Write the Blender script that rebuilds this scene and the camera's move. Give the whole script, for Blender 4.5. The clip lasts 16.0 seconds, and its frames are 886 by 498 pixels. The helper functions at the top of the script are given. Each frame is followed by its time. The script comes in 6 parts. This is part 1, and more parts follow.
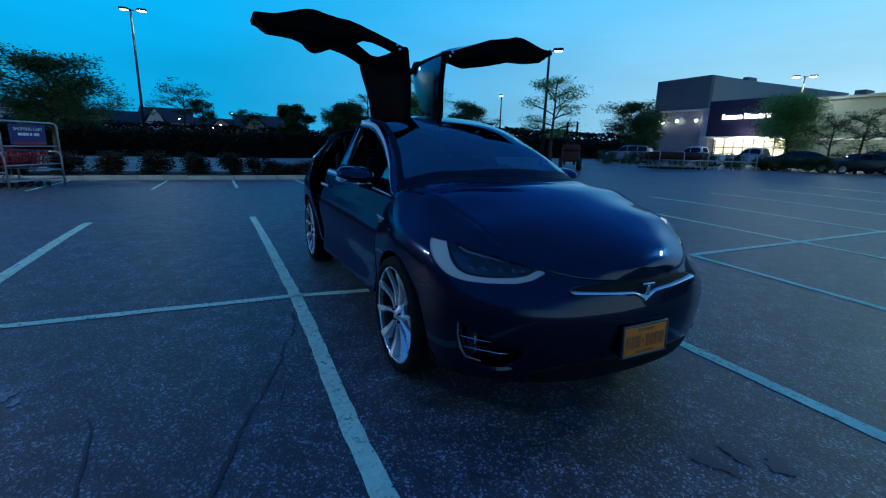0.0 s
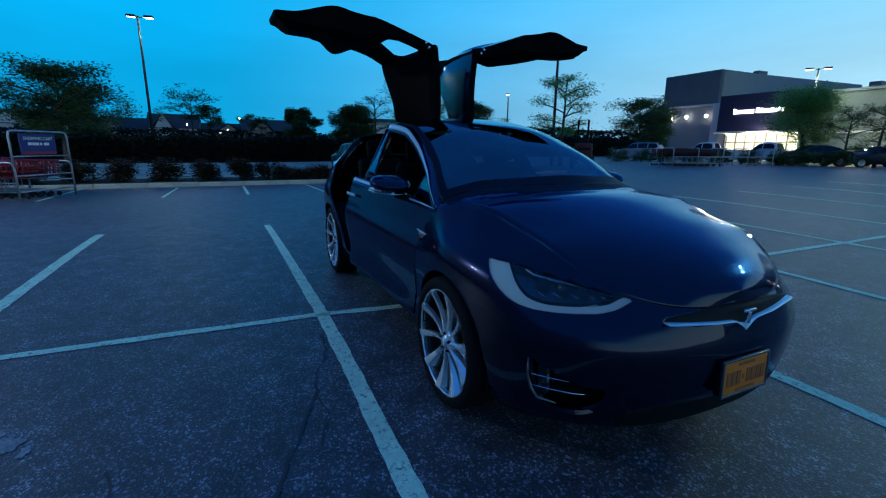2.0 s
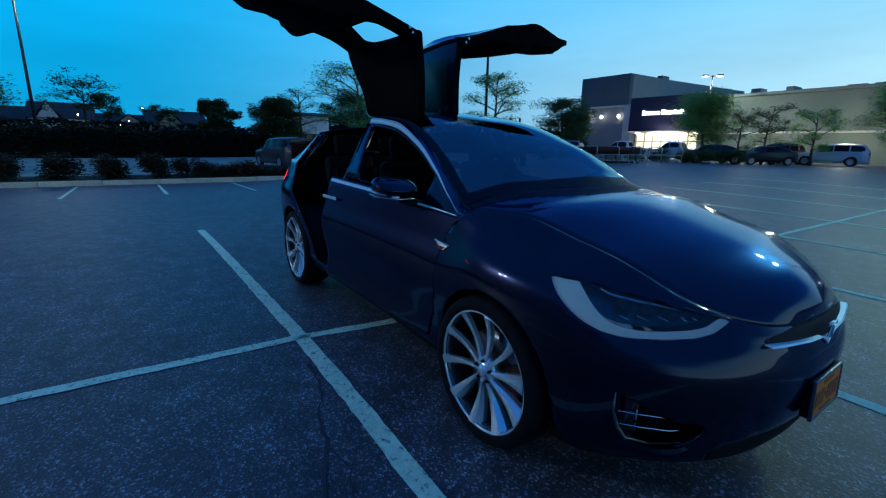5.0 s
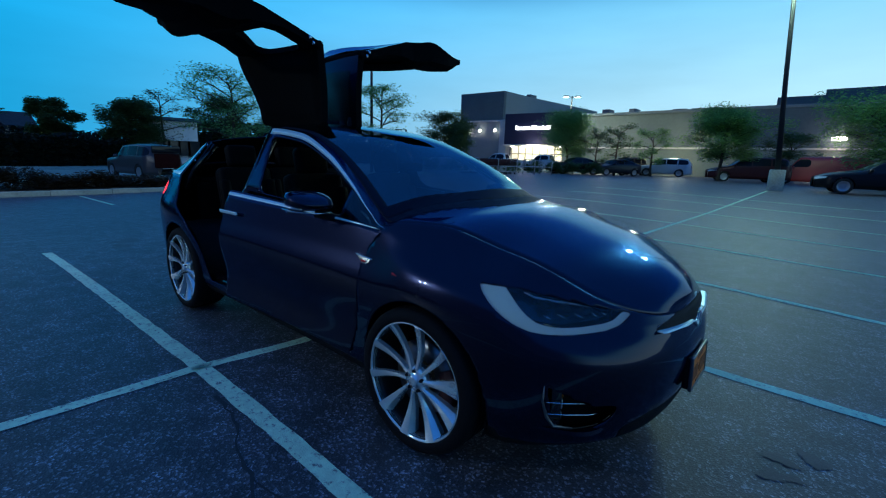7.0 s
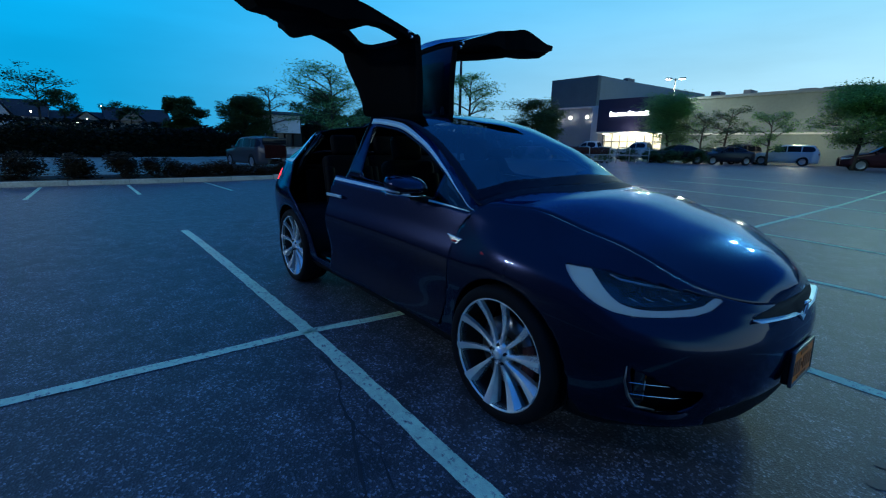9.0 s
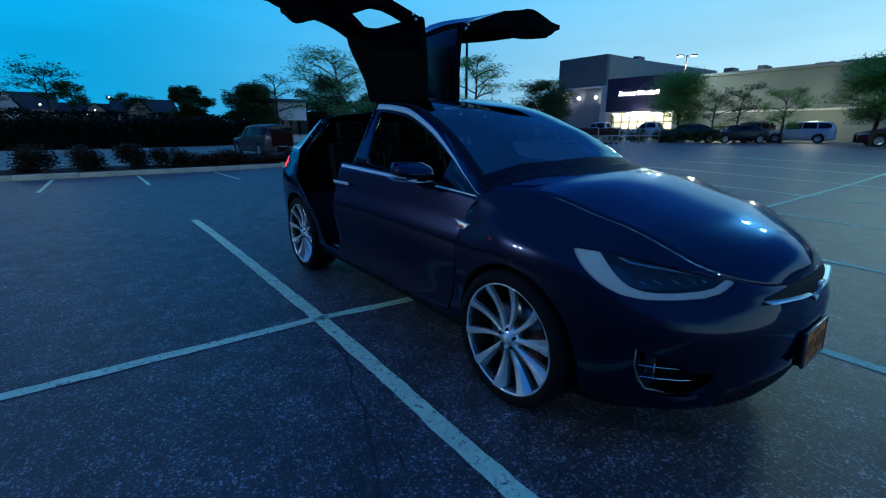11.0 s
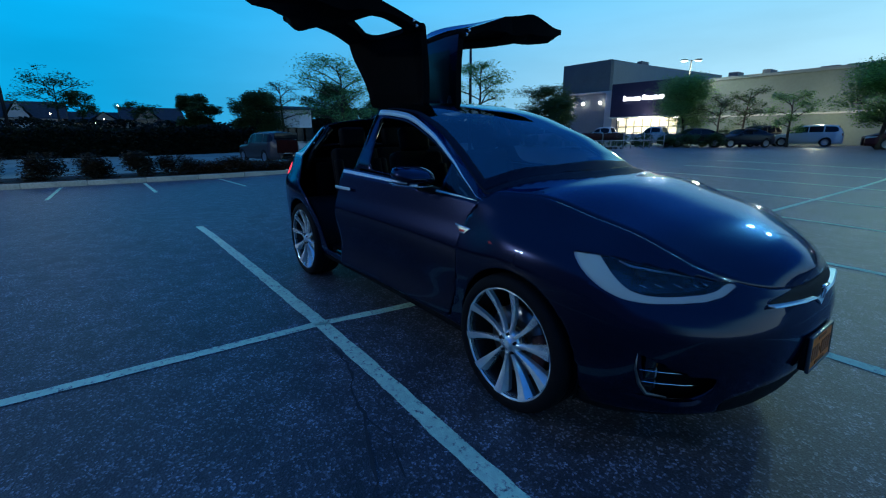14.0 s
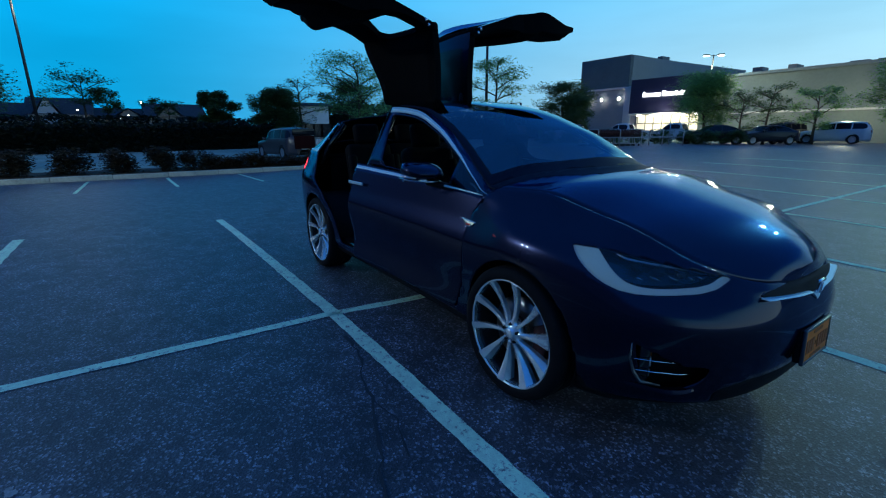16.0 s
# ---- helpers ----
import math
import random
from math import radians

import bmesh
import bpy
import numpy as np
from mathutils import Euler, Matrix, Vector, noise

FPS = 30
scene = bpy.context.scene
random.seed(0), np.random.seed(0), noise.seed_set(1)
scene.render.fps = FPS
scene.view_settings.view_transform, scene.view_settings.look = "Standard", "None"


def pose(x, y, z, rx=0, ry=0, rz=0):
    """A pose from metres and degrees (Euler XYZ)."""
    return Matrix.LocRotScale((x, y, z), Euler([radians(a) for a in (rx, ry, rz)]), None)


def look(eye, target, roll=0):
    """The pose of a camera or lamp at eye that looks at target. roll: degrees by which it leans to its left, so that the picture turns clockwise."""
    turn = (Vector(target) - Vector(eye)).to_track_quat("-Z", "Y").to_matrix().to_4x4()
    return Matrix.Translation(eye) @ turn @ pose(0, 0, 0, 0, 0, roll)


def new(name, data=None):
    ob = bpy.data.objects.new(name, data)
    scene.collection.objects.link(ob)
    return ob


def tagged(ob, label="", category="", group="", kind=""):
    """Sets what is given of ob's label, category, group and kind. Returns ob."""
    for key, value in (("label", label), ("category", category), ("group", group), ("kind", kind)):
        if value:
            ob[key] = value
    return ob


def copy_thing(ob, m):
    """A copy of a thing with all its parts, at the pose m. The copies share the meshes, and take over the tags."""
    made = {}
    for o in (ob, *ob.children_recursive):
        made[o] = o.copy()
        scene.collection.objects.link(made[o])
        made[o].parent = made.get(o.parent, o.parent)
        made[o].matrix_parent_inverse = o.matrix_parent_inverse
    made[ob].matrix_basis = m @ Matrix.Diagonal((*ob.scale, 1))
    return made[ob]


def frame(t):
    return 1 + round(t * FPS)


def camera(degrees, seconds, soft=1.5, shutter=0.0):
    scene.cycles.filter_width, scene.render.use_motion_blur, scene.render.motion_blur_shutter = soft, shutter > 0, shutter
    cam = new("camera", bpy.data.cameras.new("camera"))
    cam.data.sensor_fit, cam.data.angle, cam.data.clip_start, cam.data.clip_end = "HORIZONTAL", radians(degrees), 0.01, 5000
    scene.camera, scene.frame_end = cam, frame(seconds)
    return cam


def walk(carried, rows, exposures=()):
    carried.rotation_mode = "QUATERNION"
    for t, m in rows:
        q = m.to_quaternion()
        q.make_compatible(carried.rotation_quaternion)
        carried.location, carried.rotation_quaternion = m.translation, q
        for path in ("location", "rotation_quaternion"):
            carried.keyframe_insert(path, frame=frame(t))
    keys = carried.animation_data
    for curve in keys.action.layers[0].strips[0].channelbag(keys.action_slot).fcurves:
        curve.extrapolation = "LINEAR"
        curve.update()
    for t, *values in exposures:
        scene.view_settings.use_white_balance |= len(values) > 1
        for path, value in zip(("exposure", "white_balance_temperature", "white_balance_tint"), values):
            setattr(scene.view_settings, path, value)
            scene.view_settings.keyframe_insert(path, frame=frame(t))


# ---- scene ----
cam = camera(90.1, 16.0, 1.2)
PATH = [
    (0, (3.926, -1.873, 1.382), (2.181, -1.005, 0.935), 1.7),
    (0.5, (3.848, -1.878, 1.384), (2.102, -1.021, 0.92), 1.7),
    (1, (3.694, -1.864, 1.4), (1.937, -1.034, 0.927), 1.5),
    (1.5, (3.613, -1.875, 1.408), (1.837, -1.08, 0.945), 1.1),
    (2, (3.53, -1.967, 1.414), (1.771, -1.126, 0.968), 0.6),
    (2.5, (3.468, -2.11, 1.421), (1.739, -1.204, 0.988), -0.1),
    (3, (3.413, -2.182, 1.419), (1.7, -1.245, 0.983), -0.2),
    (5.3, (2.867, -2.284, 1.415), (1.337, -1.082, 0.953), 1.6),
    (5.5, (2.829, -2.322, 1.423), (1.356, -1.048, 0.965), 1.6),
    (6, (2.791, -2.374, 1.428), (1.421, -0.985, 0.988), 1.4),
    (6.5, (2.811, -2.39, 1.427), (1.518, -0.923, 1.006), 1.7),
    (7, (2.843, -2.412, 1.431), (1.577, -0.917, 1.03), 1.8),
    (7.5, (2.906, -2.445, 1.436), (1.602, -0.978, 1.053), 2.4),
    (8, (2.973, -2.488, 1.424), (1.554, -1.137, 1.02), 2.8),
    (8.5, (2.961, -2.517, 1.416), (1.462, -1.265, 0.988), 2.4),
    (9, (2.93, -2.532, 1.412), (1.411, -1.312, 0.956), 1.3),
    (11.5, (2.931, -2.522, 1.415), (1.395, -1.353, 0.892), -0.0),
    (12, (2.931, -2.517, 1.412), (1.383, -1.361, 0.895), -0.1),
    (12.5, (2.935, -2.518, 1.412), (1.382, -1.367, 0.895), -0.2),
    (13, (2.937, -2.52, 1.413), (1.375, -1.378, 0.907), -0.3),
    (13.5, (2.94, -2.511, 1.411), (1.382, -1.361, 0.91), -0.3),
    (14, (2.944, -2.503, 1.406), (1.396, -1.338, 0.91), -0.3),
    (14.5, (2.946, -2.5, 1.405), (1.404, -1.33, 0.902), -0.4),
    (15, (2.969, -2.491, 1.402), (1.43, -1.32, 0.893), -0.1),
    (15.5, (3.02, -2.497, 1.406), (1.47, -1.337, 0.902), 0.3),
    (16, (3.055, -2.523, 1.409), (1.47, -1.416, 0.898), -0.2),
]
walk(cam, [(t, look(eye, target, roll)) for t, eye, target, roll in PATH])

# ---- world and lights ----
world = bpy.data.worlds.new("dusk")
scene.world = world
world.use_nodes = True
wn, wl = world.node_tree.nodes, world.node_tree.links
wn.clear()


def wnode(kind, **kw):
    n = wn.new(kind)
    for k, v in kw.items():
        n.inputs[int(k[1:])].default_value = v
    return n


def wmath(op, a, b):
    n = wn.new("ShaderNodeMath")
    n.operation = op
    n.use_clamp = False
    for i, s in enumerate((a, b)):
        if isinstance(s, (int, float)):
            n.inputs[i].default_value = s
        else:
            wl.new(s, n.inputs[i])
    return n.outputs[0]


def wmix(f, a, b):
    n = wn.new("ShaderNodeMix")
    n.data_type = "RGBA"
    wl.new(f, n.inputs[0])
    for i, s in ((6, a), (7, b)):
        if isinstance(s, tuple):
            n.inputs[i].default_value = (*s, 1)
        else:
            wl.new(s, n.inputs[i])
    return n.outputs[2]


tc = wn.new("ShaderNodeTexCoord")
sep = wn.new("ShaderNodeSeparateXYZ")
wl.new(tc.outputs["Generated"], sep.inputs[0])
# the afterglow stands over +y / +x; the opposite sky is a deep teal blue
glow = wn.new("ShaderNodeMapRange")
gl = wmath("ADD", wmath("MULTIPLY", sep.outputs[1], 0.80), wmath("MULTIPLY", sep.outputs[0], 0.60))
wl.new(gl, glow.inputs[0])
glow.inputs[1].default_value, glow.inputs[2].default_value = -0.65, 1.0
glow.interpolation_type = "SMOOTHSTEP"
rise = wn.new("ShaderNodeMapRange")
wl.new(sep.outputs[2], rise.inputs[0])
rise.inputs[1].default_value, rise.inputs[2].default_value = 0.0, 0.40
rise.interpolation_type = "SMOOTHSTEP"
SKY_DARK_LOW, SKY_DARK_HIGH = (0.003, 0.36, 0.72), (0.001, 0.50, 1.06)
SKY_GLOW_LOW, SKY_GLOW_HIGH = (0.58, 0.90, 1.02), (0.19, 0.68, 1.04)
SKY_BACK = (0.018, 0.050, 0.16)
SKY_ZENITH = (0.010, 0.122, 0.50)
dark = wmix(rise.outputs[0], SKY_DARK_LOW, SKY_DARK_HIGH)
lit = wmix(rise.outputs[0], SKY_GLOW_LOW, SKY_GLOW_HIGH)
sky = wmix(glow.outputs[0], dark, lit)
# away from the afterglow the sky sinks to a darker blue
back = wn.new("ShaderNodeMapRange")
wl.new(sep.outputs[1], back.inputs[0])
back.inputs[1].default_value, back.inputs[2].default_value = -0.28, -0.62
back.interpolation_type = "SMOOTHSTEP"
sky = wmix(back.outputs[0], sky, SKY_BACK)
# the upper sky has already gone to night blue
up = wn.new("ShaderNodeMapRange")
wl.new(sep.outputs[2], up.inputs[0])
up.inputs[1].default_value, up.inputs[2].default_value = 0.27, 0.385
up.interpolation_type = "SMOOTHSTEP"
sky = wmix(up.outputs[0], sky, SKY_ZENITH)
cloud = wn.new("ShaderNodeTexNoise")
cloud.inputs["Scale"].default_value = 2.2
cloud.inputs["Detail"].default_value = 5
stretch = wn.new("ShaderNodeMapping")
stretch.inputs["Scale"].default_value = (1, 1, 5)
wl.new(tc.outputs["Generated"], stretch.inputs[0])
wl.new(stretch.outputs[0], cloud.inputs["Vector"])
cl = wn.new("ShaderNodeMapRange")
wl.new(cloud.outputs["Fac"], cl.inputs[0])
cl.inputs[1].default_value, cl.inputs[2].default_value, cl.inputs[3].default_value, cl.inputs[4].default_value = 0.35, 0.75, 0.92, 1.10
scale_ = wn.new("ShaderNodeVectorMath")
scale_.operation = "SCALE"
wl.new(sky, scale_.inputs[0])
wl.new(cl.outputs[0], scale_.inputs[3])
bg = wn.new("ShaderNodeBackground")
bg.inputs["Strength"].default_value = 1.0
wl.new(scale_.outputs[0], bg.inputs[0])
wo = wn.new("ShaderNodeOutputWorld")
wl.new(bg.outputs[0], wo.inputs[0])


# ---- ground height ----
def sstep(a, b, x):
    t = min(1.0, max(0.0, (x - a) / (b - a)))
    return t * t * (3 - 2 * t)


def ground_z(x, y):
    """The lot falls a little to the front under the car and rises to the store."""
    z = -0.0115 * x * (1 - sstep(2.6, 7.0, abs(x)))
    z += 0.018 * max(0.0, min(y, 12.0) - 1.2) + 0.030 * max(0.0, min(y, 22.0) - 12.0)
    z -= 0.14 * sstep(26, 44, y)
    return z


def point_lamp(name, at, watts, color, radius=0.15):
    d = bpy.data.lights.new(name, "POINT")
    d.energy, d.color, d.shadow_soft_size = watts, color, radius
    ob = new(name, d)
    ob.location = at
    return ob


# ---- materials ----
def material(name, color=(0.5, 0.5, 0.5), rough=0.5, metal=0.0, vary=0.0, scale=8.0, bump=0.0, bump_scale=60.0, coat=0.0, spec=0.5, emit=None, power=0.0, color2=None, trans=0.0, ior=1.45, coords="Object", rand=0.0, rough_vary=0.0):
    """Principled material with two scales of noise in colour, roughness and relief."""
    m = bpy.data.materials.new(name)
    m.use_nodes = True
    n, l = m.node_tree.nodes, m.node_tree.links
    b = n["Principled BSDF"]
    b.inputs["Base Color"].default_value = (*color, 1)
    b.inputs["Roughness"].default_value = rough
    b.inputs["Metallic"].default_value = metal
    b.inputs["Coat Weight"].default_value = coat
    b.inputs["Coat Roughness"].default_value = 0.03
    b.inputs["Specular IOR Level"].default_value = spec
    b.inputs["Transmission Weight"].default_value = trans
    b.inputs["IOR"].default_value = ior
    if emit:
        b.inputs["Emission Color"].default_value = (*emit, 1)
        b.inputs["Emission Strength"].default_value = power
    t = n.new("ShaderNodeTexCoord")
    if vary or color2:
        big, fine = n.new("ShaderNodeTexNoise"), n.new("ShaderNodeTexNoise")
        big.inputs["Scale"].default_value, fine.inputs["Scale"].default_value = scale, scale * 9
        big.inputs["Detail"].default_value = fine.inputs["Detail"].default_value = 4
        for q in (big, fine):
            l.new(t.outputs[coords], q.inputs["Vector"])
        add = n.new("ShaderNodeMath")
        add.operation = "ADD"
        l.new(big.outputs["Fac"], add.inputs[0])
        l.new(fine.outputs["Fac"], add.inputs[1])
        mr = n.new("ShaderNodeMapRange")
        l.new(add.outputs[0], mr.inputs[0])
        mr.inputs[1].default_value, mr.inputs[2].default_value = 0.72, 1.28
        mx = n.new("ShaderNodeMix")
        mx.data_type = "RGBA"
        l.new(mr.outputs[0], mx.inputs[0])
        lo = color2 if color2 else tuple(c * (1 - vary) for c in color)
        hi = color if color2 else tuple(min(1, c * (1 + vary)) for c in color)
        mx.inputs[6].default_value, mx.inputs[7].default_value = (*lo, 1), (*hi, 1)
        out = mx.outputs[2]
        if rand:
            oi = n.new("ShaderNodeObjectInfo")
            mr2 = n.new("ShaderNodeMapRange")
            l.new(oi.outputs["Random"], mr2.inputs[0])
            mr2.inputs[3].default_value, mr2.inputs[4].default_value = 1 - rand, 1 + rand
            sc = n.new("ShaderNodeVectorMath")
            sc.operation = "SCALE"
            l.new(out, sc.inputs[0])
            l.new(mr2.outputs[0], sc.inputs[3])
            out = sc.outputs[0]
        l.new(out, b.inputs["Base Color"])
        if rough_vary:
            rr = n.new("ShaderNodeMapRange")
            l.new(big.outputs["Fac"], rr.inputs[0])
            rr.inputs[1].default_value, rr.inputs[2].default_value = 0.3, 0.7
            rr.inputs[3].default_value, rr.inputs[4].default_value = max(0, rough - rough_vary), min(1, rough + rough_vary)
            l.new(rr.outputs[0], b.inputs["Roughness"])
    if bump:
        bn = n.new("ShaderNodeTexNoise")
        bn.inputs["Scale"].default_value = bump_scale
        bn.inputs["Detail"].default_value = 3
        l.new(t.outputs[coords], bn.inputs["Vector"])
        bp = n.new("ShaderNodeBump")
        bp.inputs["Strength"].default_value = 1.0
        bp.inputs["Distance"].default_value = bump
        l.new(bn.outputs["Fac"], bp.inputs["Height"])
        l.new(bp.outputs[0], b.inputs["Normal"])
    return m


def asphalt_material():
    m = bpy.data.materials.new("asphalt")
    m.use_nodes = True
    n, l = m.node_tree.nodes, m.node_tree.links
    b = n["Principled BSDF"]
    b.inputs["Roughness"].default_value = 0.58
    b.inputs["Specular IOR Level"].default_value = 0.2
    b.inputs["Coat Weight"].default_value, b.inputs["Coat Roughness"].default_value = 0.92, 0.56
    t = n.new("ShaderNodeTexCoord")

    def noise_(s, d=3, rough=0.5):
        q = n.new("ShaderNodeTexNoise")
        q.inputs["Scale"].default_value, q.inputs["Detail"].default_value, q.inputs["Roughness"].default_value = s, d, rough
        l.new(t.outputs["Object"], q.inputs["Vector"])
        return q.outputs["Fac"]

    def ramp(f, a, b_, lo, hi):
        q = n.new("ShaderNodeMapRange")
        l.new(f, q.inputs[0])
        for i, v in enumerate((a, b_, lo, hi)):
            q.inputs[i + 1].default_value = v
        return q.outputs[0]

    def mul(a, b_):
        q = n.new("ShaderNodeMath")
        q.operation = "MULTIPLY"
        l.new(a, q.inputs[0])
        l.new(b_, q.inputs[1])
        return q.outputs[0]

    vor = n.new("ShaderNodeTexVoronoi")
    vor.inputs["Scale"].default_value = 92.0
    l.new(t.outputs["Object"], vor.inputs["Vector"])
    stone = n.new("ShaderNodeSeparateColor")
    l.new(vor.outputs["Color"], stone.inputs[0])
    chips = ramp(stone.outputs[0], 0.72, 1.0, 0.76, 5.0)
    sparse = ramp(noise_(5.5, 4, 0.65), 0.40, 0.62, 0.45, 1.05)
    grain = ramp(noise_(130, 2), 0.35, 0.65, 0.5, 1.5)
    blot = ramp(noise_(0.45, 5, 0.6), 0.35, 0.7, 0.72, 1.2)
    mid = ramp(noise_(3.5, 4), 0.3, 0.7, 0.8, 1.2)
    wear = mul(mul(mul(chips, sparse), grain), mul(blot, mid))
    sc = n.new("ShaderNodeVectorMath")
    sc.operation = "SCALE"
    sc.inputs[0].default_value = ASPHALT
    l.new(wear, sc.inputs[3])
    l.new(sc.outputs[0], b.inputs["Base Color"])
    bp = n.new("ShaderNodeBump")
    bp.inputs["Distance"].default_value = 0.006
    add = n.new("ShaderNodeMath")
    add.operation = "ADD"
    l.new(noise_(120, 3), add.inputs[0])
    l.new(vor.outputs["Distance"], add.inputs[1])
    l.new(add.outputs[0], bp.inputs["Height"])
    l.new(bp.outputs[0], b.inputs["Normal"])
    return m


def paint_line_material():
    """Worn white traffic paint with asphalt showing through."""
    m = material("line_paint", (0.62, 0.88, 0.62), 0.75, vary=0.15, scale=3.0, bump=0.003, bump_scale=130)
    n, l = m.node_tree.nodes, m.node_tree.links
    b = n["Principled BSDF"]
    b.inputs["Coat Weight"].default_value, b.inputs["Coat Roughness"].default_value = 0.15, 0.5
    src = b.inputs["Base Color"].links[0].from_socket
    t = n.new("ShaderNodeTexCoord")
    q = n.new("ShaderNodeTexNoise")
    q.inputs["Scale"].default_value, q.inputs["Detail"].default_value, q.inputs["Roughness"].default_value = 26, 6, 0.7
    l.new(t.outputs["Object"], q.inputs["Vector"])
    r = n.new("ShaderNodeMapRange")
    l.new(q.outputs["Fac"], r.inputs[0])
    r.inputs[1].default_value, r.inputs[2].default_value = 0.33, 0.45
    mx = n.new("ShaderNodeMix")
    mx.data_type = "RGBA"
    l.new(r.outputs[0], mx.inputs[0])
    mx.inputs[6].default_value = (0.13, 0.13, 0.13, 1)
    l.new(src, mx.inputs[7])
    l.new(mx.outputs[2], b.inputs["Base Color"])
    return m


def glass_material(name, tint, rough=0.02, ior=1.55, sheen=(1, 1, 1)):
    """Tinted car glass: a clear, darkening pane with a mirror-like face."""
    m = bpy.data.materials.new(name)
    m.use_nodes = True
    n, l = m.node_tree.nodes, m.node_tree.links
    n.remove(n["Principled BSDF"])
    tr, gl_, fr, mx = n.new("ShaderNodeBsdfTransparent"), n.new("ShaderNodeBsdfGlossy"), n.new("ShaderNodeFresnel"), n.new("ShaderNodeMixShader")
    tr.inputs[0].default_value = (*tint, 1)
    gl_.inputs["Roughness"].default_value = rough
    gl_.inputs["Color"].default_value = (*sheen, 1)
    fr.inputs["IOR"].default_value = ior
    l.new(fr.outputs[0], mx.inputs[0])
    l.new(tr.outputs[0], mx.inputs[1])
    l.new(gl_.outputs[0], mx.inputs[2])
    l.new(mx.outputs[0], n["Material Output"].inputs[0])
    return m


# marks share the worn sheen of the asphalt
def sheen(m, weight=0.88, rough=0.56):
    b = m.node_tree.nodes["Principled BSDF"]
    b.inputs["Coat Weight"].default_value, b.inputs["Coat Roughness"].default_value = weight, rough
    return m


ASPHALT = (0.071, 0.076, 0.092)
M_ASPHALT = asphalt_material()
M_LINE = paint_line_material()
M_TAR = sheen(material("tar", (0.022, 0.021, 0.025), 0.8, vary=0.3, scale=12, bump=0.003, bump_scale=80), 0.6)
M_STAIN = sheen(material("oil_stain", (0.046, 0.038, 0.046), 0.9, vary=0.5, scale=9, bump=0.005, bump_scale=90))
M_STAINPALE = sheen(material("faint_stain", (0.052, 0.052, 0.060), 0.8, vary=0.4, scale=5, bump=0.005, bump_scale=90))
M_PAINT = material("midnight_blue_metallic_paint", (0.0125, 0.0145, 0.035), 0.24, 0.85, vary=0.08, scale=300, coat=0.55, spec=0.05)
M_PAINT.node_tree.nodes["Principled BSDF"].inputs["Specular Tint"].default_value = (0.40, 0.56, 0.95, 1)
M_GLASS = glass_material("windshield_glass", (0.17, 0.18, 0.22), ior=2.15, sheen=(0.66, 0.90, 1.0))
M_DARKGLASS = glass_material("privacy_glass", (0.14, 0.16, 0.18))
M_CHROME = material("chrome", (0.85, 0.86, 0.88), 0.12, 1.0)
M_SATIN = material("satin_chrome", (0.75, 0.77, 0.80), 0.3, 1.0)
M_BLACK = material("black_plastic", (0.005, 0.005, 0.006), 0.6, spec=0.22, vary=0.2, scale=40, bump=0.0006, bump_scale=400)
M_GLOSSBLACK = material("gloss_black", (0.006, 0.006, 0.007), 0.12, coat=0.6)
M_FRIT = material("black_glass_band", (0.004, 0.007, 0.018), 0.5, spec=0.12)
M_TRIM = material("black_carpet_trim", (0.0025, 0.0025, 0.003), 0.95, spec=0.12, vary=0.3, scale=60, bump=0.001, bump_scale=300)
M_RUBBER = material("tyre_rubber", (0.006, 0.006, 0.007), 0.8, spec=0.2, vary=0.2, scale=20, bump=0.001, bump_scale=200)
M_ALLOY = material("silver_alloy", (0.88, 0.95, 0.93), 0.22, 0.72, vary=0.05, scale=30, coat=0.3)
M_DISC = material("brake_disc", (0.25, 0.25, 0.26), 0.35, 0.9, vary=0.2, scale=30)
M_CALIPER = material("red_caliper", (0.035, 0.003, 0.003), 0.6)
M_BARREL = material("rim_barrel", (0.022, 0.023, 0.025), 0.5, 0.4, vary=0.2, scale=20)
M_BRIGHT = material("bright_trim", (0.70, 0.92, 0.94), 0.32, 0.35, vary=0.03, scale=40)
M_DARKSATIN = material("dark_satin_metal", (0.16, 0.17, 0.18), 0.3, 0.9)


# ---- mesh helpers ----
def mesh_ob(name, verts, faces, mat, parent=None, smooth=True, label=""):
    me = bpy.data.meshes.new(name)
    me.from_pydata([tuple(v) for v in verts], [], [tuple(f) for f in faces])
    if smooth:
        me.polygons.foreach_set("use_smooth", [True] * len(me.polygons))
    mats = mat if isinstance(mat, (list, tuple)) else [mat]
    for m in mats:
        me.materials.append(m)
    ob = new(name, me)
    if parent is not None:
        ob.parent = parent
    if label:
        tagged(ob, label)
    return ob


def part(name, bm, mat, parent=None, label="", smooth=True):
    me = bpy.data.meshes.new(name)
    bm.normal_update()
    bm.to_mesh(me)
    bm.free()
    if smooth:
        me.polygons.foreach_set("use_smooth", [True] * len(me.polygons))
    me.materials.append(mat)
    ob = new(name, me)
    if parent is not None:
        ob.parent = parent
    if label:
        tagged(ob, label)
    return ob


def box_bm(size, at=(0, 0, 0), bevel=0.01, turn=None, seg=2):
    bm = bmesh.new()
    m = Matrix.Translation(at) @ (turn.to_4x4() if turn else Matrix()) @ Matrix.Diagonal((*size, 1))
    bmesh.ops.create_cube(bm, size=1, matrix=m)
    if bevel:
        bmesh.ops.bevel(bm, geom=list(bm.edges), offset=bevel, segments=seg, affect="EDGES", profile=0.6)
    return bm


def join_bm(*bms):
    out = bmesh.new()
    for b in bms:
        me = bpy.data.meshes.new("tmp")
        b.to_mesh(me)
        b.free()
        out.from_mesh(me)
        bpy.data.meshes.remove(me)
    return out


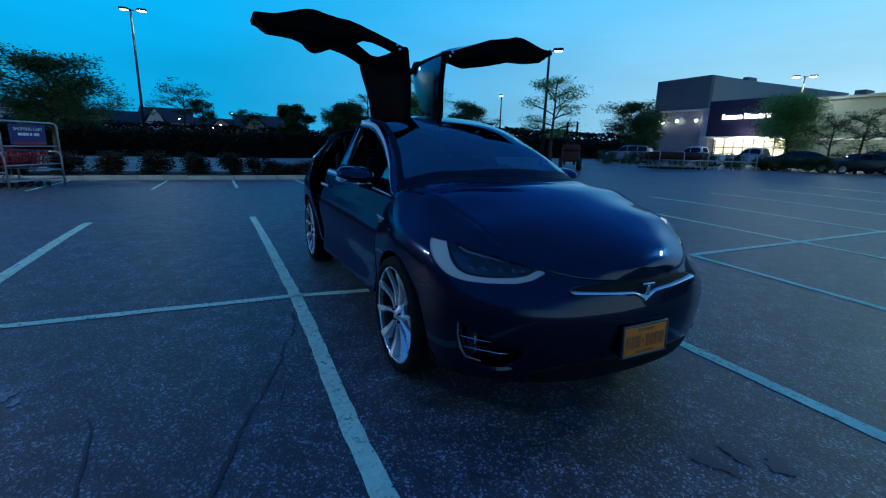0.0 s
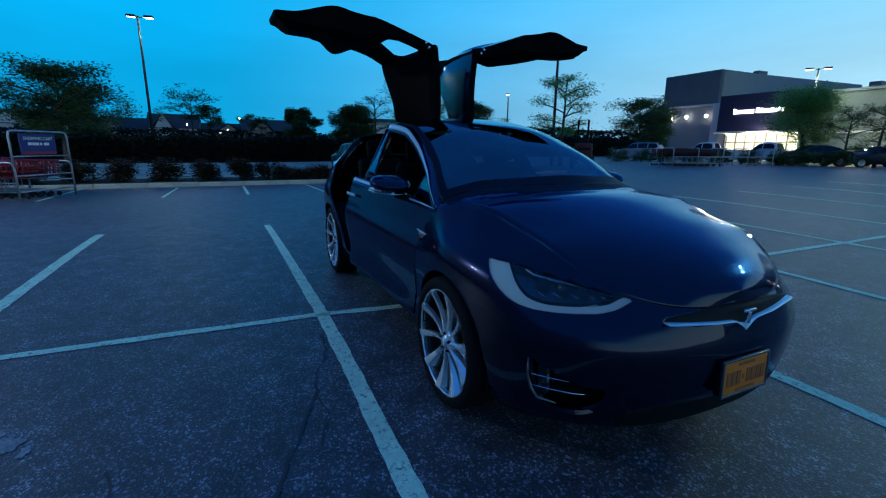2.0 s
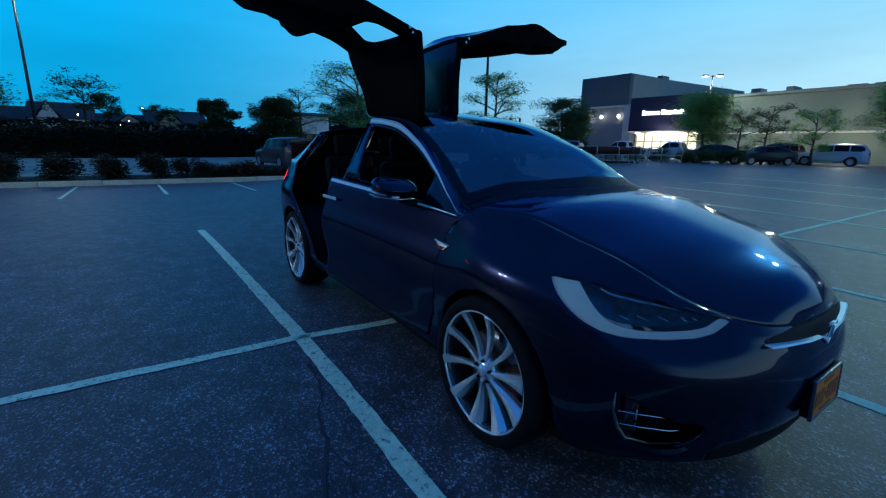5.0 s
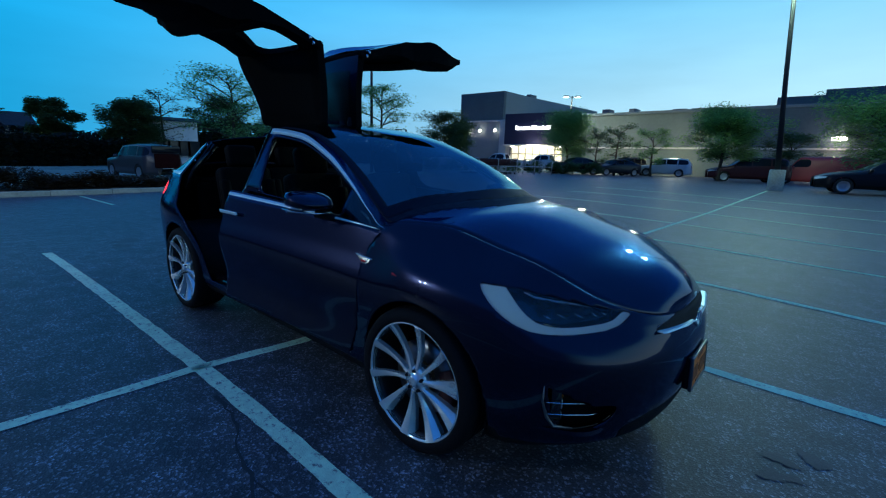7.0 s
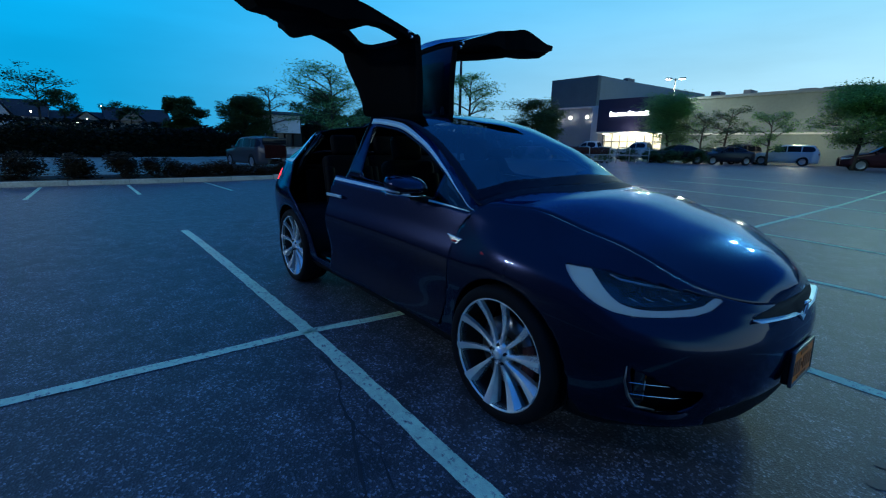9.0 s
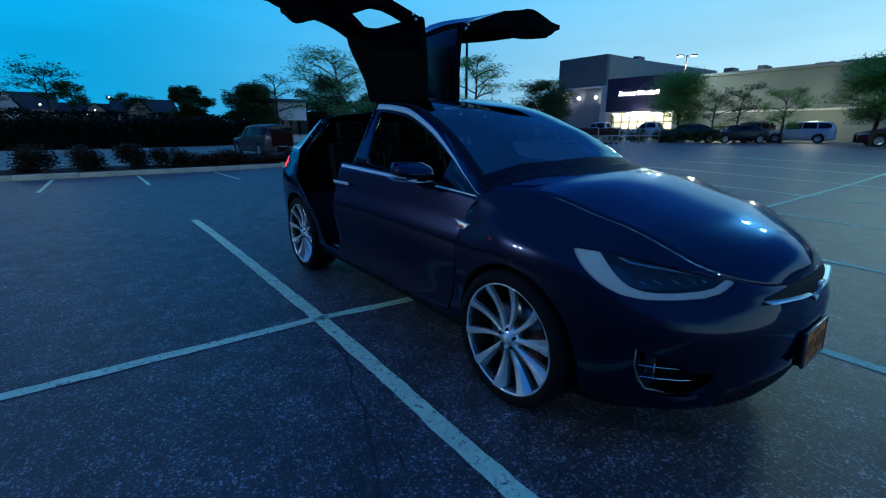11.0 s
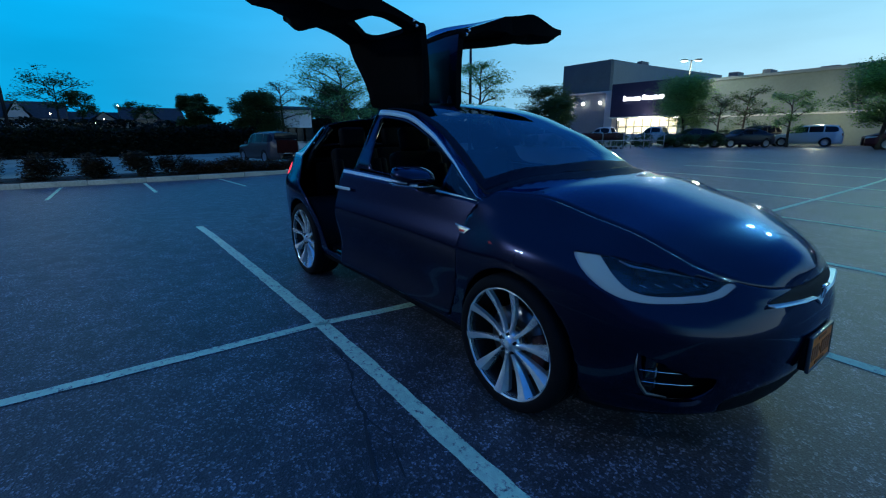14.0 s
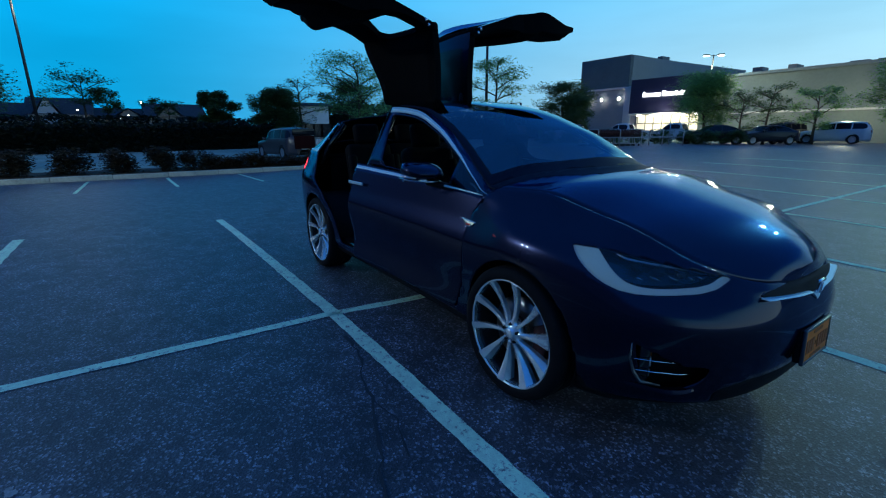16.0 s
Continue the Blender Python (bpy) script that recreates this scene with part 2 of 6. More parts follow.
def tube_bm(points, radii, seg=10, caps=True):
    """A round tube along points."""
    bm = bmesh.new()
    pts = [Vector(p) for p in points]
    rings = []
    for i, p in enumerate(pts):
        d = (pts[min(i + 1, len(pts) - 1)] - pts[max(i - 1, 0)]).normalized()
        a = d.orthogonal().normalized() if i == 0 else (a - d * a.dot(d)).normalized()
        b = d.cross(a)
        r = radii[i] if isinstance(radii, (list, tuple)) else radii
        rings.append([bm.verts.new(p + r * (math.cos(t) * a + math.sin(t) * b)) for t in [2 * math.pi * k / seg for k in range(seg)]])
    for r0, r1 in zip(rings, rings[1:]):
        for k in range(seg):
            bm.faces.new((r0[k], r0[(k + 1) % seg], r1[(k + 1) % seg], r1[k]))
    if caps:
        bm.faces.new(rings[0][::-1])
        bm.faces.new(rings[-1])
    return bm


def lathe_bm(profile, seg=48, axis="y", closed=False):
    """Turn a profile of (radius, along) round an axis."""
    bm = bmesh.new()
    rings = []
    for r, h in profile:
        ring = []
        for k in range(seg):
            t = 2 * math.pi * k / seg
            c, s = r * math.cos(t), r * math.sin(t)
            ring.append(bm.verts.new((c, h, s) if axis == "y" else (c, s, h)))
        rings.append(ring)
    pairs = list(zip(rings, rings[1:])) + ([(rings[-1], rings[0])] if closed else [])
    for r0, r1 in pairs:
        for k in range(seg):
            bm.faces.new((r0[k], r0[(k + 1) % seg], r1[(k + 1) % seg], r1[k]))
    bmesh.ops.recalc_face_normals(bm, faces=bm.faces)
    return bm


def keyed(table, x):
    """Smooth (monotone cubic) reading of a table of (key, value) with falling keys."""
    t = sorted(table)
    if x <= t[0][0]:
        return t[0][1]
    if x >= t[-1][0]:
        return t[-1][1]
    xs, ys = [k for k, _ in t], [v for _, v in t]
    n = len(t)
    dl = [(ys[i + 1] - ys[i]) / (xs[i + 1] - xs[i]) for i in range(n - 1)]
    m = [dl[0]] + [0.0 if dl[i - 1] * dl[i] <= 0 else 2 * dl[i - 1] * dl[i] / (dl[i - 1] + dl[i]) for i in range(1, n - 1)] + [dl[-1]]
    i = max(k for k in range(n - 1) if xs[k] <= x)
    h = xs[i + 1] - xs[i]
    s = (x - xs[i]) / h
    return (2 * s**3 - 3 * s**2 + 1) * ys[i] + (s**3 - 2 * s**2 + s) * h * m[i] + (3 * s**2 - 2 * s**3) * ys[i + 1] + (s**3 - s**2) * h * m[i + 1]


def catmull(p0, p1, p2, p3, t):
    return 0.5 * (2 * p1 + (p2 - p0) * t + (2 * p0 - 5 * p1 + 4 * p2 - p3) * t * t + (3 * p1 - p0 - 3 * p2 + p3) * t**3)


def rounded(poly, keep=(), times=2):
    """Cut the corners of a polygon, but for those whose index is kept."""
    pts = [(p, i in keep) for i, p in enumerate(poly)]
    for _ in range(times):
        out = []
        for k, (p, sharp) in enumerate(pts):
            a, b = pts[k - 1][0], pts[(k + 1) % len(pts)][0]
            if sharp:
                out.append((p, True))
            else:
                out += [((p[0] + (q[0] - p[0]) * 0.25, p[1] + (q[1] - p[1]) * 0.25), False) for q in (a, b)]
        pts = out
    return [p for p, _ in pts]


def poly_sdf(poly):
    """Signed distance to a polygon, negative inside."""
    def f(px, py):
        best, inside = 1e9, False
        n = len(poly)
        for i in range(n):
            ax, ay = poly[i]
            bx, by = poly[(i + 1) % n]
            dx, dy = bx - ax, by - ay
            t = max(0, min(1, ((px - ax) * dx + (py - ay) * dy) / (dx * dx + dy * dy + 1e-12)))
            best = min(best, (px - ax - t * dx) ** 2 + (py - ay - t * dy) ** 2)
            if (ay > py) != (by > py) and px < ax + (py - ay) / (by - ay) * dx:
                inside = not inside
        return -math.sqrt(best) if inside else math.sqrt(best)
    return f


def cut(P, polys, f):
    """Split polygons along f = 0 into those with f < 0 and those with f > 0."""
    vals = {}

    def val(i):
        if i not in vals:
            v = f(P[i])
            vals[i] = 1e-9 if v == 0 else v
        return vals[i]

    cache, neg, pos = {}, [], []
    for poly in polys:
        s = [val(i) for i in poly]
        if max(s) < 0:
            neg.append(poly)
        elif min(s) > 0:
            pos.append(poly)
        else:
            a, b = [], []
            for k, i in enumerate(poly):
                j = poly[(k + 1) % len(poly)]
                (a if s[k] < 0 else b).append(i)
                if (s[k] < 0) != (val(j) < 0):
                    key = (min(i, j), max(i, j))
                    if key not in cache:
                        t = val(i) / (val(i) - val(j))
                        P.append(P[i] + (P[j] - P[i]) * t)
                        cache[key] = len(P) - 1
                        vals[len(P) - 1] = 0.0
                    a.append(cache[key])
                    b.append(cache[key])
            if len(a) > 2:
                neg.append(tuple(a))
            if len(b) > 2:
                pos.append(tuple(b))
    return neg, pos


def packed(P, polys, side=1):
    """Vertices and faces of some polygons alone; side -1 is the car's right, where y is turned over."""
    ids = sorted({i for p in polys for i in p})
    at = {i: k for k, i in enumerate(ids)}
    verts = [(P[i][0], P[i][1] * side, P[i][2]) for i in ids]
    faces = [tuple(at[i] for i in p) for p in polys]
    return verts, ([f[::-1] for f in faces] if side < 0 else faces)


# ---- the car's skin, as one loft that is then cut into panels ----
FRONT_X, REAR_X, WHEEL_R = 1.440, -1.488, 0.3725
OUTLINE = [(2.475, 0.0), (2.468, 0.20), (2.432, 0.42), (2.35, 0.62), (2.215, 0.79), (2.02, 0.915), (1.72, 0.982), (1.40, 1.0), (1.0, 0.972), (0.4, 0.962), (-0.3, 0.965), (-0.9, 0.980), (-1.4, 1.012), (-1.8, 0.995), (-2.12, 0.92), (-2.36, 0.78), (-2.49, 0.52), (-2.54, 0.25), (-2.555, 0.0)]
ROWS = [
    # inset from the outline, height
    ([(2.475, 0.20), (2.2, 0.15), (1.9, 0.09), (1.0, 0.10), (-1.0, 0.10), (-2.0, 0.10), (-2.555, 0.16)], [(2.475, 0.215), (1.9, 0.20), (1.0, 0.215), (-1.0, 0.23), (-2.0, 0.29), (-2.555, 0.33)]),
    ([(2.475, 0.07), (2.2, 0.06), (1.9, 0.035), (1.0, 0.035), (-1.0, 0.035), (-2.0, 0.03), (-2.555, 0.06)], [(2.475, 0.27), (1.9, 0.27), (1.0, 0.31), (-1.0, 0.33), (-2.555, 0.42)]),
    ([(2.475, 0.015), (2.1, 0.01), (1.8, 0.0), (1.45, 0.004), (1.1, 0.016), (0.7, 0.032), (0.2, 0.042), (-0.5, 0.042), (-0.95, 0.020), (-1.35, 0.004), (-2.0, 0.01), (-2.555, 0.02)], [(2.475, 0.44), (1.9, 0.46), (1.0, 0.51), (-1.0, 0.55), (-2.555, 0.60)]),
    ([(2.475, 0.0), (1.9, 0.0), (-2.555, 0.0)], [(2.475, 0.60), (1.95, 0.66), (1.0, 0.76), (-1.0, 0.82), (-2.0, 0.88), (-2.555, 0.85)]),
    ([(2.475, 0.022), (2.3, 0.03), (2.1, 0.035), (1.85, 0.03), (1.4, 0.035), (1.0, 0.05), (-1.0, 0.04), (-2.0, 0.05), (-2.555, 0.02)], [(2.475, 0.70), (2.3, 0.715), (2.1, 0.755), (1.85, 0.835), (1.4, 0.895), (1.0, 0.925), (-1.0, 0.985), (-2.0, 1.03), (-2.555, 1.01)]),
    ([(2.475, 0.05), (2.34, 0.075), (2.1, 0.10), (1.85, 0.095), (1.4, 0.115), (1.08, 0.097), (0.4, 0.085), (-1.0, 0.085), (-1.8, 0.12), (-2.2, 0.14), (-2.555, 0.03)], [(2.475, 0.775), (2.3, 0.785), (2.1, 0.845), (1.85, 0.92), (1.4, 1.0), (1.08, 1.068), (0.5, 1.095), (-0.2, 1.12), (-1.0, 1.155), (-1.8, 1.215), (-2.2, 1.215), (-2.555, 1.11)]),
    ([(2.475, 0.06), (2.3, 0.141), (2.1, 0.205), (1.8, 0.255), (1.4, 0.213), (1.18, 0.140), (1.08, 0.108), (0.945, 0.128), (0.69, 0.205), (0.35, 0.272), (0.0, 0.303), (-0.37, 0.312), (-0.9, 0.325), (-1.4, 0.34), (-1.8, 0.33), (-2.1, 0.25), (-2.25, 0.18), (-2.555, 0.035)], [(2.475, 0.785), (2.3, 0.888), (2.1, 0.985), (1.8, 1.045), (1.4, 1.125), (1.18, 1.114), (1.08, 1.082), (0.945, 1.152), (0.69, 1.287), (0.35, 1.461), (0.0, 1.580), (-0.37, 1.612), (-0.9, 1.602), (-1.4, 1.53), (-1.8, 1.41), (-2.1, 1.275), (-2.25, 1.235), (-2.555, 1.12)]),
]
CENTRE_Z = [(2.455, 0.805), (2.36, 0.905), (2.2, 0.985), (1.9, 1.078), (1.5, 1.169), (1.36, 1.184), (1.2, 1.262), (1.05, 1.345), (0.8, 1.468), (0.4, 1.602), (0.0, 1.662), (-0.35, 1.684), (-0.7, 1.695), (-1.1, 1.665), (-1.6, 1.545), (-2.0, 1.385), (-2.2, 1.28), (-2.35, 1.20), (-2.54, 1.12)]
DOOR_CROWN = [(2.4, 0.40), (1.6, 0.55), (1.36, 0.40), (1.2, 0.0), (1.05, 0.7), (0.8, 0.9), (0.0, 0.9), (-0.4, 0.55), (-1.5, 0.55), (-2.4, 0.5)]
N_U, N_V = 250, 6


def outline_curve(n):
    pts = [np.array(p) for p in OUTLINE]
    pts = [pts[0] * (1, -1) + (0, 0)] and [np.array((OUTLINE[1][0], -OUTLINE[1][1]))] + pts + [np.array((OUTLINE[-2][0], -OUTLINE[-2][1]))]
    fine = []
    for i in range(1, len(pts) - 2):
        for k in range(24):
            fine.append(catmull(pts[i - 1], pts[i], pts[i + 1], pts[i + 2], k / 24))
    fine.append(pts[-2])
    fine = np.array(fine)
    s = np.r_[0, np.cumsum(np.linalg.norm(np.diff(fine, axis=0), axis=1))]
    want = np.linspace(0, s[-1], n)
    return np.stack([np.interp(want, s, fine[:, 0]), np.interp(want, s, fine[:, 1])], 1)


def car_skin():
    """Points (x, half width, z, row) and quads of the left half of the skin."""
    line = outline_curve(N_U + 1)
    P, idx = [], []
    for u in range(N_U + 1):
        x, y = line[u]
        a, b = line[max(u - 1, 0)], line[min(u + 1, N_U)]
        d = (b - a) / np.linalg.norm(b - a)
        inward = np.array([-d[1], d[0]])
        if u in (0, N_U):
            inward = np.array([-1.0 if u == 0 else 1.0, 0.0])
        keys = []
        for ins, zs in ROWS:
            q = np.array([x, y]) + inward * keyed(ins, x)
            keys.append(np.array([q[0], max(q[1], 0.0), keyed(zs, x)]))
        rail = keys[-1]
        cx = rail[0]
        top = np.array([cx, 0.0, max(keyed(CENTRE_Z, cx), rail[2])])
        crown = keyed(DOOR_CROWN, cx)
        mid = np.array([cx, rail[1] * 0.55, rail[2] + (top[2] - rail[2]) * (0.62 + 0.2 * crown)])
        keys += [mid, top]
        n = len(keys)
        column = []
        ext = [2 * keys[0] - keys[1]] + keys + [np.array([mid[0], -mid[1], mid[2]])]
        for i in range(n - 1):
            for k in range(N_V):
                t = k / N_V
                if i in (5, 4) or (i == 6):
                    # a crease at the belt and at the rail
                    p0 = ext[i] if i != 5 else 2 * ext[i + 1] - ext[i + 2]
                    p3 = ext[i + 3] if i not in (4, 5) else 2 * ext[i + 2] - ext[i + 1]
                    if i == 6:
                        p0 = 2 * ext[i + 1] - ext[i + 2]
                    q = catmull(p0, ext[i + 1], ext[i + 2], p3, t)
                else:
                    q = catmull(ext[i], ext[i + 1], ext[i + 2], ext[i + 3], t)
                column.append(np.array([*q, i + t]))
        column.append(np.array([*keys[-1], n - 1.0]))
        idx.append([len(P) + k for k in range(len(column))])
        P.extend(column)
    quads = []
    for u in range(N_U):
        for k in range(len(idx[0]) - 1):
            quads.append((idx[u][k], idx[u + 1][k], idx[u + 1][k + 1], idx[u][k + 1]))
    return P, quads


def circle_f(cx, cz, r):
    return lambda p: math.hypot(p[0] - cx, p[2] - cz) - r if p[3] < 5 and p[1] > 0.6 else 1.0


def side_f(poly):
    s = poly_sdf(poly)
    return lambda p: s(p[0], p[2])


def slant_f(poly):
    """A polygon seen along the diagonal of the front corner: across = (x - y) / sqrt 2."""
    s = poly_sdf(poly)
    return lambda p: s((p[0] - p[1]) * 0.70711, p[2]) if p[0] > 1.2 else 1.0


def front_f(poly):
    s = poly_sdf(poly)
    return lambda p: s(p[1], p[2]) if p[0] > 1.9 else 1.0


def both(*fs):
    return lambda p: max(f(p) for f in fs)


SKIN, whole = car_skin()
rest = whole
_, rest = cut(SKIN, rest, circle_f(FRONT_X + 0.01, 0.368, 0.408))
_, rest = cut(SKIN, rest, circle_f(REAR_X, 0.372, 0.415))
# the falcon door: its roof panel and its side panel
falcon_side = side_f([(-0.40, 1.90), (-0.44, 1.20), (-0.49, 1.05), (-0.47, 0.60), (-0.50, 0.36), (-0.95, 0.36), (-1.02, 0.50), (-1.10, 0.66), (-1.28, 0.83), (-1.50, 0.95), (-1.56, 1.2), (-1.45, 1.9)])
spine_f = lambda p: 0.15 - p[1]
falcon, rest = cut(SKIN, rest, both(falcon_side, spine_f))
falcon_roof, falcon_low = cut(SKIN, falcon, lambda p: 6.0 - p[3])
falcon_pane, falcon_low = cut(SKIN, falcon_low, both(lambda p: 5.34 - p[3], lambda p: p[3] - 5.955, lambda p: p[0] + 0.60 - 0.10 * (p[2] - 1.3), lambda p: -1.08 - 0.62 * (p[2] - 1.3) - p[0]))
falcon_chrome, falcon_low = cut(SKIN, falcon_low, lambda p: abs(p[3] - 5.0) - 0.045)
falcon_roofglass, falcon_roof = cut(SKIN, falcon_roof, both(lambda p: 0.22 - p[1], lambda p: p[1] - 0.56, lambda p: p[0] + 0.52, lambda p: -1.28 - p[0]))
# the front door
front_door_f = side_f([(1.02, 0.95), (1.10, 1.078), (0.95, 1.30), (0.3, 1.70), (-0.385, 1.70), (-0.425, 1.20), (-0.475, 1.05), (-0.455, 0.60), (-0.48, 0.36), (0.90, 0.33), (0.98, 0.55)])
door, rest = cut(SKIN, rest, both(front_door_f, lambda p: p[3] - 6.0))
door_pane, door = cut(SKIN, door, both(lambda p: 5.07 - p[3], lambda p: p[3] - 5.87, lambda p: p[0] - 1.05, lambda p: -0.235 - 0.25 * (p[2] - 1.12) - p[0]))
door_corner, door_pane = cut(SKIN, door_pane, lambda p: 0.74 - p[0])
window_post, door_pane = cut(SKIN, door_pane, lambda p: 0.715 - p[0])
door += window_post
door_chrome_low, door = cut(SKIN, door, both(lambda p: abs(p[3] - 5.0) - 0.038, lambda p: p[0] - 1.09))
door_chrome_top, door = cut(SKIN, door, lambda p: 5.915 - p[3])
pillar_skin, door = cut(SKIN, door, lambda p: 5.06 - p[3])
# the quarter window, the windscreen and the lamps
quarter_pane, rest = cut(SKIN, rest, both(lambda p: 5.08 - p[3], lambda p: p[3] - 5.86, lambda p: p[0] + 1.62, lambda p: -2.05 - p[0]))
quarter_chrome, rest = cut(SKIN, rest, both(lambda p: 4.96 - p[3], lambda p: p[3] - 6.0, lambda p: p[0] + 1.58, lambda p: -2.16 - p[0]))
screen, rest = cut(SKIN, rest, both(lambda p: 6.12 - p[3], lambda p: p[0] - (1.285 - 0.25 * (p[1] / 0.85) ** 2), lambda p: -0.36 - p[0]))
screen_band, screen = cut(SKIN, screen, lambda p: (1.285 - 0.25 * (p[1] / 0.85) ** 2) - 0.09 - p[0])
side_band, screen = cut(SKIN, screen, lambda p: p[3] - 6.27)
screen_band += side_band
rear_screen, rest = cut(SKIN, rest, both(lambda p: 6.35 - p[3], lambda p: p[0] + 1.62, lambda p: -2.15 - p[0]))
HEADLAMP = rounded([(0.600, 0.926), (0.634, 0.858), (0.712, 0.797), (0.815, 0.765), (0.984, 0.766), (1.17, 0.780), (1.264, 0.838), (1.118, 0.858), (0.969, 0.885), (0.819, 0.911), (0.714, 0.927)], (0, 6), 1)
headlamp, rest = cut(SKIN, rest, slant_f(HEADLAMP))
vent, rest = cut(SKIN, rest, slant_f([(0.865, 0.56), (0.905, 0.40), (0.97, 0.335), (1.10, 0.36), (1.17, 0.40), (1.19, 0.47), (1.06, 0.475)]))
vent_back, _ = cut(SKIN, whole, slant_f([(0.80, 0.60), (0.84, 0.34), (0.97, 0.29), (1.16, 0.31), (1.26, 0.38), (1.27, 0.52), (1.06, 0.53)]))
grille, rest = cut(SKIN, rest, front_f([(-0.4, 0.235), (-0.4, 0.385), (0.45, 0.385), (0.60, 0.34), (0.55, 0.235)]))
nose_gap, rest = cut(SKIN, rest, both(front_f([(-0.5, 0.705), (-0.5, 0.797), (0.20, 0.794), (0.38, 0.776), (0.445, 0.760), (0.40, 0.750), (0.06, 0.722)]), lambda p: 2.0 - p[0]))
tail_lamp, rest = cut(SKIN, rest, lambda p: poly_sdf([(-1.90, 1.07), (-1.98, 1.0), (-2.6, 0.96), (-2.6, 1.115), (-2.2, 1.125), (-1.98, 1.115)])(p[0], p[2]))
plate_dark, rest = cut(SKIN, rest, lambda p: p[2] - 0.30 + 0.04 * (p[0] > 1.9))
# hood: inside the fender crease and ahead of the screen
cowl, rest = cut(SKIN, rest, both(lambda p: 6.12 - p[3], lambda p: p[0] - (1.365 - 0.25 * (p[1] / 0.85) ** 2), lambda p: 0.9 - p[0]))
hood, rest = cut(SKIN, rest, both(lambda p: 6.02 - p[3], lambda p: 1.05 - p[0]))

car = new("car")
car.matrix_basis = pose(0, 0.015, -0.0035, 0, 0.66, 0)
tagged(car, "dark metallic blue electric SUV with falcon-wing doors raised on asphalt", "car")


def skin_part(name, polys, mat, side, thick=0.012, label="", parent=None):
    v, f = packed(SKIN, polys, side)
    ob = mesh_ob(name, v, f, [mat, M_TRIM], parent or car, True, label)
    if thick:
        so = ob.modifiers.new("thick", "SOLIDIFY")
        so.thickness, so.offset, so.material_offset = thick, -1.0, 1
    return ob


def two_sided(polys_l):
    """Left and right halves welded along the middle."""
    va, fa = packed(SKIN, polys_l, 1)
    vb, fb = packed(SKIN, polys_l, -1)
    n = len(va)
    verts, faces = va + vb, fa + [tuple(i + n for i in f) for f in fb]
    keep, seen, out = [], {}, []
    for i, v in enumerate(verts):
        key = (round(v[0], 5), 0.0, round(v[2], 5)) if abs(v[1]) < 1e-6 else (i,)
        if key not in seen:
            seen[key] = len(out)
            out.append(v)
        keep.append(seen[key])
    faces = [tuple(dict.fromkeys(keep[i] for i in f)) for f in faces]
    return out, [f for f in faces if len(f) > 2]


def whole_part(name, polys, mat, thick=0.012, label=""):
    v, f = two_sided(polys)
    ob = mesh_ob(name, v, f, [mat, M_TRIM], car, True, label)
    if thick:
        so = ob.modifiers.new("thick", "SOLIDIFY")
        so.thickness, so.offset, so.material_offset = thick, -1.0, 1
    return ob


whole_part("body", rest, M_PAINT)
whole_part("hood", hood, M_PAINT, label="glossy dark blue hood")
whole_part("cowl", cowl, M_FRIT)
whole_part("windscreen", screen, M_GLASS, 0, "large panoramic tinted windscreen").visible_shadow = False
whole_part("windscreen_band", screen_band, M_FRIT, 0.006, "black ceramic band round the windscreen")
whole_part("rear_window", rear_screen, M_DARKGLASS, 0)
whole_part("lower_skirt", plate_dark, M_BLACK)
whole_part("lower_grille", grille, M_BLACK)
whole_part("nose_slot", nose_gap, M_BLACK, label="black slot under the hood edge")
# the right front door stands a little ajar about its hinges
DOOR_AJAR = pose(1.0, -0.93, 0, 0, 0, 4.0) @ Matrix.Translation((-1.0, 0.93, 0))
M_TAIL = material("red_lens", (0.35, 0.008, 0.012), 0.15, emit=(1.0, 0.04, 0.06), power=2.2)
for s in (-1, 1):
    fd = skin_part("front_door", door, M_PAINT, s, label="front door standing slightly ajar" if s < 0 else "")
    skin_part("vent_window", door_corner, M_DARKGLASS, s, 0)
    skin_part("window_trim", door_chrome_low, M_BRIGHT, s, 0.016, parent=fd)
    skin_part("roof_trim", door_chrome_top, M_BRIGHT, s, 0.016, "bright trim along the roof rail")
    skin_part("window_post", pillar_skin, M_PAINT, s)
    if s < 0:
        fd.matrix_local = DOOR_AJAR
    skin_part("quarter_window", quarter_pane, M_DARKGLASS, s, 0)
    skin_part("quarter_trim", quarter_chrome, M_BRIGHT, s, 0.016, "satin chrome window surround")
    skin_part("tail_lamp", tail_lamp, M_TAIL, s, 0.01, "glowing red tail lamp")


# ---- falcon-wing doors: outer panel, trim inside, rounded thick edge ----
def folded(p, pivot, angle, to, side, stretch=1.0):
    """Turn a point of the closed door about a lengthwise hinge and carry the hinge to its open place."""
    y, z = (p[1] - pivot[0]) * stretch, (p[2] - pivot[1]) * stretch
    c, q = math.cos(angle), math.sin(angle)
    return Vector((p[0], side * (to[0] + y * c - z * q), to[1] + y * q + z * c))


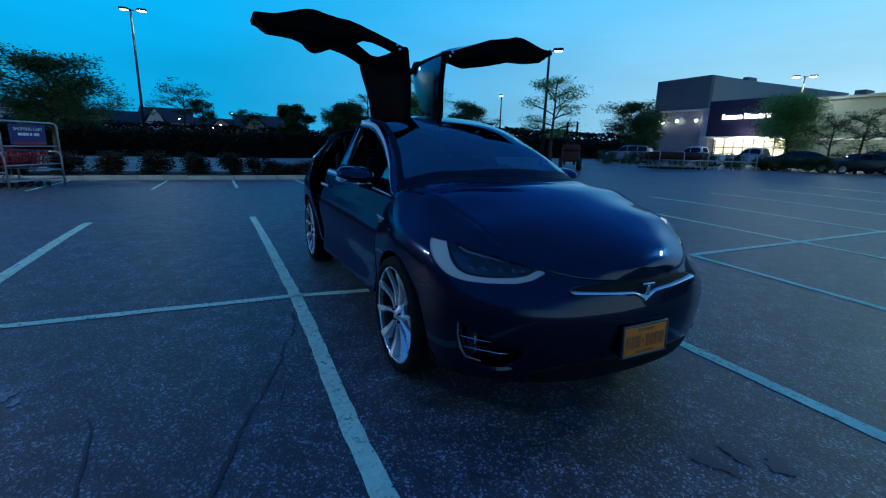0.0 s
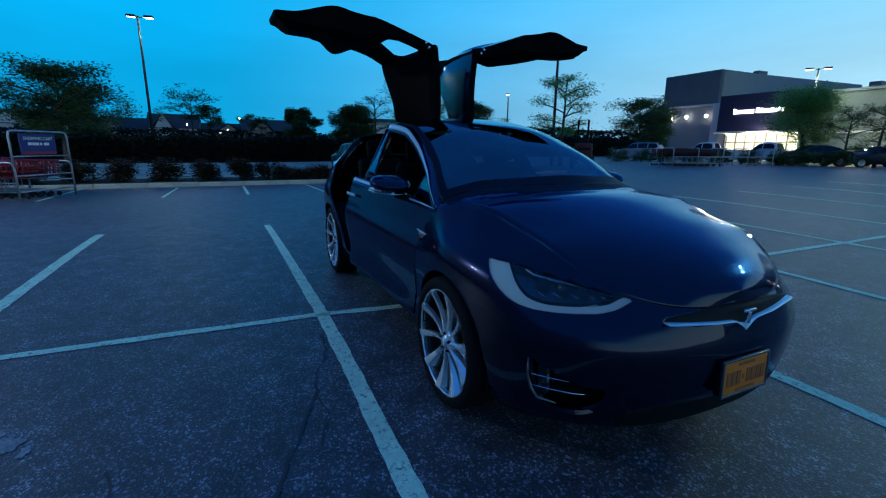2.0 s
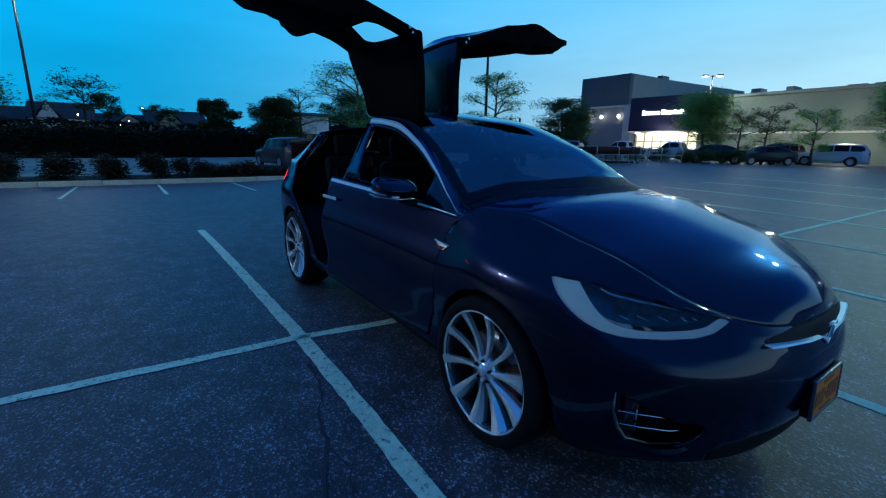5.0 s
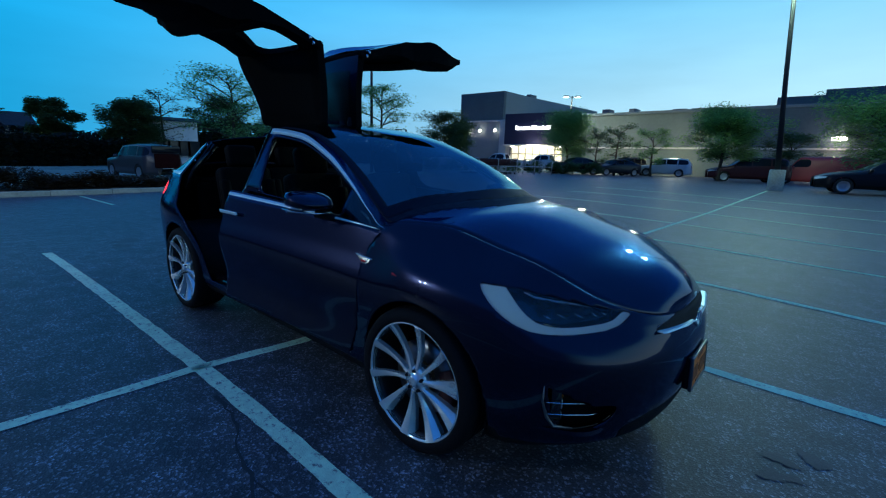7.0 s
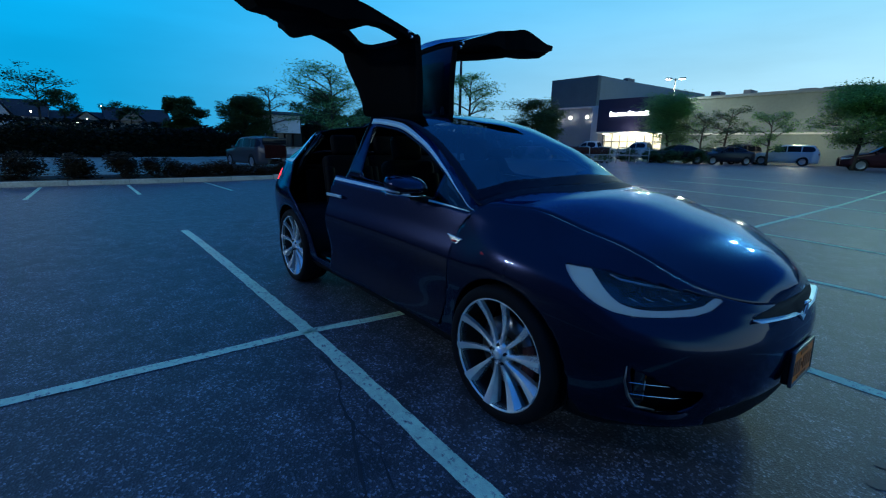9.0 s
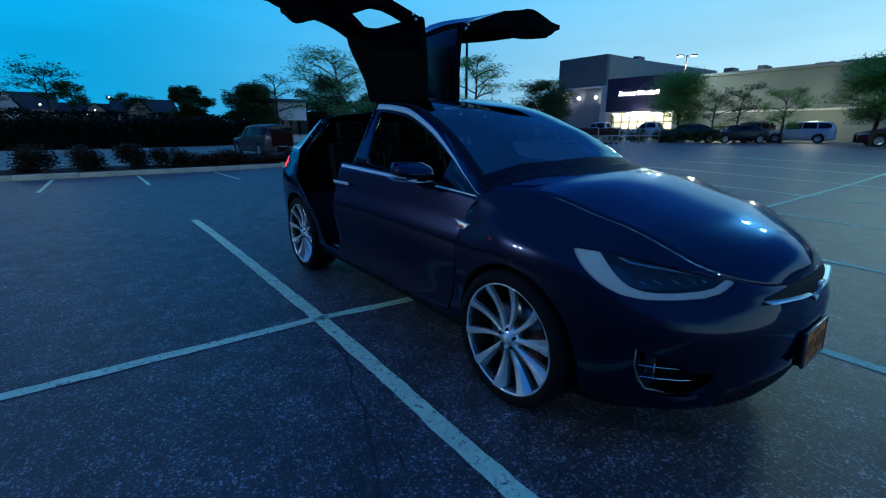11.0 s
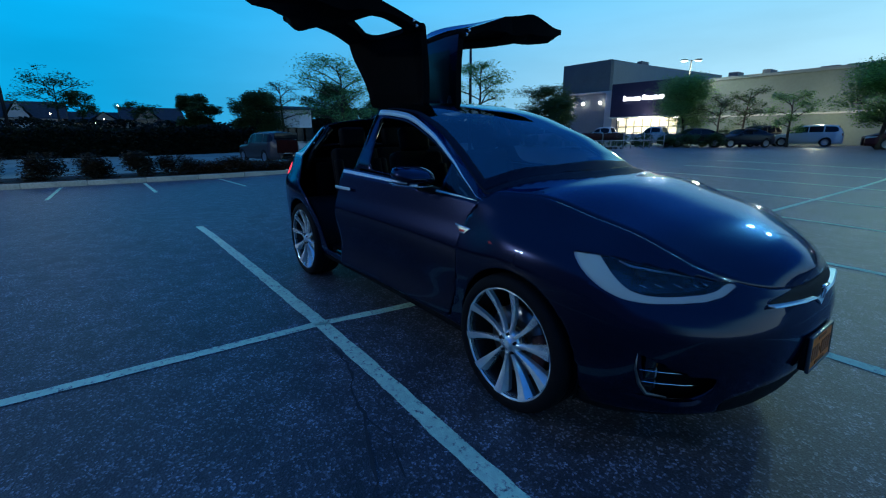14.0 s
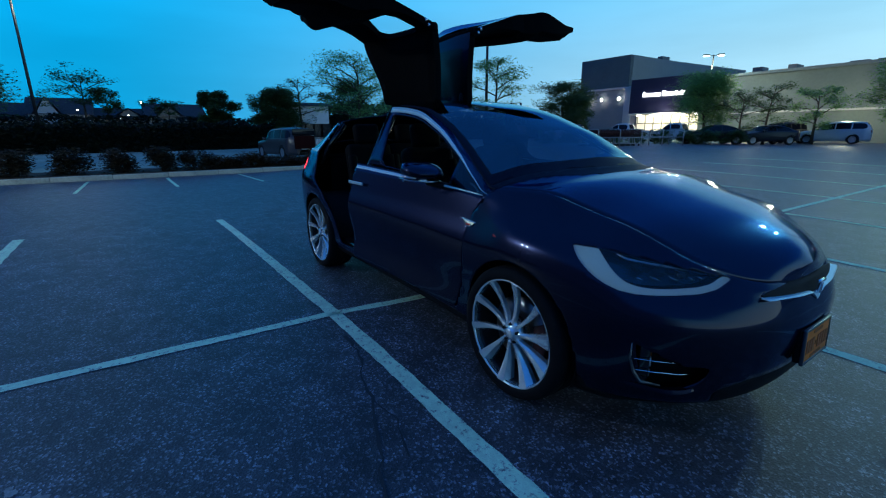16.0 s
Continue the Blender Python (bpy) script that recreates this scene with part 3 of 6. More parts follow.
def shell(polys, thick, edge, reach=0.10):
    """Outer face, inner face and rim of a thick panel cut from the skin. Returns points and the three face lists."""
    ids = sorted({i for p in polys for i in p})
    at = {i: k for k, i in enumerate(ids)}
    pts = [np.array(SKIN[i][:3]) for i in ids]
    faces = [tuple(at[i] for i in p) for p in polys]
    nor = [np.zeros(3) for _ in pts]
    edges = {}
    for f in faces:
        n = np.zeros(3)
        for k in range(len(f)):
            a, b = pts[f[k]], pts[f[(k + 1) % len(f)]]
            n = n + np.cross(a, b)
            e = (f[k], f[(k + 1) % len(f)])
            edges[e] = edges.get(e, 0) + 1
        for k in f:
            nor[k] = nor[k] + n
    border = [e for e in edges if (e[1], e[0]) not in edges]
    bp = np.array([pts[i] for e in border for i in e])
    inner = []
    for p, n in zip(pts, nor):
        d = math.sqrt(((bp - p) ** 2).sum(1).min())
        t = edge(p) + (thick(p) - edge(p)) * sstep(0.0, reach, d)
        n = n / (np.linalg.norm(n) + 1e-9)
        if n[1] < 0:
            n = -n
        inner.append(p - n * t)
    k = len(pts)
    rim = [(a, b, b + k, a + k) for a, b in border]
    return pts + inner, faces, [tuple(i + k for i in f)[::-1] for f in faces], rim


M_ROOFGLASS = material("tinted_roof_glass", (0.004, 0.005, 0.009), 0.25, spec=0.3, vary=0.1, scale=20)


def falcon_door(side):
    slim = lambda p: (-0.40 + (p[0] + 0.40) * (1 - 0.34 * (1 - sstep(0.15, 0.66, p[1]))), p[1], p[2])
    upper = lambda p: folded(slim(p), (0.16, 1.685), radians(96), (0.150, 1.66), side, 1.25)
    drift = 0.12 if side > 0 else -0.05

    def lower(p):
        q = folded(p, (0.655, 1.60), radians(84.0), (0.222, 2.312), side, 1.055)
        q.x += drift * (1 - sstep(0.75, 1.5, p[2]))
        return q

    sets = (("roof_panel", falcon_roof + falcon_roofglass, upper, lambda p: 0.07, lambda p: 0.05), ("door_panel", falcon_low + falcon_chrome, lower, lambda p: 0.23 - 0.11 * (1 - sstep(0.40, 1.05, p[2])) - 0.16 * sstep(1.0, 1.32, p[2]), lambda p: 0.165 - 0.115 * sstep(1.0, 1.42, p[2]) - 0.13 * (1 - sstep(0.34, 0.80, p[2]))))
    first = None
    for name, polys, carry, thick, edge in sets:
        pts, outer, inner, rim = shell(polys, thick, edge, 0.12)
        pts = [carry(p) for p in pts]
        flip = (lambda fs: [f[::-1] for f in fs]) if side < 0 else (lambda fs: fs)
        ob = mesh_ob("falcon_door" if first is None else name, pts, flip(outer), M_PAINT, car if first is None else first, True, "raised falcon-wing door, dark blue outside, black trim inside" if first is None else "")
        if first is None:
            first = ob
        tob = mesh_ob("inner_trim", pts, flip(inner + rim), M_TRIM, first, False)
        tob.data.materials.clear()
        tob.data.materials.append(M_TRIM)
    v, f = packed(SKIN, falcon_roofglass, side)
    mesh_ob("roof_glass", [upper((p[0], abs(p[1]), p[2] + 0.004)) for p in v], f, M_ROOFGLASS, first)
    # hinge arms and struts between roof spine, roof panel and door
    for x in (-0.50, -1.25):
        part("hinge", tube_bm([(x, side * 0.15, 1.62), (x, side * 0.17, 1.76)], 0.035, 10), M_BLACK, first)
        part("elbow", tube_bm([(x, side * 0.20, 2.22), (x, side * 0.24, 2.32), (x, side * 0.32, 2.33)], 0.03, 10), M_TRIM, first)
    part("joint_seal", tube_bm([(-0.41, side * 0.215, 2.285), (-0.9, side * 0.215, 2.285), (-1.46, side * 0.225, 2.235)], 0.036, 10), M_TRIM, first)
    # the latch and sensor studs on the door's end faces
    for q in ((-0.415, side * 0.30, 2.325), (-0.415, side * 0.27, 2.29)):
        part("stud", lathe_bm([(0.0, -0.012), (0.014, -0.01), (0.016, 0.0), (0.010, 0.012), (0.0, 0.014)], 12), M_CHROME, first).location = q
    return first


for s in (-1, 1):
    falcon_door(s)


# ---- wheels ----
def spoke_mesh(k):
    """One twisted turbine blade; k tells the two alternate shapes apart."""
    me = bpy.data.meshes.new("spoke")
    vs, fs = [], []
    n = 12
    for i in range(n + 1):
        t = i / n
        r = 0.058 + 0.240 * t
        sweep = -radians(4) * t**1.3
        w = 0.021 + 0.046 * t**1.6 + (0.006 * t if k else 0.0)
        lean = 0.046 * t
        face = -0.010 + 0.030 * t**1.5 - 0.02 * math.sin(math.pi * t) * 0.6
        for off, dep in ((-1, lean * 0.9), (-0.35, lean * 0.15 - 0.004), (0.35, -0.003), (1, -lean * 0.1), (1, 0.022), (-1, lean + 0.022)):
            a = sweep + off * w / r * 0.5
            vs.append((r * math.cos(a), face - dep, r * math.sin(a)))
        if i:
            b = (i - 1) * 6
            for j in range(6):
                fs.append((b + j, b + (j + 1) % 6, b + 6 + (j + 1) % 6, b + 6 + j))
    fs.append((0, 1, 2, 3, 4, 5))
    fs.append(tuple(n * 6 + j for j in (5, 4, 3, 2, 1, 0)))
    me.from_pydata(vs, [], fs)
    me.polygons.foreach_set("use_smooth", [False] * len(me.polygons))
    me.materials.append(M_ALLOY)
    return me


SPOKES = [spoke_mesh(0), spoke_mesh(1)]
TYRE = [(0.2915, -0.135), (0.309, -0.142), (0.335, -0.14), (0.358, -0.128), (0.369, -0.108), (0.3725, -0.07), (0.3725, -0.052), (0.366, -0.05), (0.366, -0.042), (0.3725, -0.04), (0.3725, -0.008), (0.366, -0.006), (0.366, 0.006), (0.3725, 0.008), (0.3725, 0.04), (0.366, 0.042), (0.366, 0.05), (0.3725, 0.052), (0.3725, 0.07), (0.369, 0.108), (0.358, 0.128), (0.335, 0.136), (0.318, 0.137), (0.309, 0.134), (0.3028, 0.126), (0.2915, 0.118)]
BARREL = [(0.2802, -0.125), (0.2843, -0.12), (0.2843, -0.05), (0.2874, 0.07), (0.2894, 0.098), (0.2966, 0.098), (0.2966, -0.11), (0.2997, -0.126)]
RIM = [(0.2894, 0.098), (0.2925, 0.12), (0.2956, 0.127), (0.3049, 0.127), (0.308, 0.122), (0.3069, 0.112), (0.2987, 0.105), (0.2966, 0.098)]


def wheel(x, side, turn):
    w = part("wheel", lathe_bm(RIM, 72, closed=True), M_ALLOY, car, "silver turbine alloy wheel with black tyre")
    w.matrix_local = pose(x, side * 0.862, WHEEL_R - 0.006, 0, turn, 0 if side > 0 else 180)
    part("tyre", lathe_bm(TYRE, 72, closed=True), M_RUBBER, w)
    part("barrel", lathe_bm(BARREL, 60, closed=True), M_BARREL, w, "dark inner rim")
    part("brake_disc", lathe_bm([(0.08, 0.0), (0.19, 0.0), (0.19, 0.022), (0.08, 0.022)], 48, closed=True), M_DISC, w).location = (0, 0.01, 0)
    cal = bmesh.new()
    for i in range(9):
        a = radians(150 + 60 * i / 8)
        for r, d in ((0.13, 0.045), (0.205, 0.045), (0.215, 0.03), (0.215, -0.03), (0.13, -0.03)):
            cal.verts.new((r * math.cos(a), d + 0.01, r * math.sin(a)))
    cal.verts.ensure_lookup_table()
    for i in range(8):
        for j in range(5):
            cal.faces.new([cal.verts[i * 5 + j], cal.verts[i * 5 + (j + 1) % 5], cal.verts[i * 5 + 5 + (j + 1) % 5], cal.verts[i * 5 + 5 + j]])
    part("brake_caliper", cal, M_CALIPER, w)
    part("hub", lathe_bm([(0.0, 0.118), (0.024, 0.119), (0.028, 0.115), (0.031, 0.106), (0.052, 0.103), (0.070, 0.092), (0.074, 0.05), (0.0, 0.05)], 40), M_ALLOY, w)
    for k in range(10):
        ob = new("spoke", SPOKES[k % 2])
        ob.parent = w
        ob.matrix_local = pose(0, 0.112, 0, 0, 36 * k + 9, 0)
    for k in range(5):
        a = 2 * math.pi * k / 5 + 0.3
        nut = part("lug_nut", lathe_bm([(0.0, 0.012), (0.007, 0.011), (0.009, 0.0), (0.012, -0.006)], 8), M_BLACK, w)
        nut.location = (0.052 * math.cos(a), 0.104, 0.052 * math.sin(a))
    part("valve", tube_bm([(0.262, 0.09, 0.03), (0.258, 0.125, 0.03)], 0.004, 8), M_BLACK, w)
    return w


for n, (wx, sd) in enumerate(((FRONT_X, -1), (REAR_X, -1), (FRONT_X, 1), (REAR_X, 1))):
    wheel(wx, sd, 17 * n)


# ---- underbody, wheel housings ----
part("underbody", join_bm(box_bm((2.1, 1.6, 0.10), (0, 0, 0.27), 0.03), box_bm((0.40, 1.2, 0.10), (1.95, 0, 0.30), 0.04), box_bm((0.5, 1.5, 0.14), (-2.15, 0, 0.38), 0.04)), M_BLACK, car)
for wx, r in ((FRONT_X + 0.01, 0.415), (REAR_X, 0.422)):
    for sd in (-1, 1):
        bm = bmesh.new()
        rings = []
        for y in (0.55, 0.945):
            rings.append([bm.verts.new((wx + r * math.cos(a), sd * y, 0.372 + r * math.sin(a))) for a in [radians(-20 + 220 * i / 28) for i in range(29)]])
        for i in range(28):
            bm.faces.new((rings[0][i], rings[0][i + 1], rings[1][i + 1], rings[1][i]))
        bm.faces.new(rings[0])
        part("wheel_housing", bm, M_BLACK, car)

# ---- head lamps ----
M_LENS = glass_material("lamp_lens", (0.92, 0.95, 0.97))
# slight emission added to brighten the guide, though the lamp is off
M_DRL = material("frosted_light_guide", (0.36, 0.62, 0.60), 0.25, emit=(0.75, 0.9, 1.0), power=0.03)
M_LAMPBLACK = material("lamp_bezel", (0.030, 0.036, 0.046), 0.25, 0.5, vary=0.3, scale=25, coat=0.6)
GUIDE = rounded([(0.57, 0.97), (0.60, 0.68), (1.30, 0.68), (1.30, 0.846), (1.212, 0.842), (1.150, 0.804), (0.981, 0.787), (0.845, 0.793), (0.774, 0.834), (0.712, 0.925), (0.69, 0.97)], (0, 1, 2, 3, 4), 1)
guide_sdf = poly_sdf(GUIDE)
guide_f = lambda p: guide_sdf((p[0] - p[1]) * 0.70711, p[2])
guide, bezel = cut(SKIN, headlamp, guide_f)
LAMP_POINTS = [SKIN[i] for i in sorted({i for q in headlamp for i in q})]


def in_lamp(across, z, depth, side):
    """A point behind the lens, by its place across the lamp, height and depth."""
    near = sorted(LAMP_POINTS, key=lambda p: ((p[0] - p[1]) * 0.70711 - across) ** 2 + (p[2] - z) ** 2)[:4]
    x, y = sum(p[0] for p in near) / 4, sum(p[1] for p in near) / 4
    return Vector((x - depth, side * (y - depth * 0.9), z))


for s in (-1, 1):
    lens = skin_part("headlamp", headlamp, M_LENS, s, 0, "clear headlamp with frosted light guide, unlit")
    lens.visible_shadow = False
    for nm, pl, mt, d in (("light_guide", guide, M_DRL, 0.008), ("bezel", bezel, M_LAMPBLACK, 0.065)):
        v, f = packed(SKIN, pl, s)
        mesh_ob(nm, [(p[0] - d, p[1] - s * d * 0.9, p[2] - d * 0.2) for p in v], f, mt, lens)
    yaw = -50 if s > 0 else -130
    for across, z in ((0.885, 0.850), (0.975, 0.841), (1.065, 0.832)):
        pr = part("projector", lathe_bm([(0.0, 0.020), (0.013, 0.017), (0.021, 0.008), (0.024, 0.0), (0.026, -0.02), (0.0, -0.02)], 20), M_GLOSSBLACK, lens)
        pr.matrix_local = Matrix.Translation(in_lamp(across, z, 0.036, s)) @ pose(0, 0, 0, 0, 0, yaw)
        rf = part("reflector", lathe_bm([(0.022, -0.012), (0.027, -0.004), (0.031, 0.006), (0.028, 0.007)], 18), M_LAMPBLACK, lens)
        rf.matrix_local = Matrix.Translation(in_lamp(across, z, 0.040, s)) @ pose(0, 0, 0, 0, 0, yaw)
    # bright upper blade and the row of small facets along the lower edge
    blade = [in_lamp(a_, z_, 0.022, s) for a_, z_ in ((0.79, 0.902), (0.84, 0.886), (0.93, 0.874), (1.02, 0.864), (1.11, 0.854))]
    part("reflector_blade", tube_bm(blade, [0.002, 0.005, 0.005, 0.004, 0.002], 8), M_SATIN, lens)
    for across in (0.88, 0.95, 1.02, 1.09, 1.14):
        ends = [in_lamp(across + k * 0.014, 0.814 + 0.05 * (across - 0.88) - k * 0.006, 0.030, s) for k in (-1, 1)]
        part("facet", tube_bm(ends, 0.0035, 6), M_CHROME, lens)


# ---- nose: chrome wing, badge, plate, vents ----
def nose_x(y):
    """The outline of the nose in plan."""
    pts = sorted((b, a) for a, b in OUTLINE[:7])
    return float(np.interp(abs(y), [p[0] for p in pts], [p[1] for p in pts]))


def nose_strip(name, pts, w, d, mat, parent, label=""):
    """A flat bar laid round the nose: pts of (y, z, width, proud)."""
    vs, fs = [], []
    for i, (y, z, wd, out) in enumerate(pts):
        x = nose_x(y) + out
        for dz, dx in ((-wd / 2, 0), (wd / 2, -0.006), (wd / 2, -0.03), (-wd / 2, -0.03)):
            vs.append((x + dx, y, z + dz))
        if i:
            b = 4 * (i - 1)
            for j in range(4):
                fs.append((b + j, b + (j + 1) % 4, b + 4 + (j + 1) % 4, b + 4 + j))
    fs += [(3, 2, 1, 0), tuple(len(vs) - 4 + j for j in range(4))]
    return mesh_ob(name, vs, fs, mat, parent, False, label)


wing = []
for i in range(-12, 13):
    y = 0.435 * i / 12
    a = abs(y) / 0.435
    dip = max(0.0, 1 - abs(y) / 0.075)
    wing.append((y, 0.727 + 0.029 * a - 0.028 * dip, 0.006 + 0.024 * max(0.0, 1 - abs(y) / 0.045), -0.012 - 0.004 * a))
nose_strip("nose_trim", wing, 0.02, 0.02, M_BRIGHT, car, "thin chrome wing with a shield across the nose")
for w, z0, z1 in ((0.078, 0.782, 0.770), (0.020, 0.769, 0.715)):
    bm = box_bm((0.014, w, z0 - z1), (2.462, 0, (z0 + z1) / 2), 0.004)
    part("nose_badge", bm, M_CHROME, car)
pl = part("number_plate", box_bm((0.008, 0.305, 0.152), (0, 0, 0), 0.003), material("orange_plate", (1.0, 0.23, 0.02), 0.45, vary=0.08, scale=30), car, "orange number plate in a chrome frame")
pl.matrix_local = pose(2.492, -0.006, 0.489, 0, -3, 0)
fr = join_bm(box_bm((0.016, 0.325, 0.012), (0, 0, 0.080), 0.004), box_bm((0.016, 0.325, 0.012), (0, 0, -0.080), 0.004), box_bm((0.016, 0.012, 0.17), (0, 0.157, 0), 0.004), box_bm((0.016, 0.012, 0.17), (0, -0.157, 0), 0.004))
part("plate_frame", fr, M_DARKSATIN, pl)
part("plate_holder", box_bm((0.03, 0.315, 0.16), (-0.022, 0, 0), 0.008), M_BLACK, pl)
M_AMBER = material("amber_lens", (0.5, 0.14, 0.02), 0.2)
M_REDMARK = material("red_reflector", (0.75, 0.03, 0.03), 0.25)
M_INK = material("plate_ink", (0.48, 0.12, 0.03), 0.6)
for i, w in enumerate((0.026, 0.026, 0.026, 0.012, 0.026, 0.026, 0.026, 0.026)):
    part("bar", box_bm((0.003, w, 0.065 if w > 0.02 else 0.02), (0.005, -0.118 + 0.034 * i, -0.005), 0), M_INK, pl, smooth=False)
part("bar", box_bm((0.003, 0.11, 0.014), (0.005, 0, 0.056), 0), M_INK, pl, smooth=False)
part("bar", box_bm((0.003, 0.13, 0.012), (0.005, 0, -0.060), 0), M_INK, pl, smooth=False)

for s in (-1, 1):
    v, f = packed(SKIN, vent_back, s)
    av = mesh_ob("air_vent", [(p[0] - 0.06, p[1] - s * 0.05, p[2]) for p in v], f, M_BLACK, car)
    # C-shaped bright frame at the outer edge, two thin blades and the fog lamp
    part("vent_frame", tube_bm([(2.095, s * 0.884, 0.560), (2.092, s * 0.882, 0.49), (2.110, s * 0.872, 0.425), (2.135, s * 0.855, 0.385), (2.195, s * 0.800, 0.376)], [0.002, 0.005, 0.007, 0.008, 0.004], 8), M_DARKSATIN, av)
    for z, x1, y1 in ((0.478, 2.296, 0.640), (0.426, 2.270, 0.665)):
        part("vent_blade", tube_bm([(2.105, s * 0.872, z + 0.010), (2.165, s * 0.815, z + 0.005), (2.235, s * 0.735, z), (x1, s * y1, z - 0.004)], [0.002, 0.003, 0.003, 0.002], 8), M_CHROME, av)
    # upright stack of amber marker, fog lamp and lower reflector
    fog = part("fog_lamp", box_bm((0.05, 0.052, 0.165), (0, 0, 0), 0.012), M_GLOSSBLACK, av, "upright stack of small fog lamps, unlit")
    fog.matrix_local = pose(2.112, s * 0.812, 0.462, 0, 0, -42 if s > 0 else 42)
    for nm, z, h, mt in (("marker", 0.055, 0.038, M_AMBER), ("reflector", 0.006, 0.044, M_SATIN), ("lower_reflector", -0.046, 0.036, M_DARKSATIN)):
        part(nm, box_bm((0.012, 0.044, h), (0.024, 0, z), 0.005), mt, fog)
    # the lower lip under the vent, a ledge that faces the sky
    lip = []
    for i in range(13):
        y = 0.62 + 0.30 * i / 12
        e = math.sin(math.pi * i / 12)
        lip.append((s * y, 0.352, 0.008 + 0.010 * e, -0.07 + 0.080 * e))
    nose_strip("front_lip", lip if s > 0 else lip[::-1], 0.02, 0.02, M_PAINT, car)
    # mirror
    bm = bmesh.new()
    bmesh.ops.create_uvsphere(bm, u_segments=28, v_segments=18, radius=1)
    for vv in bm.verts:
        x, y, z = vv.co
        x = x if x > 0 else x * 0.42
        sq = lambda a, e: math.copysign(abs(a) ** e, a)
        z = z * (1.0 if z > 0 else 0.72)
        vv.co = (0.57 + 0.150 * sq(x, 0.9), s * (0.985 + 0.145 * sq(y, 0.75) + 0.02 * x), 1.172 + 0.062 * sq(z, 0.72) + 0.012 * y - 0.02 * x * (z > 0))
    if s < 0:
        bmesh.ops.reverse_faces(bm, faces=bm.faces)
    mir = part("door_mirror", bm, M_PAINT, car, "dark blue door mirror")
    part("mirror_glass", box_bm((0.006, 0.19, 0.115), (0.512, s * 0.995, 1.165), 0.003), M_CHROME, mir)
    part("mirror_foot", tube_bm([(0.60, s * 0.95, 1.110), (0.68, s * 0.89, 1.085), (0.72, s * 0.85, 1.068)], [0.03, 0.024, 0.03], 10), M_BLACK, mir)
    part("mirror_trim", tube_bm([(0.68, s * 0.90, 1.112), (0.685, s * 1.0, 1.115), (0.61, s * 1.105, 1.125), (0.53, s * 1.125, 1.135)], 0.005, 8), M_CHROME, mir)
    part("turn_lamp", tube_bm([(0.66, s * 1.08, 1.142), (0.615, s * 1.115, 1.147), (0.57, s * 1.128, 1.152)], 0.007, 8), M_SATIN, mir)
    # handles, badge, side marker
    fh = part("door_handle", box_bm((0.235, 0.012, 0.024), (-0.37, s * 0.936, 1.008), 0.005, Euler((radians(-8 * s), 0, radians(-1))).to_matrix()), M_BRIGHT, car)
    if s < 0:
        fh.matrix_local = DOOR_AJAR
    part("door_handle", box_bm((0.20, 0.012, 0.024), (0, 0, 0), 0.005), M_SATIN, car).matrix_local = pose(-1.0, s * 1.18, 2.60, 90, 0, 0)
    bd = bmesh.new()
    q = [bd.verts.new(c) for c in ((1.075, s * 0.919, 0.915), (0.955, s * 0.925, 0.925), (1.005, s * 0.934, 0.885), (1.045, s * 0.934, 0.885))]
    bd.faces.new(q if s > 0 else q[::-1])
    r = bmesh.ops.extrude_face_region(bd, geom=bd.faces[:])
    for e in r["geom"]:
        if isinstance(e, bmesh.types.BMVert):
            e.co.y += s * 0.012
    fb = part("fender_badge", bd, M_DARKSATIN, car, "small fender badge with a bright upper edge", False)
    part("badge_edge", tube_bm([(1.078, s * 0.932, 0.913), (1.015, s * 0.936, 0.917), (0.955, s * 0.938, 0.926)], [0.003, 0.005, 0.003], 6), M_BRIGHT, fb)
    part("badge_bar", box_bm((0.035, 0.004, 0.010), (1.022, s * 0.946, 0.898), 0), M_REDMARK, fb)
    part("side_marker", box_bm((0.065, 0.010, 0.036), (1.292, s * 0.957, 0.862), 0.003, Euler((radians(-20 * s), 0.3, 0)).to_matrix()), M_REDMARK, car, "small red side reflector")

# ---- cabin ----
M_SEAT = material("dark_leather", (0.0035, 0.0035, 0.004), 0.7, spec=0.1, vary=0.2, scale=30, bump=0.001, bump_scale=120)
M_DASH = material("dashboard", (0.008, 0.008, 0.010), 0.7, spec=0.3, vary=0.2, scale=30, bump=0.0008, bump_scale=200)


def car_seat(x, y, z=0.40):
    st = part("seat", join_bm(box_bm((0.52, 0.50, 0.16), (x, y, z + 0.18), 0.06, None, 3), box_bm((0.14, 0.10, 0.2), (x, y - 0.17, z + 0.02), 0.02), box_bm((0.14, 0.10, 0.2), (x, y + 0.17, z + 0.02), 0.02)), M_SEAT, car)
    lean = Euler((0, radians(-14), 0)).to_matrix()
    part("backrest", join_bm(box_bm((0.15, 0.48, 0.66), (x - 0.34, y, z + 0.56), 0.06, lean, 3), box_bm((0.08, 0.09, 0.54), (x - 0.27, y - 0.21, z + 0.52), 0.035, lean), box_bm((0.08, 0.09, 0.54), (x - 0.27, y + 0.21, z + 0.52), 0.035, lean)), M_SEAT, st)
    part("headrest", box_bm((0.10, 0.27, 0.20), (x - 0.44, y, z + 0.98), 0.045, lean, 3), M_SEAT, st)


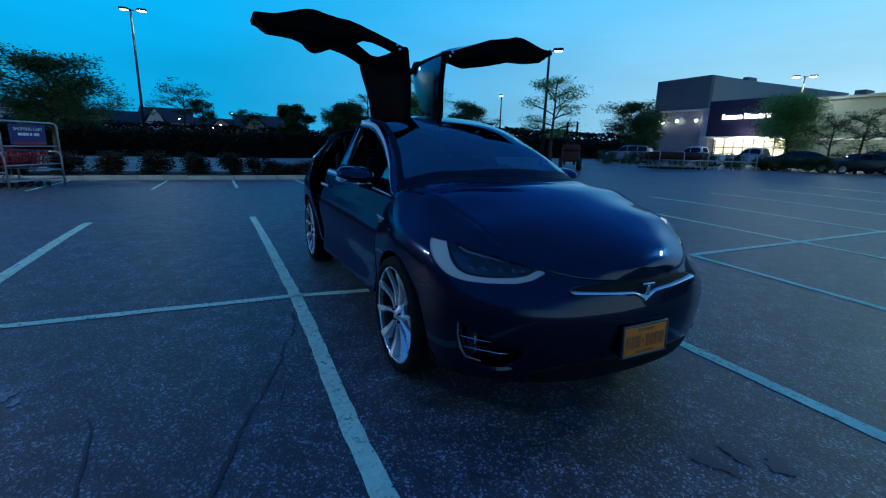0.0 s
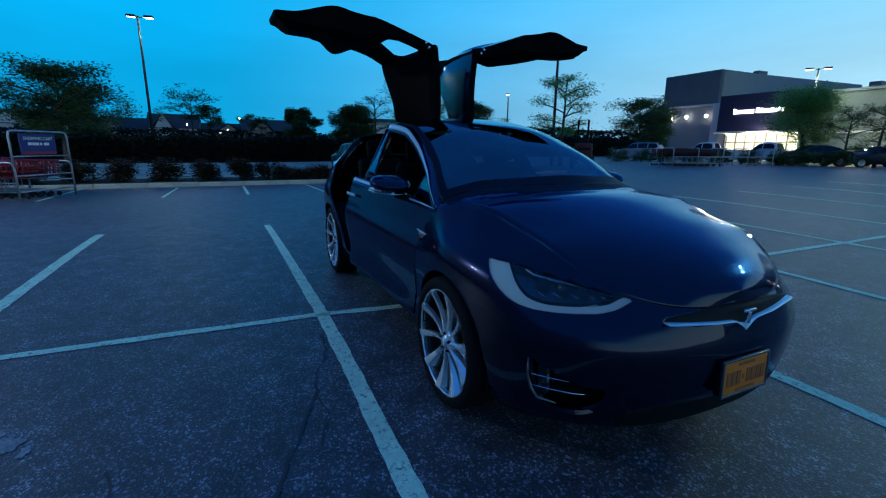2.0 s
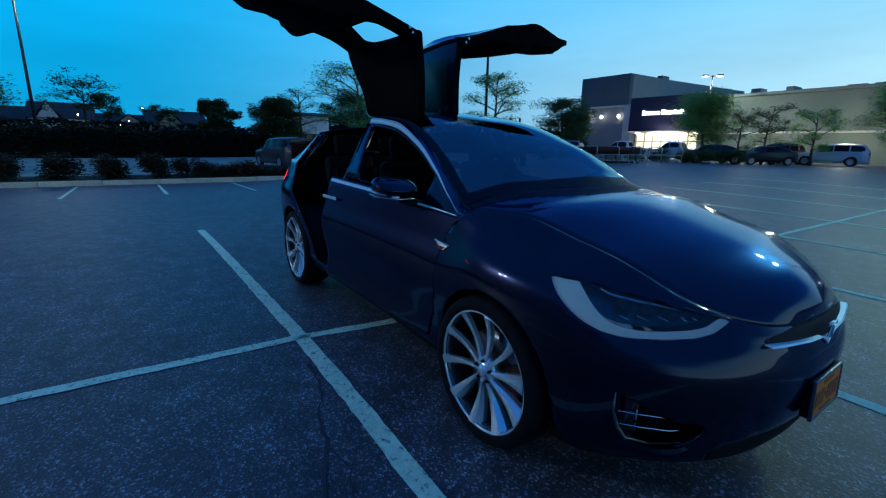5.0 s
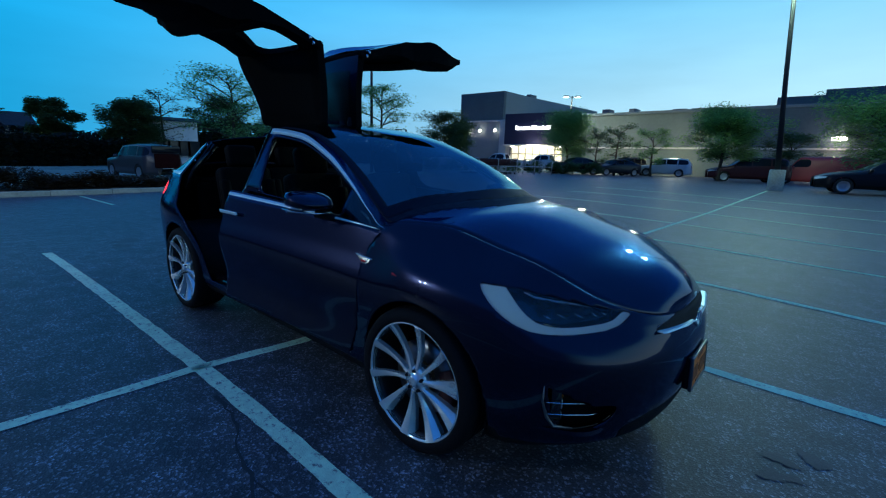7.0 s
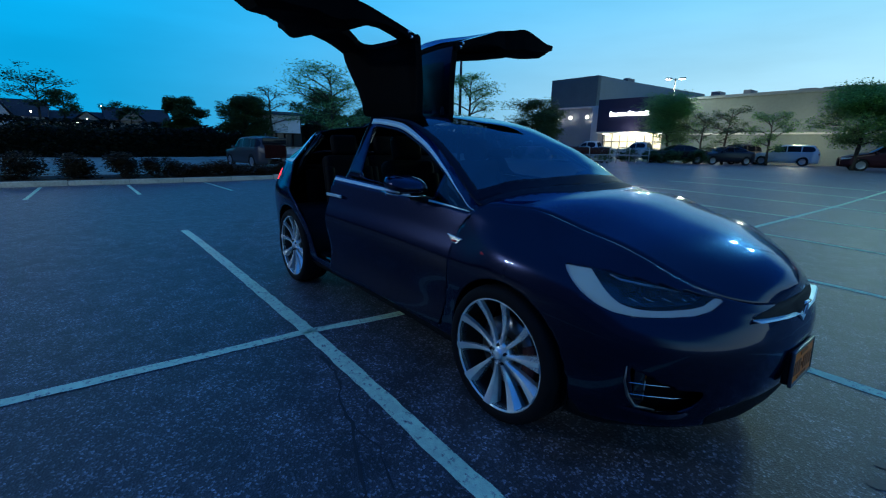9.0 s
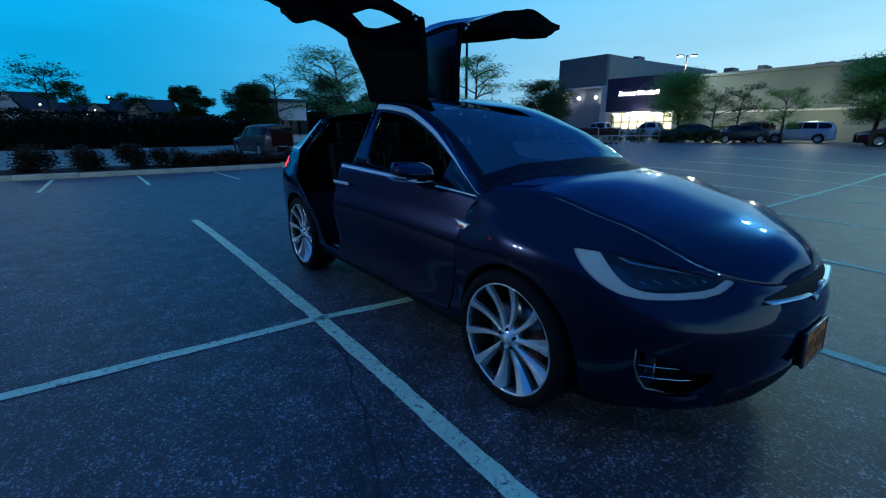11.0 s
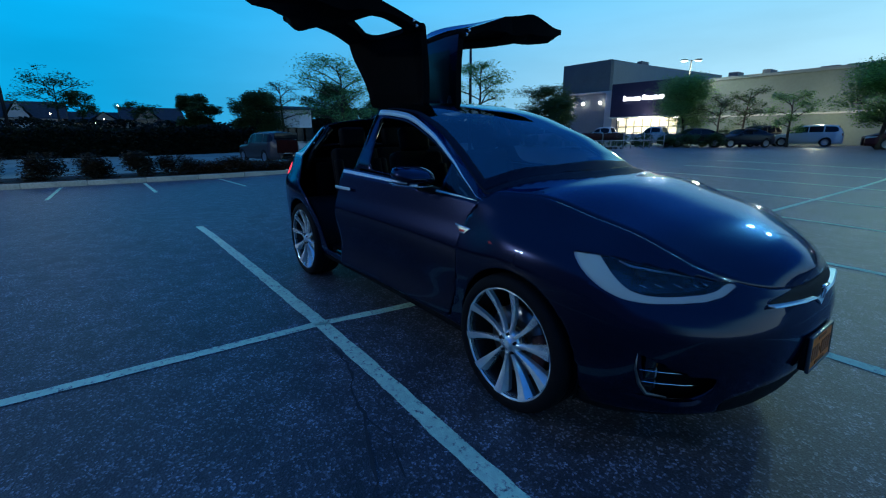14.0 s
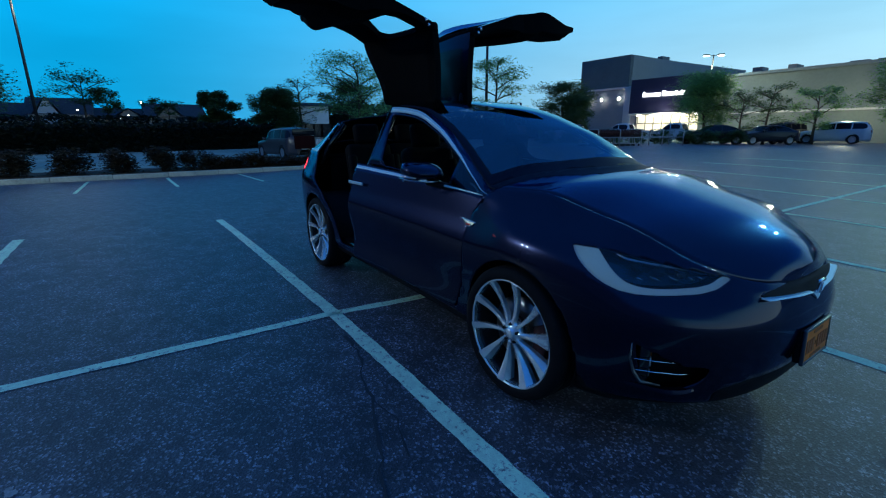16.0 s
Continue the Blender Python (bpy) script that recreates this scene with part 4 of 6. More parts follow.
for sx, sy in ((0.15, 0.40), (0.15, -0.40), (-0.85, 0.48), (-0.85, 0.0), (-0.85, -0.48)):
    car_seat(sx, sy)
part("cabin_floor", box_bm((3.4, 1.7, 0.06), (-0.55, 0, 0.36), 0.02), M_TRIM, car)
part("dashboard", join_bm(box_bm((0.46, 1.56, 0.20), (0.92, 0, 0.955), 0.07, Euler((0, radians(-8), 0)).to_matrix(), 3), box_bm((0.30, 1.5, 0.32), (0.90, 0, 0.78), 0.06)), M_DASH, car)
part("centre_screen", box_bm((0.02, 0.26, 0.42), (0.66, 0.0, 0.93), 0.008, Euler((0, radians(-24), 0)).to_matrix()), M_GLOSSBLACK, car)
part("centre_console", box_bm((0.9, 0.26, 0.28), (0.25, 0, 0.52), 0.05), M_DASH, car)
ring = bmesh.new()
tor = []
for i in range(32):
    a = 2 * math.pi * i / 32
    tor.append([ring.verts.new(((0.016 * math.cos(b)), (0.185 + 0.016 * math.sin(b)) * math.cos(a), (0.185 + 0.016 * math.sin(b)) * math.sin(a))) for b in [2 * math.pi * j / 8 for j in range(8)]])
for i in range(32):
    for j in range(8):
        ring.faces.new((tor[i][j], tor[i][(j + 1) % 8], tor[(i + 1) % 32][(j + 1) % 8], tor[(i + 1) % 32][j]))
sw = part("steering_wheel", ring, M_GLOSSBLACK, car)
sw.matrix_local = pose(0.56, 0.40, 1.0, 0, -24, 0)
part("wheel_hub", join_bm(box_bm((0.05, 0.13, 0.11), (0.01, 0, 0), 0.02), box_bm((0.02, 0.32, 0.03), (0, 0, 0), 0.008), box_bm((0.02, 0.04, 0.17), (0, 0, -0.09), 0.008)), M_DASH, sw)
part("rear_bulkhead", join_bm(box_bm((0.10, 1.5, 0.75), (-1.62, 0, 0.75), 0.04), box_bm((0.6, 1.3, 0.05), (-1.9, 0, 1.12), 0.02)), M_TRIM, car)
part("roof_spine", box_bm((1.25, 0.26, 0.06), (-0.92, 0, 1.615), 0.025, Euler((0, radians(-3), 0)).to_matrix()), M_TRIM, car)
part("rear_mirror", box_bm((0.05, 0.24, 0.07), (0.42, 0, 1.37), 0.02), M_BLACK, car)
for s in (-1, 1):
    # door aperture: B pillar, sill and rear jamb, in black trim
    part("pillar_trim", tube_bm([(-0.50, s * 0.88, 0.40), (-0.48, s * 0.90, 0.95), (-0.45, s * 0.83, 1.15), (-0.40, s * 0.65, 1.56)], 0.04, 8), M_GLOSSBLACK, car)
    part("rear_jamb", tube_bm([(-1.62, s * 0.86, 1.08), (-1.60, s * 0.78, 1.25), (-1.50, s * 0.62, 1.48)], 0.04, 8), M_GLOSSBLACK, car)
    part("door_sill", box_bm((0.95, 0.10, 0.12), (-0.75, s * 0.86, 0.33), 0.03), M_GLOSSBLACK, car)
    for z, y, x in ((1.33, 0.80, -1.50), (1.40, 0.76, -1.49), (1.47, 0.70, -1.46)):
        part("stud", lathe_bm([(0.0, 0.006), (0.010, 0.005), (0.013, 0.0), (0.0, -0.004)], 12), M_CHROME, car).location = (x, s * y, z)
# registration slips inside the screen
M_SLIP = material("paper_slip", (0.55, 0.60, 0.62), 0.7)
part("paper_slip", box_bm((0.09, 0.06, 0.003), (1.02, 0.62, 1.145), 0, Euler((0, radians(28), radians(-14))).to_matrix()), M_SLIP, car, smooth=False)


# ---- ground, kerb, markings ----
M_ROAD = material("pale_road", (0.22, 0.31, 0.26), 0.9, vary=0.25, scale=0.4, bump=0.003, bump_scale=60)
M_CONCRETE = material("concrete", (0.40, 0.38, 0.31), 0.85, vary=0.22, scale=1.6, bump=0.004, bump_scale=45)
M_MULCH = material("mulch", (0.040, 0.030, 0.022), 0.95, vary=0.5, scale=6, bump=0.02, bump_scale=30)
KERB_X = -14.38


def sheet(name, xs, ys, zf, mat):
    vs = [(x, y, zf(x, y)) for x in xs for y in ys]
    n = len(ys)
    fs = [(i * n + j, (i + 1) * n + j, (i + 1) * n + j + 1, i * n + j + 1) for i in range(len(xs) - 1) for j in range(n - 1)]
    return mesh_ob(name, vs, fs, mat)


def spaced(*runs):
    return sorted({round(float(v), 3) for a, b, n in runs for v in np.linspace(a, b, n)})


ground = sheet("ground", spaced((-9, 9, 61), (-60, 60, 41), (-900, 900, 13)), spaced((-9, 26, 71), (-60, 100, 41), (-900, 900, 13)), ground_z, M_ASPHALT)
tagged(ground, "worn dark asphalt parking lot with coarse pale aggregate", "ground", kind="structure")
road = sheet("road", spaced((-38.6, -17.1, 10)), spaced((-120, 90, 40)), lambda x, y: ground_z(x, y) + 0.012, M_ROAD)
tagged(road, "pale driveway behind the planted strip", "road", kind="structure")
bed = sheet("planting_bed", spaced((-17.1, KERB_X - 0.06, 6)), spaced((-120, 14, 90)), lambda x, y: 0.13 + 0.05 * noise.noise((x * 0.8, y * 0.8, 0)), M_MULCH)
tagged(bed, "dark mulch bed behind the kerb", "planting bed", kind="structure")


def kerb_run(name, x, y0, y1, w=0.15, h=0.15):
    """Kerb stones in a row, each a bevelled block."""
    root = new(name)
    root.location = (x, y0, 0)
    tagged(root, "pale concrete kerb along the edge of the lot", "kerb", kind="structure")
    me = None
    n = int((y1 - y0) / 1.5)
    for i in range(n):
        if me is None:
            o = part("kerb_stone", box_bm((w, 1.49, h + 0.10), (0, 0, 0), 0.02), M_CONCRETE, root)
            me = o.data
        else:
            o = new("kerb_stone", me)
            o.parent = root
        o.location = (0, 0.75 + 1.5 * i, (h - 0.10) / 2 + ground_z(x, y0 + 0.75 + 1.5 * i) + 0.006 * math.sin(i * 2.1))
    return root


kerb_run("kerb_west", KERB_X, -60, 14)


def stripe(pts, w, wear_seed, name="parking_line", label="worn white painted parking line on asphalt"):
    """A painted line along points (x, y), with ragged edges."""
    rnd = random.Random(wear_seed)
    vs, fs = [], []
    P2 = [Vector((*p, 0)) for p in pts]
    run = []
    for a, b in zip(P2, P2[1:]):
        k = max(1, int((b - a).length / 0.09))
        run += [a.lerp(b, i / k) for i in range(k)]
    run.append(P2[-1])
    for i, p in enumerate(run):
        d = (run[min(i + 1, len(run) - 1)] - run[max(i - 1, 0)]).normalized()
        nrm = Vector((-d.y, d.x, 0))
        for sgn in (-1, 1):
            q = p + nrm * sgn * (w / 2 + rnd.uniform(-0.006, 0.005))
            vs.append((q.x, q.y, ground_z(q.x, q.y) + 0.005))
        if i:
            fs.append((2 * i - 1, 2 * i - 2, 2 * i, 2 * i + 1))
    ob = mesh_ob(name, vs, fs, M_LINE, None, False)
    return tagged(ob, label, "parking line", "painted parking lines", "structure")


stripe([(-4.92, -1.445), (-2.5, -1.395), (-0.16, -1.352), (0.9, -1.358), (1.5, -1.376), (2.0, -1.382), (2.5, -1.374), (3.2, -1.355), (5.2, -1.31)], 0.108, 1)
stripe([(-4.95, -3.885), (-1.6, -3.885), (5.2, -3.95)], 0.125, 2)
stripe([(-4.95, -6.45), (5.2, -6.5)], 0.125, 3)
stripe([(-0.50, -14), (-0.16, -1.355), (-0.075, -0.7), (0.02, 1.1), (0.25, 6.0), (0.40, 8.9), (0.96, 21.5)], 0.090, 4)
stripe([(-4.9, 1.26), (2.0, 1.165), (5.2, 1.10)], 0.105, 5)
stripe([(-4.9, 3.95), (0.15, 3.80), (2.1, 3.65), (3.5, 3.42), (5.2, 3.25)], 0.095, 6)
stripe([(-4.9, 6.55), (-2.2, 6.40), (1.1, 6.2), (3.7, 5.85), (5.2, 5.7)], 0.095, 7)
stripe([(-4.9, 9.1), (0.28, 8.75), (3.9, 8.15), (5.2, 8.0)], 0.095, 8)
stripe([(-4.9, 11.9), (0.67, 11.35), (4.1, 10.6), (5.2, 10.4)], 0.095, 9)
stripe([(-4.9, 14.6), (0.7, 14.0), (5.2, 13.2)], 0.095, 10)
stripe([(-4.9, 17.2), (0.7, 16.5), (5.2, 15.9)], 0.095, 11)
for n, (a, b) in enumerate((((-10.8, -6.4), (-14.2, -6.3)), ((-10.75, -3.70), (-14.0, -3.60)), ((-10.85, -1.52), (-13.9, -1.57)), ((-10.95, 0.72), (-14.0, 0.60)), ((-10.9, 3.1), (-14.0, 2.95)), ((-10.9, 5.4), (-14.0, 5.25)))):
    stripe([a, b], 0.085, 20 + n)


def crack(pts, w, seed, mat=None, label="dark sealed crack across the asphalt"):
    rnd = random.Random(seed)
    vs, fs, k = [], [], 0
    for (x0, y0), (x1, y1) in zip(pts, pts[1:]):
        n = max(2, int(math.hypot(x1 - x0, y1 - y0) / 0.06))
        for i in range(n):
            t = i / n
            x, y = x0 + (x1 - x0) * t + rnd.gauss(0, 0.008), y0 + (y1 - y0) * t + rnd.gauss(0, 0.008)
            ww = w * rnd.uniform(0.35, 1.1)
            d = Vector((x1 - x0, y1 - y0)).normalized()
            for s_ in (-1, 1):
                vs.append((x - d.y * s_ * ww, y + d.x * s_ * ww, ground_z(x, y) + 0.004))
            if k:
                fs.append((2 * k - 1, 2 * k - 2, 2 * k, 2 * k + 1))
            k += 1
    return tagged(mesh_ob("crack", vs, fs, mat or M_TAR, None, False), label, "crack", "marks on the asphalt", "structure")


crack([(0.28, -1.43), (0.52, -1.45), (0.84, -1.57), (1.12, -1.64), (1.36, -1.74), (1.50, -1.79), (1.82, -1.91), (2.12, -2.0), (2.6, -2.12), (3.4, -2.3)], 0.012, 5)
crack([(1.05, -1.62), (1.30, -1.60), (1.62, -1.70)], 0.006, 8)
crack([(1.35, -2.57), (1.57, -2.53), (1.86, -2.50), (2.3, -2.56)], 0.009, 6)


def stain(x, y, r, seed):
    rnd = random.Random(seed)
    n = 44
    ph = [rnd.uniform(0, 6.28) for _ in range(3)]
    vs = [(x, y, ground_z(x, y) + 0.004)]
    for i in range(n):
        a = 2 * math.pi * i / n
        q = r * (1 + 0.25 * math.sin(2 * a + ph[0]) + 0.18 * math.sin(3 * a + ph[1]) + 0.12 * math.sin(7 * a + ph[2]) + rnd.uniform(-0.16, 0.16))
        px, py = x + q * math.cos(a), y + 0.75 * q * math.sin(a)
        vs.append((px, py, ground_z(px, py) + 0.004))
    fs = [(0, 1 + i, 1 + (i + 1) % n) for i in range(n)]
    return tagged(mesh_ob("stain", vs, fs, M_STAIN, None, False), "dark oil stain soaked into the asphalt", "stain", "marks on the asphalt", "structure")


for n, (x, y, r) in enumerate(((-5.32, -3.22, 0.17), (-4.13, -2.25, 0.14), (-5.25, -0.45, 0.20), (-4.87, -0.62, 0.15), (-3.67, -3.11, 0.13), (-5.6, -2.6, 0.12), (2.86, 0.09, 0.060), (2.88, 0.27, 0.065), (3.02, 0.38, 0.075), (2.94, 0.13, 0.045))):
    o = stain(x, y, r, 40 + n)
    if n < 6:
        o.data.materials[0] = M_STAINPALE
        tagged(o, "faint dark stain worn into the asphalt", "stain")
# spilt pale paint on the asphalt
bl = material("pale_spill", (0.30, 0.30, 0.30), 0.8, vary=0.4, scale=9)
for n, (x, y, r) in enumerate(((0.94, -3.05, 0.07), (1.04, -2.96, 0.035), (0.82, -3.12, 0.030))):
    o = stain(x, y, r, 70 + n)
    o.data.materials.clear()
    o.data.materials.append(bl)
    tagged(o, "pale dried splash on the asphalt", "splash")


# ---- plants ----
def leaf_material(name, lo, hi):
    m = bpy.data.materials.new(name)
    m.use_nodes = True
    n, l = m.node_tree.nodes, m.node_tree.links
    b = n["Principled BSDF"]
    b.inputs["Roughness"].default_value = 0.6
    g = n.new("ShaderNodeNewGeometry")
    mx = n.new("ShaderNodeMix")
    mx.data_type = "RGBA"
    l.new(g.outputs["Random Per Island"], mx.inputs[0])
    mx.inputs[6].default_value, mx.inputs[7].default_value = (*lo, 1), (*hi, 1)
    l.new(mx.outputs[2], b.inputs["Base Color"])
    tr, ms = n.new("ShaderNodeBsdfTranslucent"), n.new("ShaderNodeMixShader")
    l.new(mx.outputs[2], tr.inputs[0])
    ms.inputs[0].default_value = 0.55
    l.new(b.outputs[0], ms.inputs[1])
    l.new(tr.outputs[0], ms.inputs[2])
    l.new(ms.outputs[0], n["Material Output"].inputs[0])
    return m


# green raised beyond natural foliage, lamplight put into the leaf colour
M_LEAFLIT = leaf_material("lamplit_green_leaves", (0.12, 0.26, 0.07), (0.27, 0.50, 0.16))
M_LEAFDARK = leaf_material("dark_leaves", (0.045, 0.09, 0.034), (0.12, 0.20, 0.075))
M_SHRUB = leaf_material("shrub_leaves", (0.040, 0.026, 0.016), (0.085, 0.060, 0.030))
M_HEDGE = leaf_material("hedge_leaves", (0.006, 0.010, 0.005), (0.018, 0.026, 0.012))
M_LEAFRED = leaf_material("russet_leaves", (0.060, 0.030, 0.016), (0.12, 0.065, 0.030))
M_BARK = material("bark", (0.060, 0.048, 0.038), 0.9, vary=0.4, scale=10, bump=0.01, bump_scale=40)


def leaf_cloud(centres, count, spread, size, rnd, flat=0.55):
    """Folded leaf blades scattered round centres."""
    vs, fs = [], []
    for c in centres:
        for _ in range(count):
            g_ = lambda: max(-1.7, min(1.7, rnd.gauss(0, 1))) * spread
            p = Vector((g_(), g_(), g_() * flat)) + c
            a, t = rnd.uniform(0, 6.283), rnd.uniform(-0.7, 0.7)
            s_ = size * rnd.uniform(0.6, 1.3)
            d = Vector((math.cos(a), math.sin(a), t * 0.7)).normalized() * s_
            w = Vector((-math.sin(a), math.cos(a), rnd.uniform(-0.6, 0.6))).normalized() * s_ * 0.42
            k = len(vs)
            vs += [p - d, p + w, p + d, p - w]
            fs.append((k, k + 1, k + 2, k + 3))
    return vs, fs


def tree(x, y, h, spread, seed, leaf=None, leaves=34, size=0.16, limbs=9, flat=0.6, base=0.30, thick=None, label="leafy young street tree with an open crown", z=None, clump=0.55, twigs=5, reach=1.0):
    rnd = random.Random(seed)
    root = new("tree")
    root.location = (x, y, ground_z(x, y) - 0.02 if z is None else z)
    tagged(root, label, "tree", "trees round the lot")
    r0 = thick or 0.02 * h + 0.03
    lean = (rnd.uniform(-0.05, 0.05), rnd.uniform(-0.05, 0.05))
    path = [Vector((lean[0] * h * t + 0.04 * h * 0.3 * math.sin(5 * t + seed), lean[1] * h * t, h * 0.88 * t)) for t in [i / 8 for i in range(9)]]
    wood = [tube_bm(path, [r0 * (1 - 0.88 * i / 8) for i in range(9)], 8)]
    tips = [path[-1]]
    for i in range(limbs):
        t = base + (0.94 - base) * (i + rnd.uniform(0, 0.6)) / limbs
        o = path[min(7, int(t * 8))].lerp(path[min(8, int(t * 8) + 1)], t * 8 % 1)
        a = i * 2.4 + rnd.uniform(-0.4, 0.4)
        u_ = (t - base) / (1.0 - base)
        ln = spread * (0.42 + 0.70 * math.sin(math.pi * min(1.0, 0.12 + u_))) * rnd.uniform(0.6, 1.25) * reach
        up = rnd.uniform(0.05, 0.35) + 0.45 * u_
        e = o + Vector((math.cos(a) * ln, math.sin(a) * ln, ln * up))
        m_ = o.lerp(e, 0.5) + Vector((0, 0, 0.06 * ln))
        wood.append(tube_bm([o, m_, e], [r0 * 0.42 * (1 - 0.5 * t), r0 * 0.25, r0 * 0.06], 6))
        tips += [e, m_.lerp(e, 0.45)]
        for _ in range(twigs):
            b = m_.lerp(e, rnd.uniform(0, 0.8))
            f_ = b + Vector((rnd.gauss(0, 0.32), rnd.gauss(0, 0.32), rnd.uniform(-0.05, 0.35))) * ln
            wood.append(tube_bm([b, f_], [r0 * 0.14, r0 * 0.04], 5))
            tips.append(f_)
    part("trunk", join_bm(*wood), M_BARK, root)
    vs, fs = leaf_cloud(tips, int(leaves * 4.0), spread * clump * 0.33, size * 0.60, rnd, flat)
    mesh_ob("crown", vs, fs, leaf or M_LEAFLIT, root, False)
    return root


def shrub(x, y, r, h, seed, leaf):
    rnd = random.Random(seed)
    root = new("shrub")
    root.location = (x, y, 0.12)
    tagged(root, "rounded dark shrub in the planting bed behind the kerb", "shrub", "shrubs behind the kerb")
    cs = []
    for i in range(26):
        a, u = rnd.uniform(0, 6.283), rnd.uniform(0.15, 1.0)
        rr = r * math.sqrt(rnd.uniform(0.1, 1)) * (1 - 0.35 * u)
        cs.append(Vector((rr * math.cos(a), rr * math.sin(a), h * u)))
    stems = [tube_bm([(0, 0, -0.05), c * 0.95], [0.014, 0.004], 5) for c in cs[:9]]
    part("stem", join_bm(*stems), M_BARK, root)
    vs, fs = leaf_cloud(cs, 100, 0.14, 0.066, rnd, 0.8)
    mesh_ob("leaves", vs, fs, leaf, root, False)
    return root


for n, (y, r, h) in enumerate(((-9.6, 0.6, 0.66), (-8.0, 0.6, 0.66), (-6.6, 0.55, 0.62), (-5.35, 0.48, 0.66), (-4.05, 0.52, 0.66), (-2.75, 0.44, 0.64), (-1.55, 0.50, 0.70), (-0.5, 0.55, 0.52))):
    shrub(-15.45 + 0.12 * math.sin(n * 3.1), y, r, h, 100 + n, M_SHRUB)
for n in range(13):
    shrub(-15.45 + 0.2 * math.sin(n * 2.3), 0.35 + 0.95 * n, 0.60, 0.30 + 0.12 * math.sin(n * 1.9), 130 + n, M_LEAFRED)


def wood_belt(name, pts, depth, hmin, hmax, count, size, seed, leaf, label):
    """A belt of undergrowth and far trees along a line: too many leaves to count."""
    rnd = random.Random(seed)
    vs, fs = [], []
    L = [Vector((*p, 0)) for p in pts]
    lens = [(b - a).length for a, b in zip(L, L[1:])]
    for _ in range(count):
        s_ = rnd.uniform(0, sum(lens))
        k = 0
        while s_ > lens[k]:
            s_ -= lens[k]
            k += 1
        p = L[k].lerp(L[k + 1], s_ / lens[k])
        top = hmin + (hmax - hmin) * (0.5 + 0.5 * noise.noise((p.x * 0.11, p.y * 0.11, seed))) + 0.5 * noise.noise((p.x * 0.5, p.y * 0.5, 2))
        u = 1 - rnd.random() ** 1.6
        q = p + Vector((-rnd.uniform(0, depth) * (0.3 + 0.7 * u), rnd.gauss(0, 0.3), ground_z(p.x, p.y) + top * u))
        a = rnd.uniform(0, 6.283)
        s2 = size * rnd.uniform(0.6, 1.4)
        d = Vector((math.cos(a), math.sin(a), rnd.uniform(-0.6, 0.6))).normalized() * s2
        w = Vector((-math.sin(a) * 0.5, math.cos(a) * 0.5, rnd.uniform(-0.8, 0.8))).normalized() * s2 * 0.6
        n = len(vs)
        vs += [q - d, q + w, q + d, q - w]
        fs.append((n, n + 1, n + 2, n + 3))
    # flat sheets in the leaf colour stand in for shade inside the growth
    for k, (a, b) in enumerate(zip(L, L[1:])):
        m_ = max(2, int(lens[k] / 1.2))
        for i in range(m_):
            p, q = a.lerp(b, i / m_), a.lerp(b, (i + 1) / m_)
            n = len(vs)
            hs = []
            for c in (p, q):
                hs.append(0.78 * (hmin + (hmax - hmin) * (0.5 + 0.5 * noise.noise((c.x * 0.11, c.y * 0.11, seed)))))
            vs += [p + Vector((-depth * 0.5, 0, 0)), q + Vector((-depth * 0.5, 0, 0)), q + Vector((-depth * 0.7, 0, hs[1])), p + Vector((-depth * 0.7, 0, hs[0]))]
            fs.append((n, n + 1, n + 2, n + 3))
    return tagged(mesh_ob(name, vs, fs, leaf, None, False), label, "hedge", kind="stuff")


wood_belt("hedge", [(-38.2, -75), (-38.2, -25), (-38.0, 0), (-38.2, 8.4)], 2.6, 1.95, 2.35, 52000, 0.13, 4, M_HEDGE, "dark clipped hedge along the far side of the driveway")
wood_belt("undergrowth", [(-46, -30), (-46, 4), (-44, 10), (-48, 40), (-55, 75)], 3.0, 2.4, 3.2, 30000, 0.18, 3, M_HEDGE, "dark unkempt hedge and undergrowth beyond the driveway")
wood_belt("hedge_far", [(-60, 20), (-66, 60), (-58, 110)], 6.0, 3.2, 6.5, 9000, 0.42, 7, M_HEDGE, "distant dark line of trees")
# young trees on the lot's islands
tree(-16.8, 39.2, 6.2, 2.1, 1, leaves=60, size=0.17, limbs=14, clump=0.85)
tree(-11.7, 38.0, 4.8, 1.7, 2, M_LEAFDARK, leaves=9, size=0.16, limbs=9, clump=0.4, label="thin half-bare young tree on an island")
tree(-13.6, 38.6, 4.3, 1.5, 3, M_LEAFDARK, leaves=10, size=0.16, limbs=8, clump=0.45, label="thin half-bare young tree on an island")
tree(-9.9, 42.8, 4.6, 1.6, 4, leaves=15, size=0.16, limbs=9, clump=0.5)
tree(-3.1, 35.1, 5.4, 1.75, 5, leaves=56, size=0.17, limbs=15, clump=0.75)
tree(5.2, 31.6, 5.0, 2.2, 6, leaves=54, size=0.18, limbs=14, clump=0.85)
tree(10.5, 36.0, 5.0, 1.8, 16, leaves=54, size=0.2, limbs=14, clump=0.85)
tree(0.4, 41.5, 4.0, 1.6, 17, M_LEAFDARK, leaves=18, size=0.18, limbs=9)
tree(-33.0, 39.8, 7.0, 2.3, 7, M_LEAFDARK, leaves=34, size=0.22, limbs=12)
tree(-29.5, 38.0, 5.0, 1.8, 8, M_LEAFDARK, leaves=30, size=0.2, limbs=10)
tree(-36.4, 45.6, 6.4, 2.6, 9, M_LEAFDARK, leaves=34, size=0.24, limbs=12)
tree(-19.6, 17.5, 6.0, 1.9, 10, M_LEAFLIT, leaves=15, size=0.14, limbs=14, flat=0.28, clump=0.6, label="honey locust with airy layered foliage")
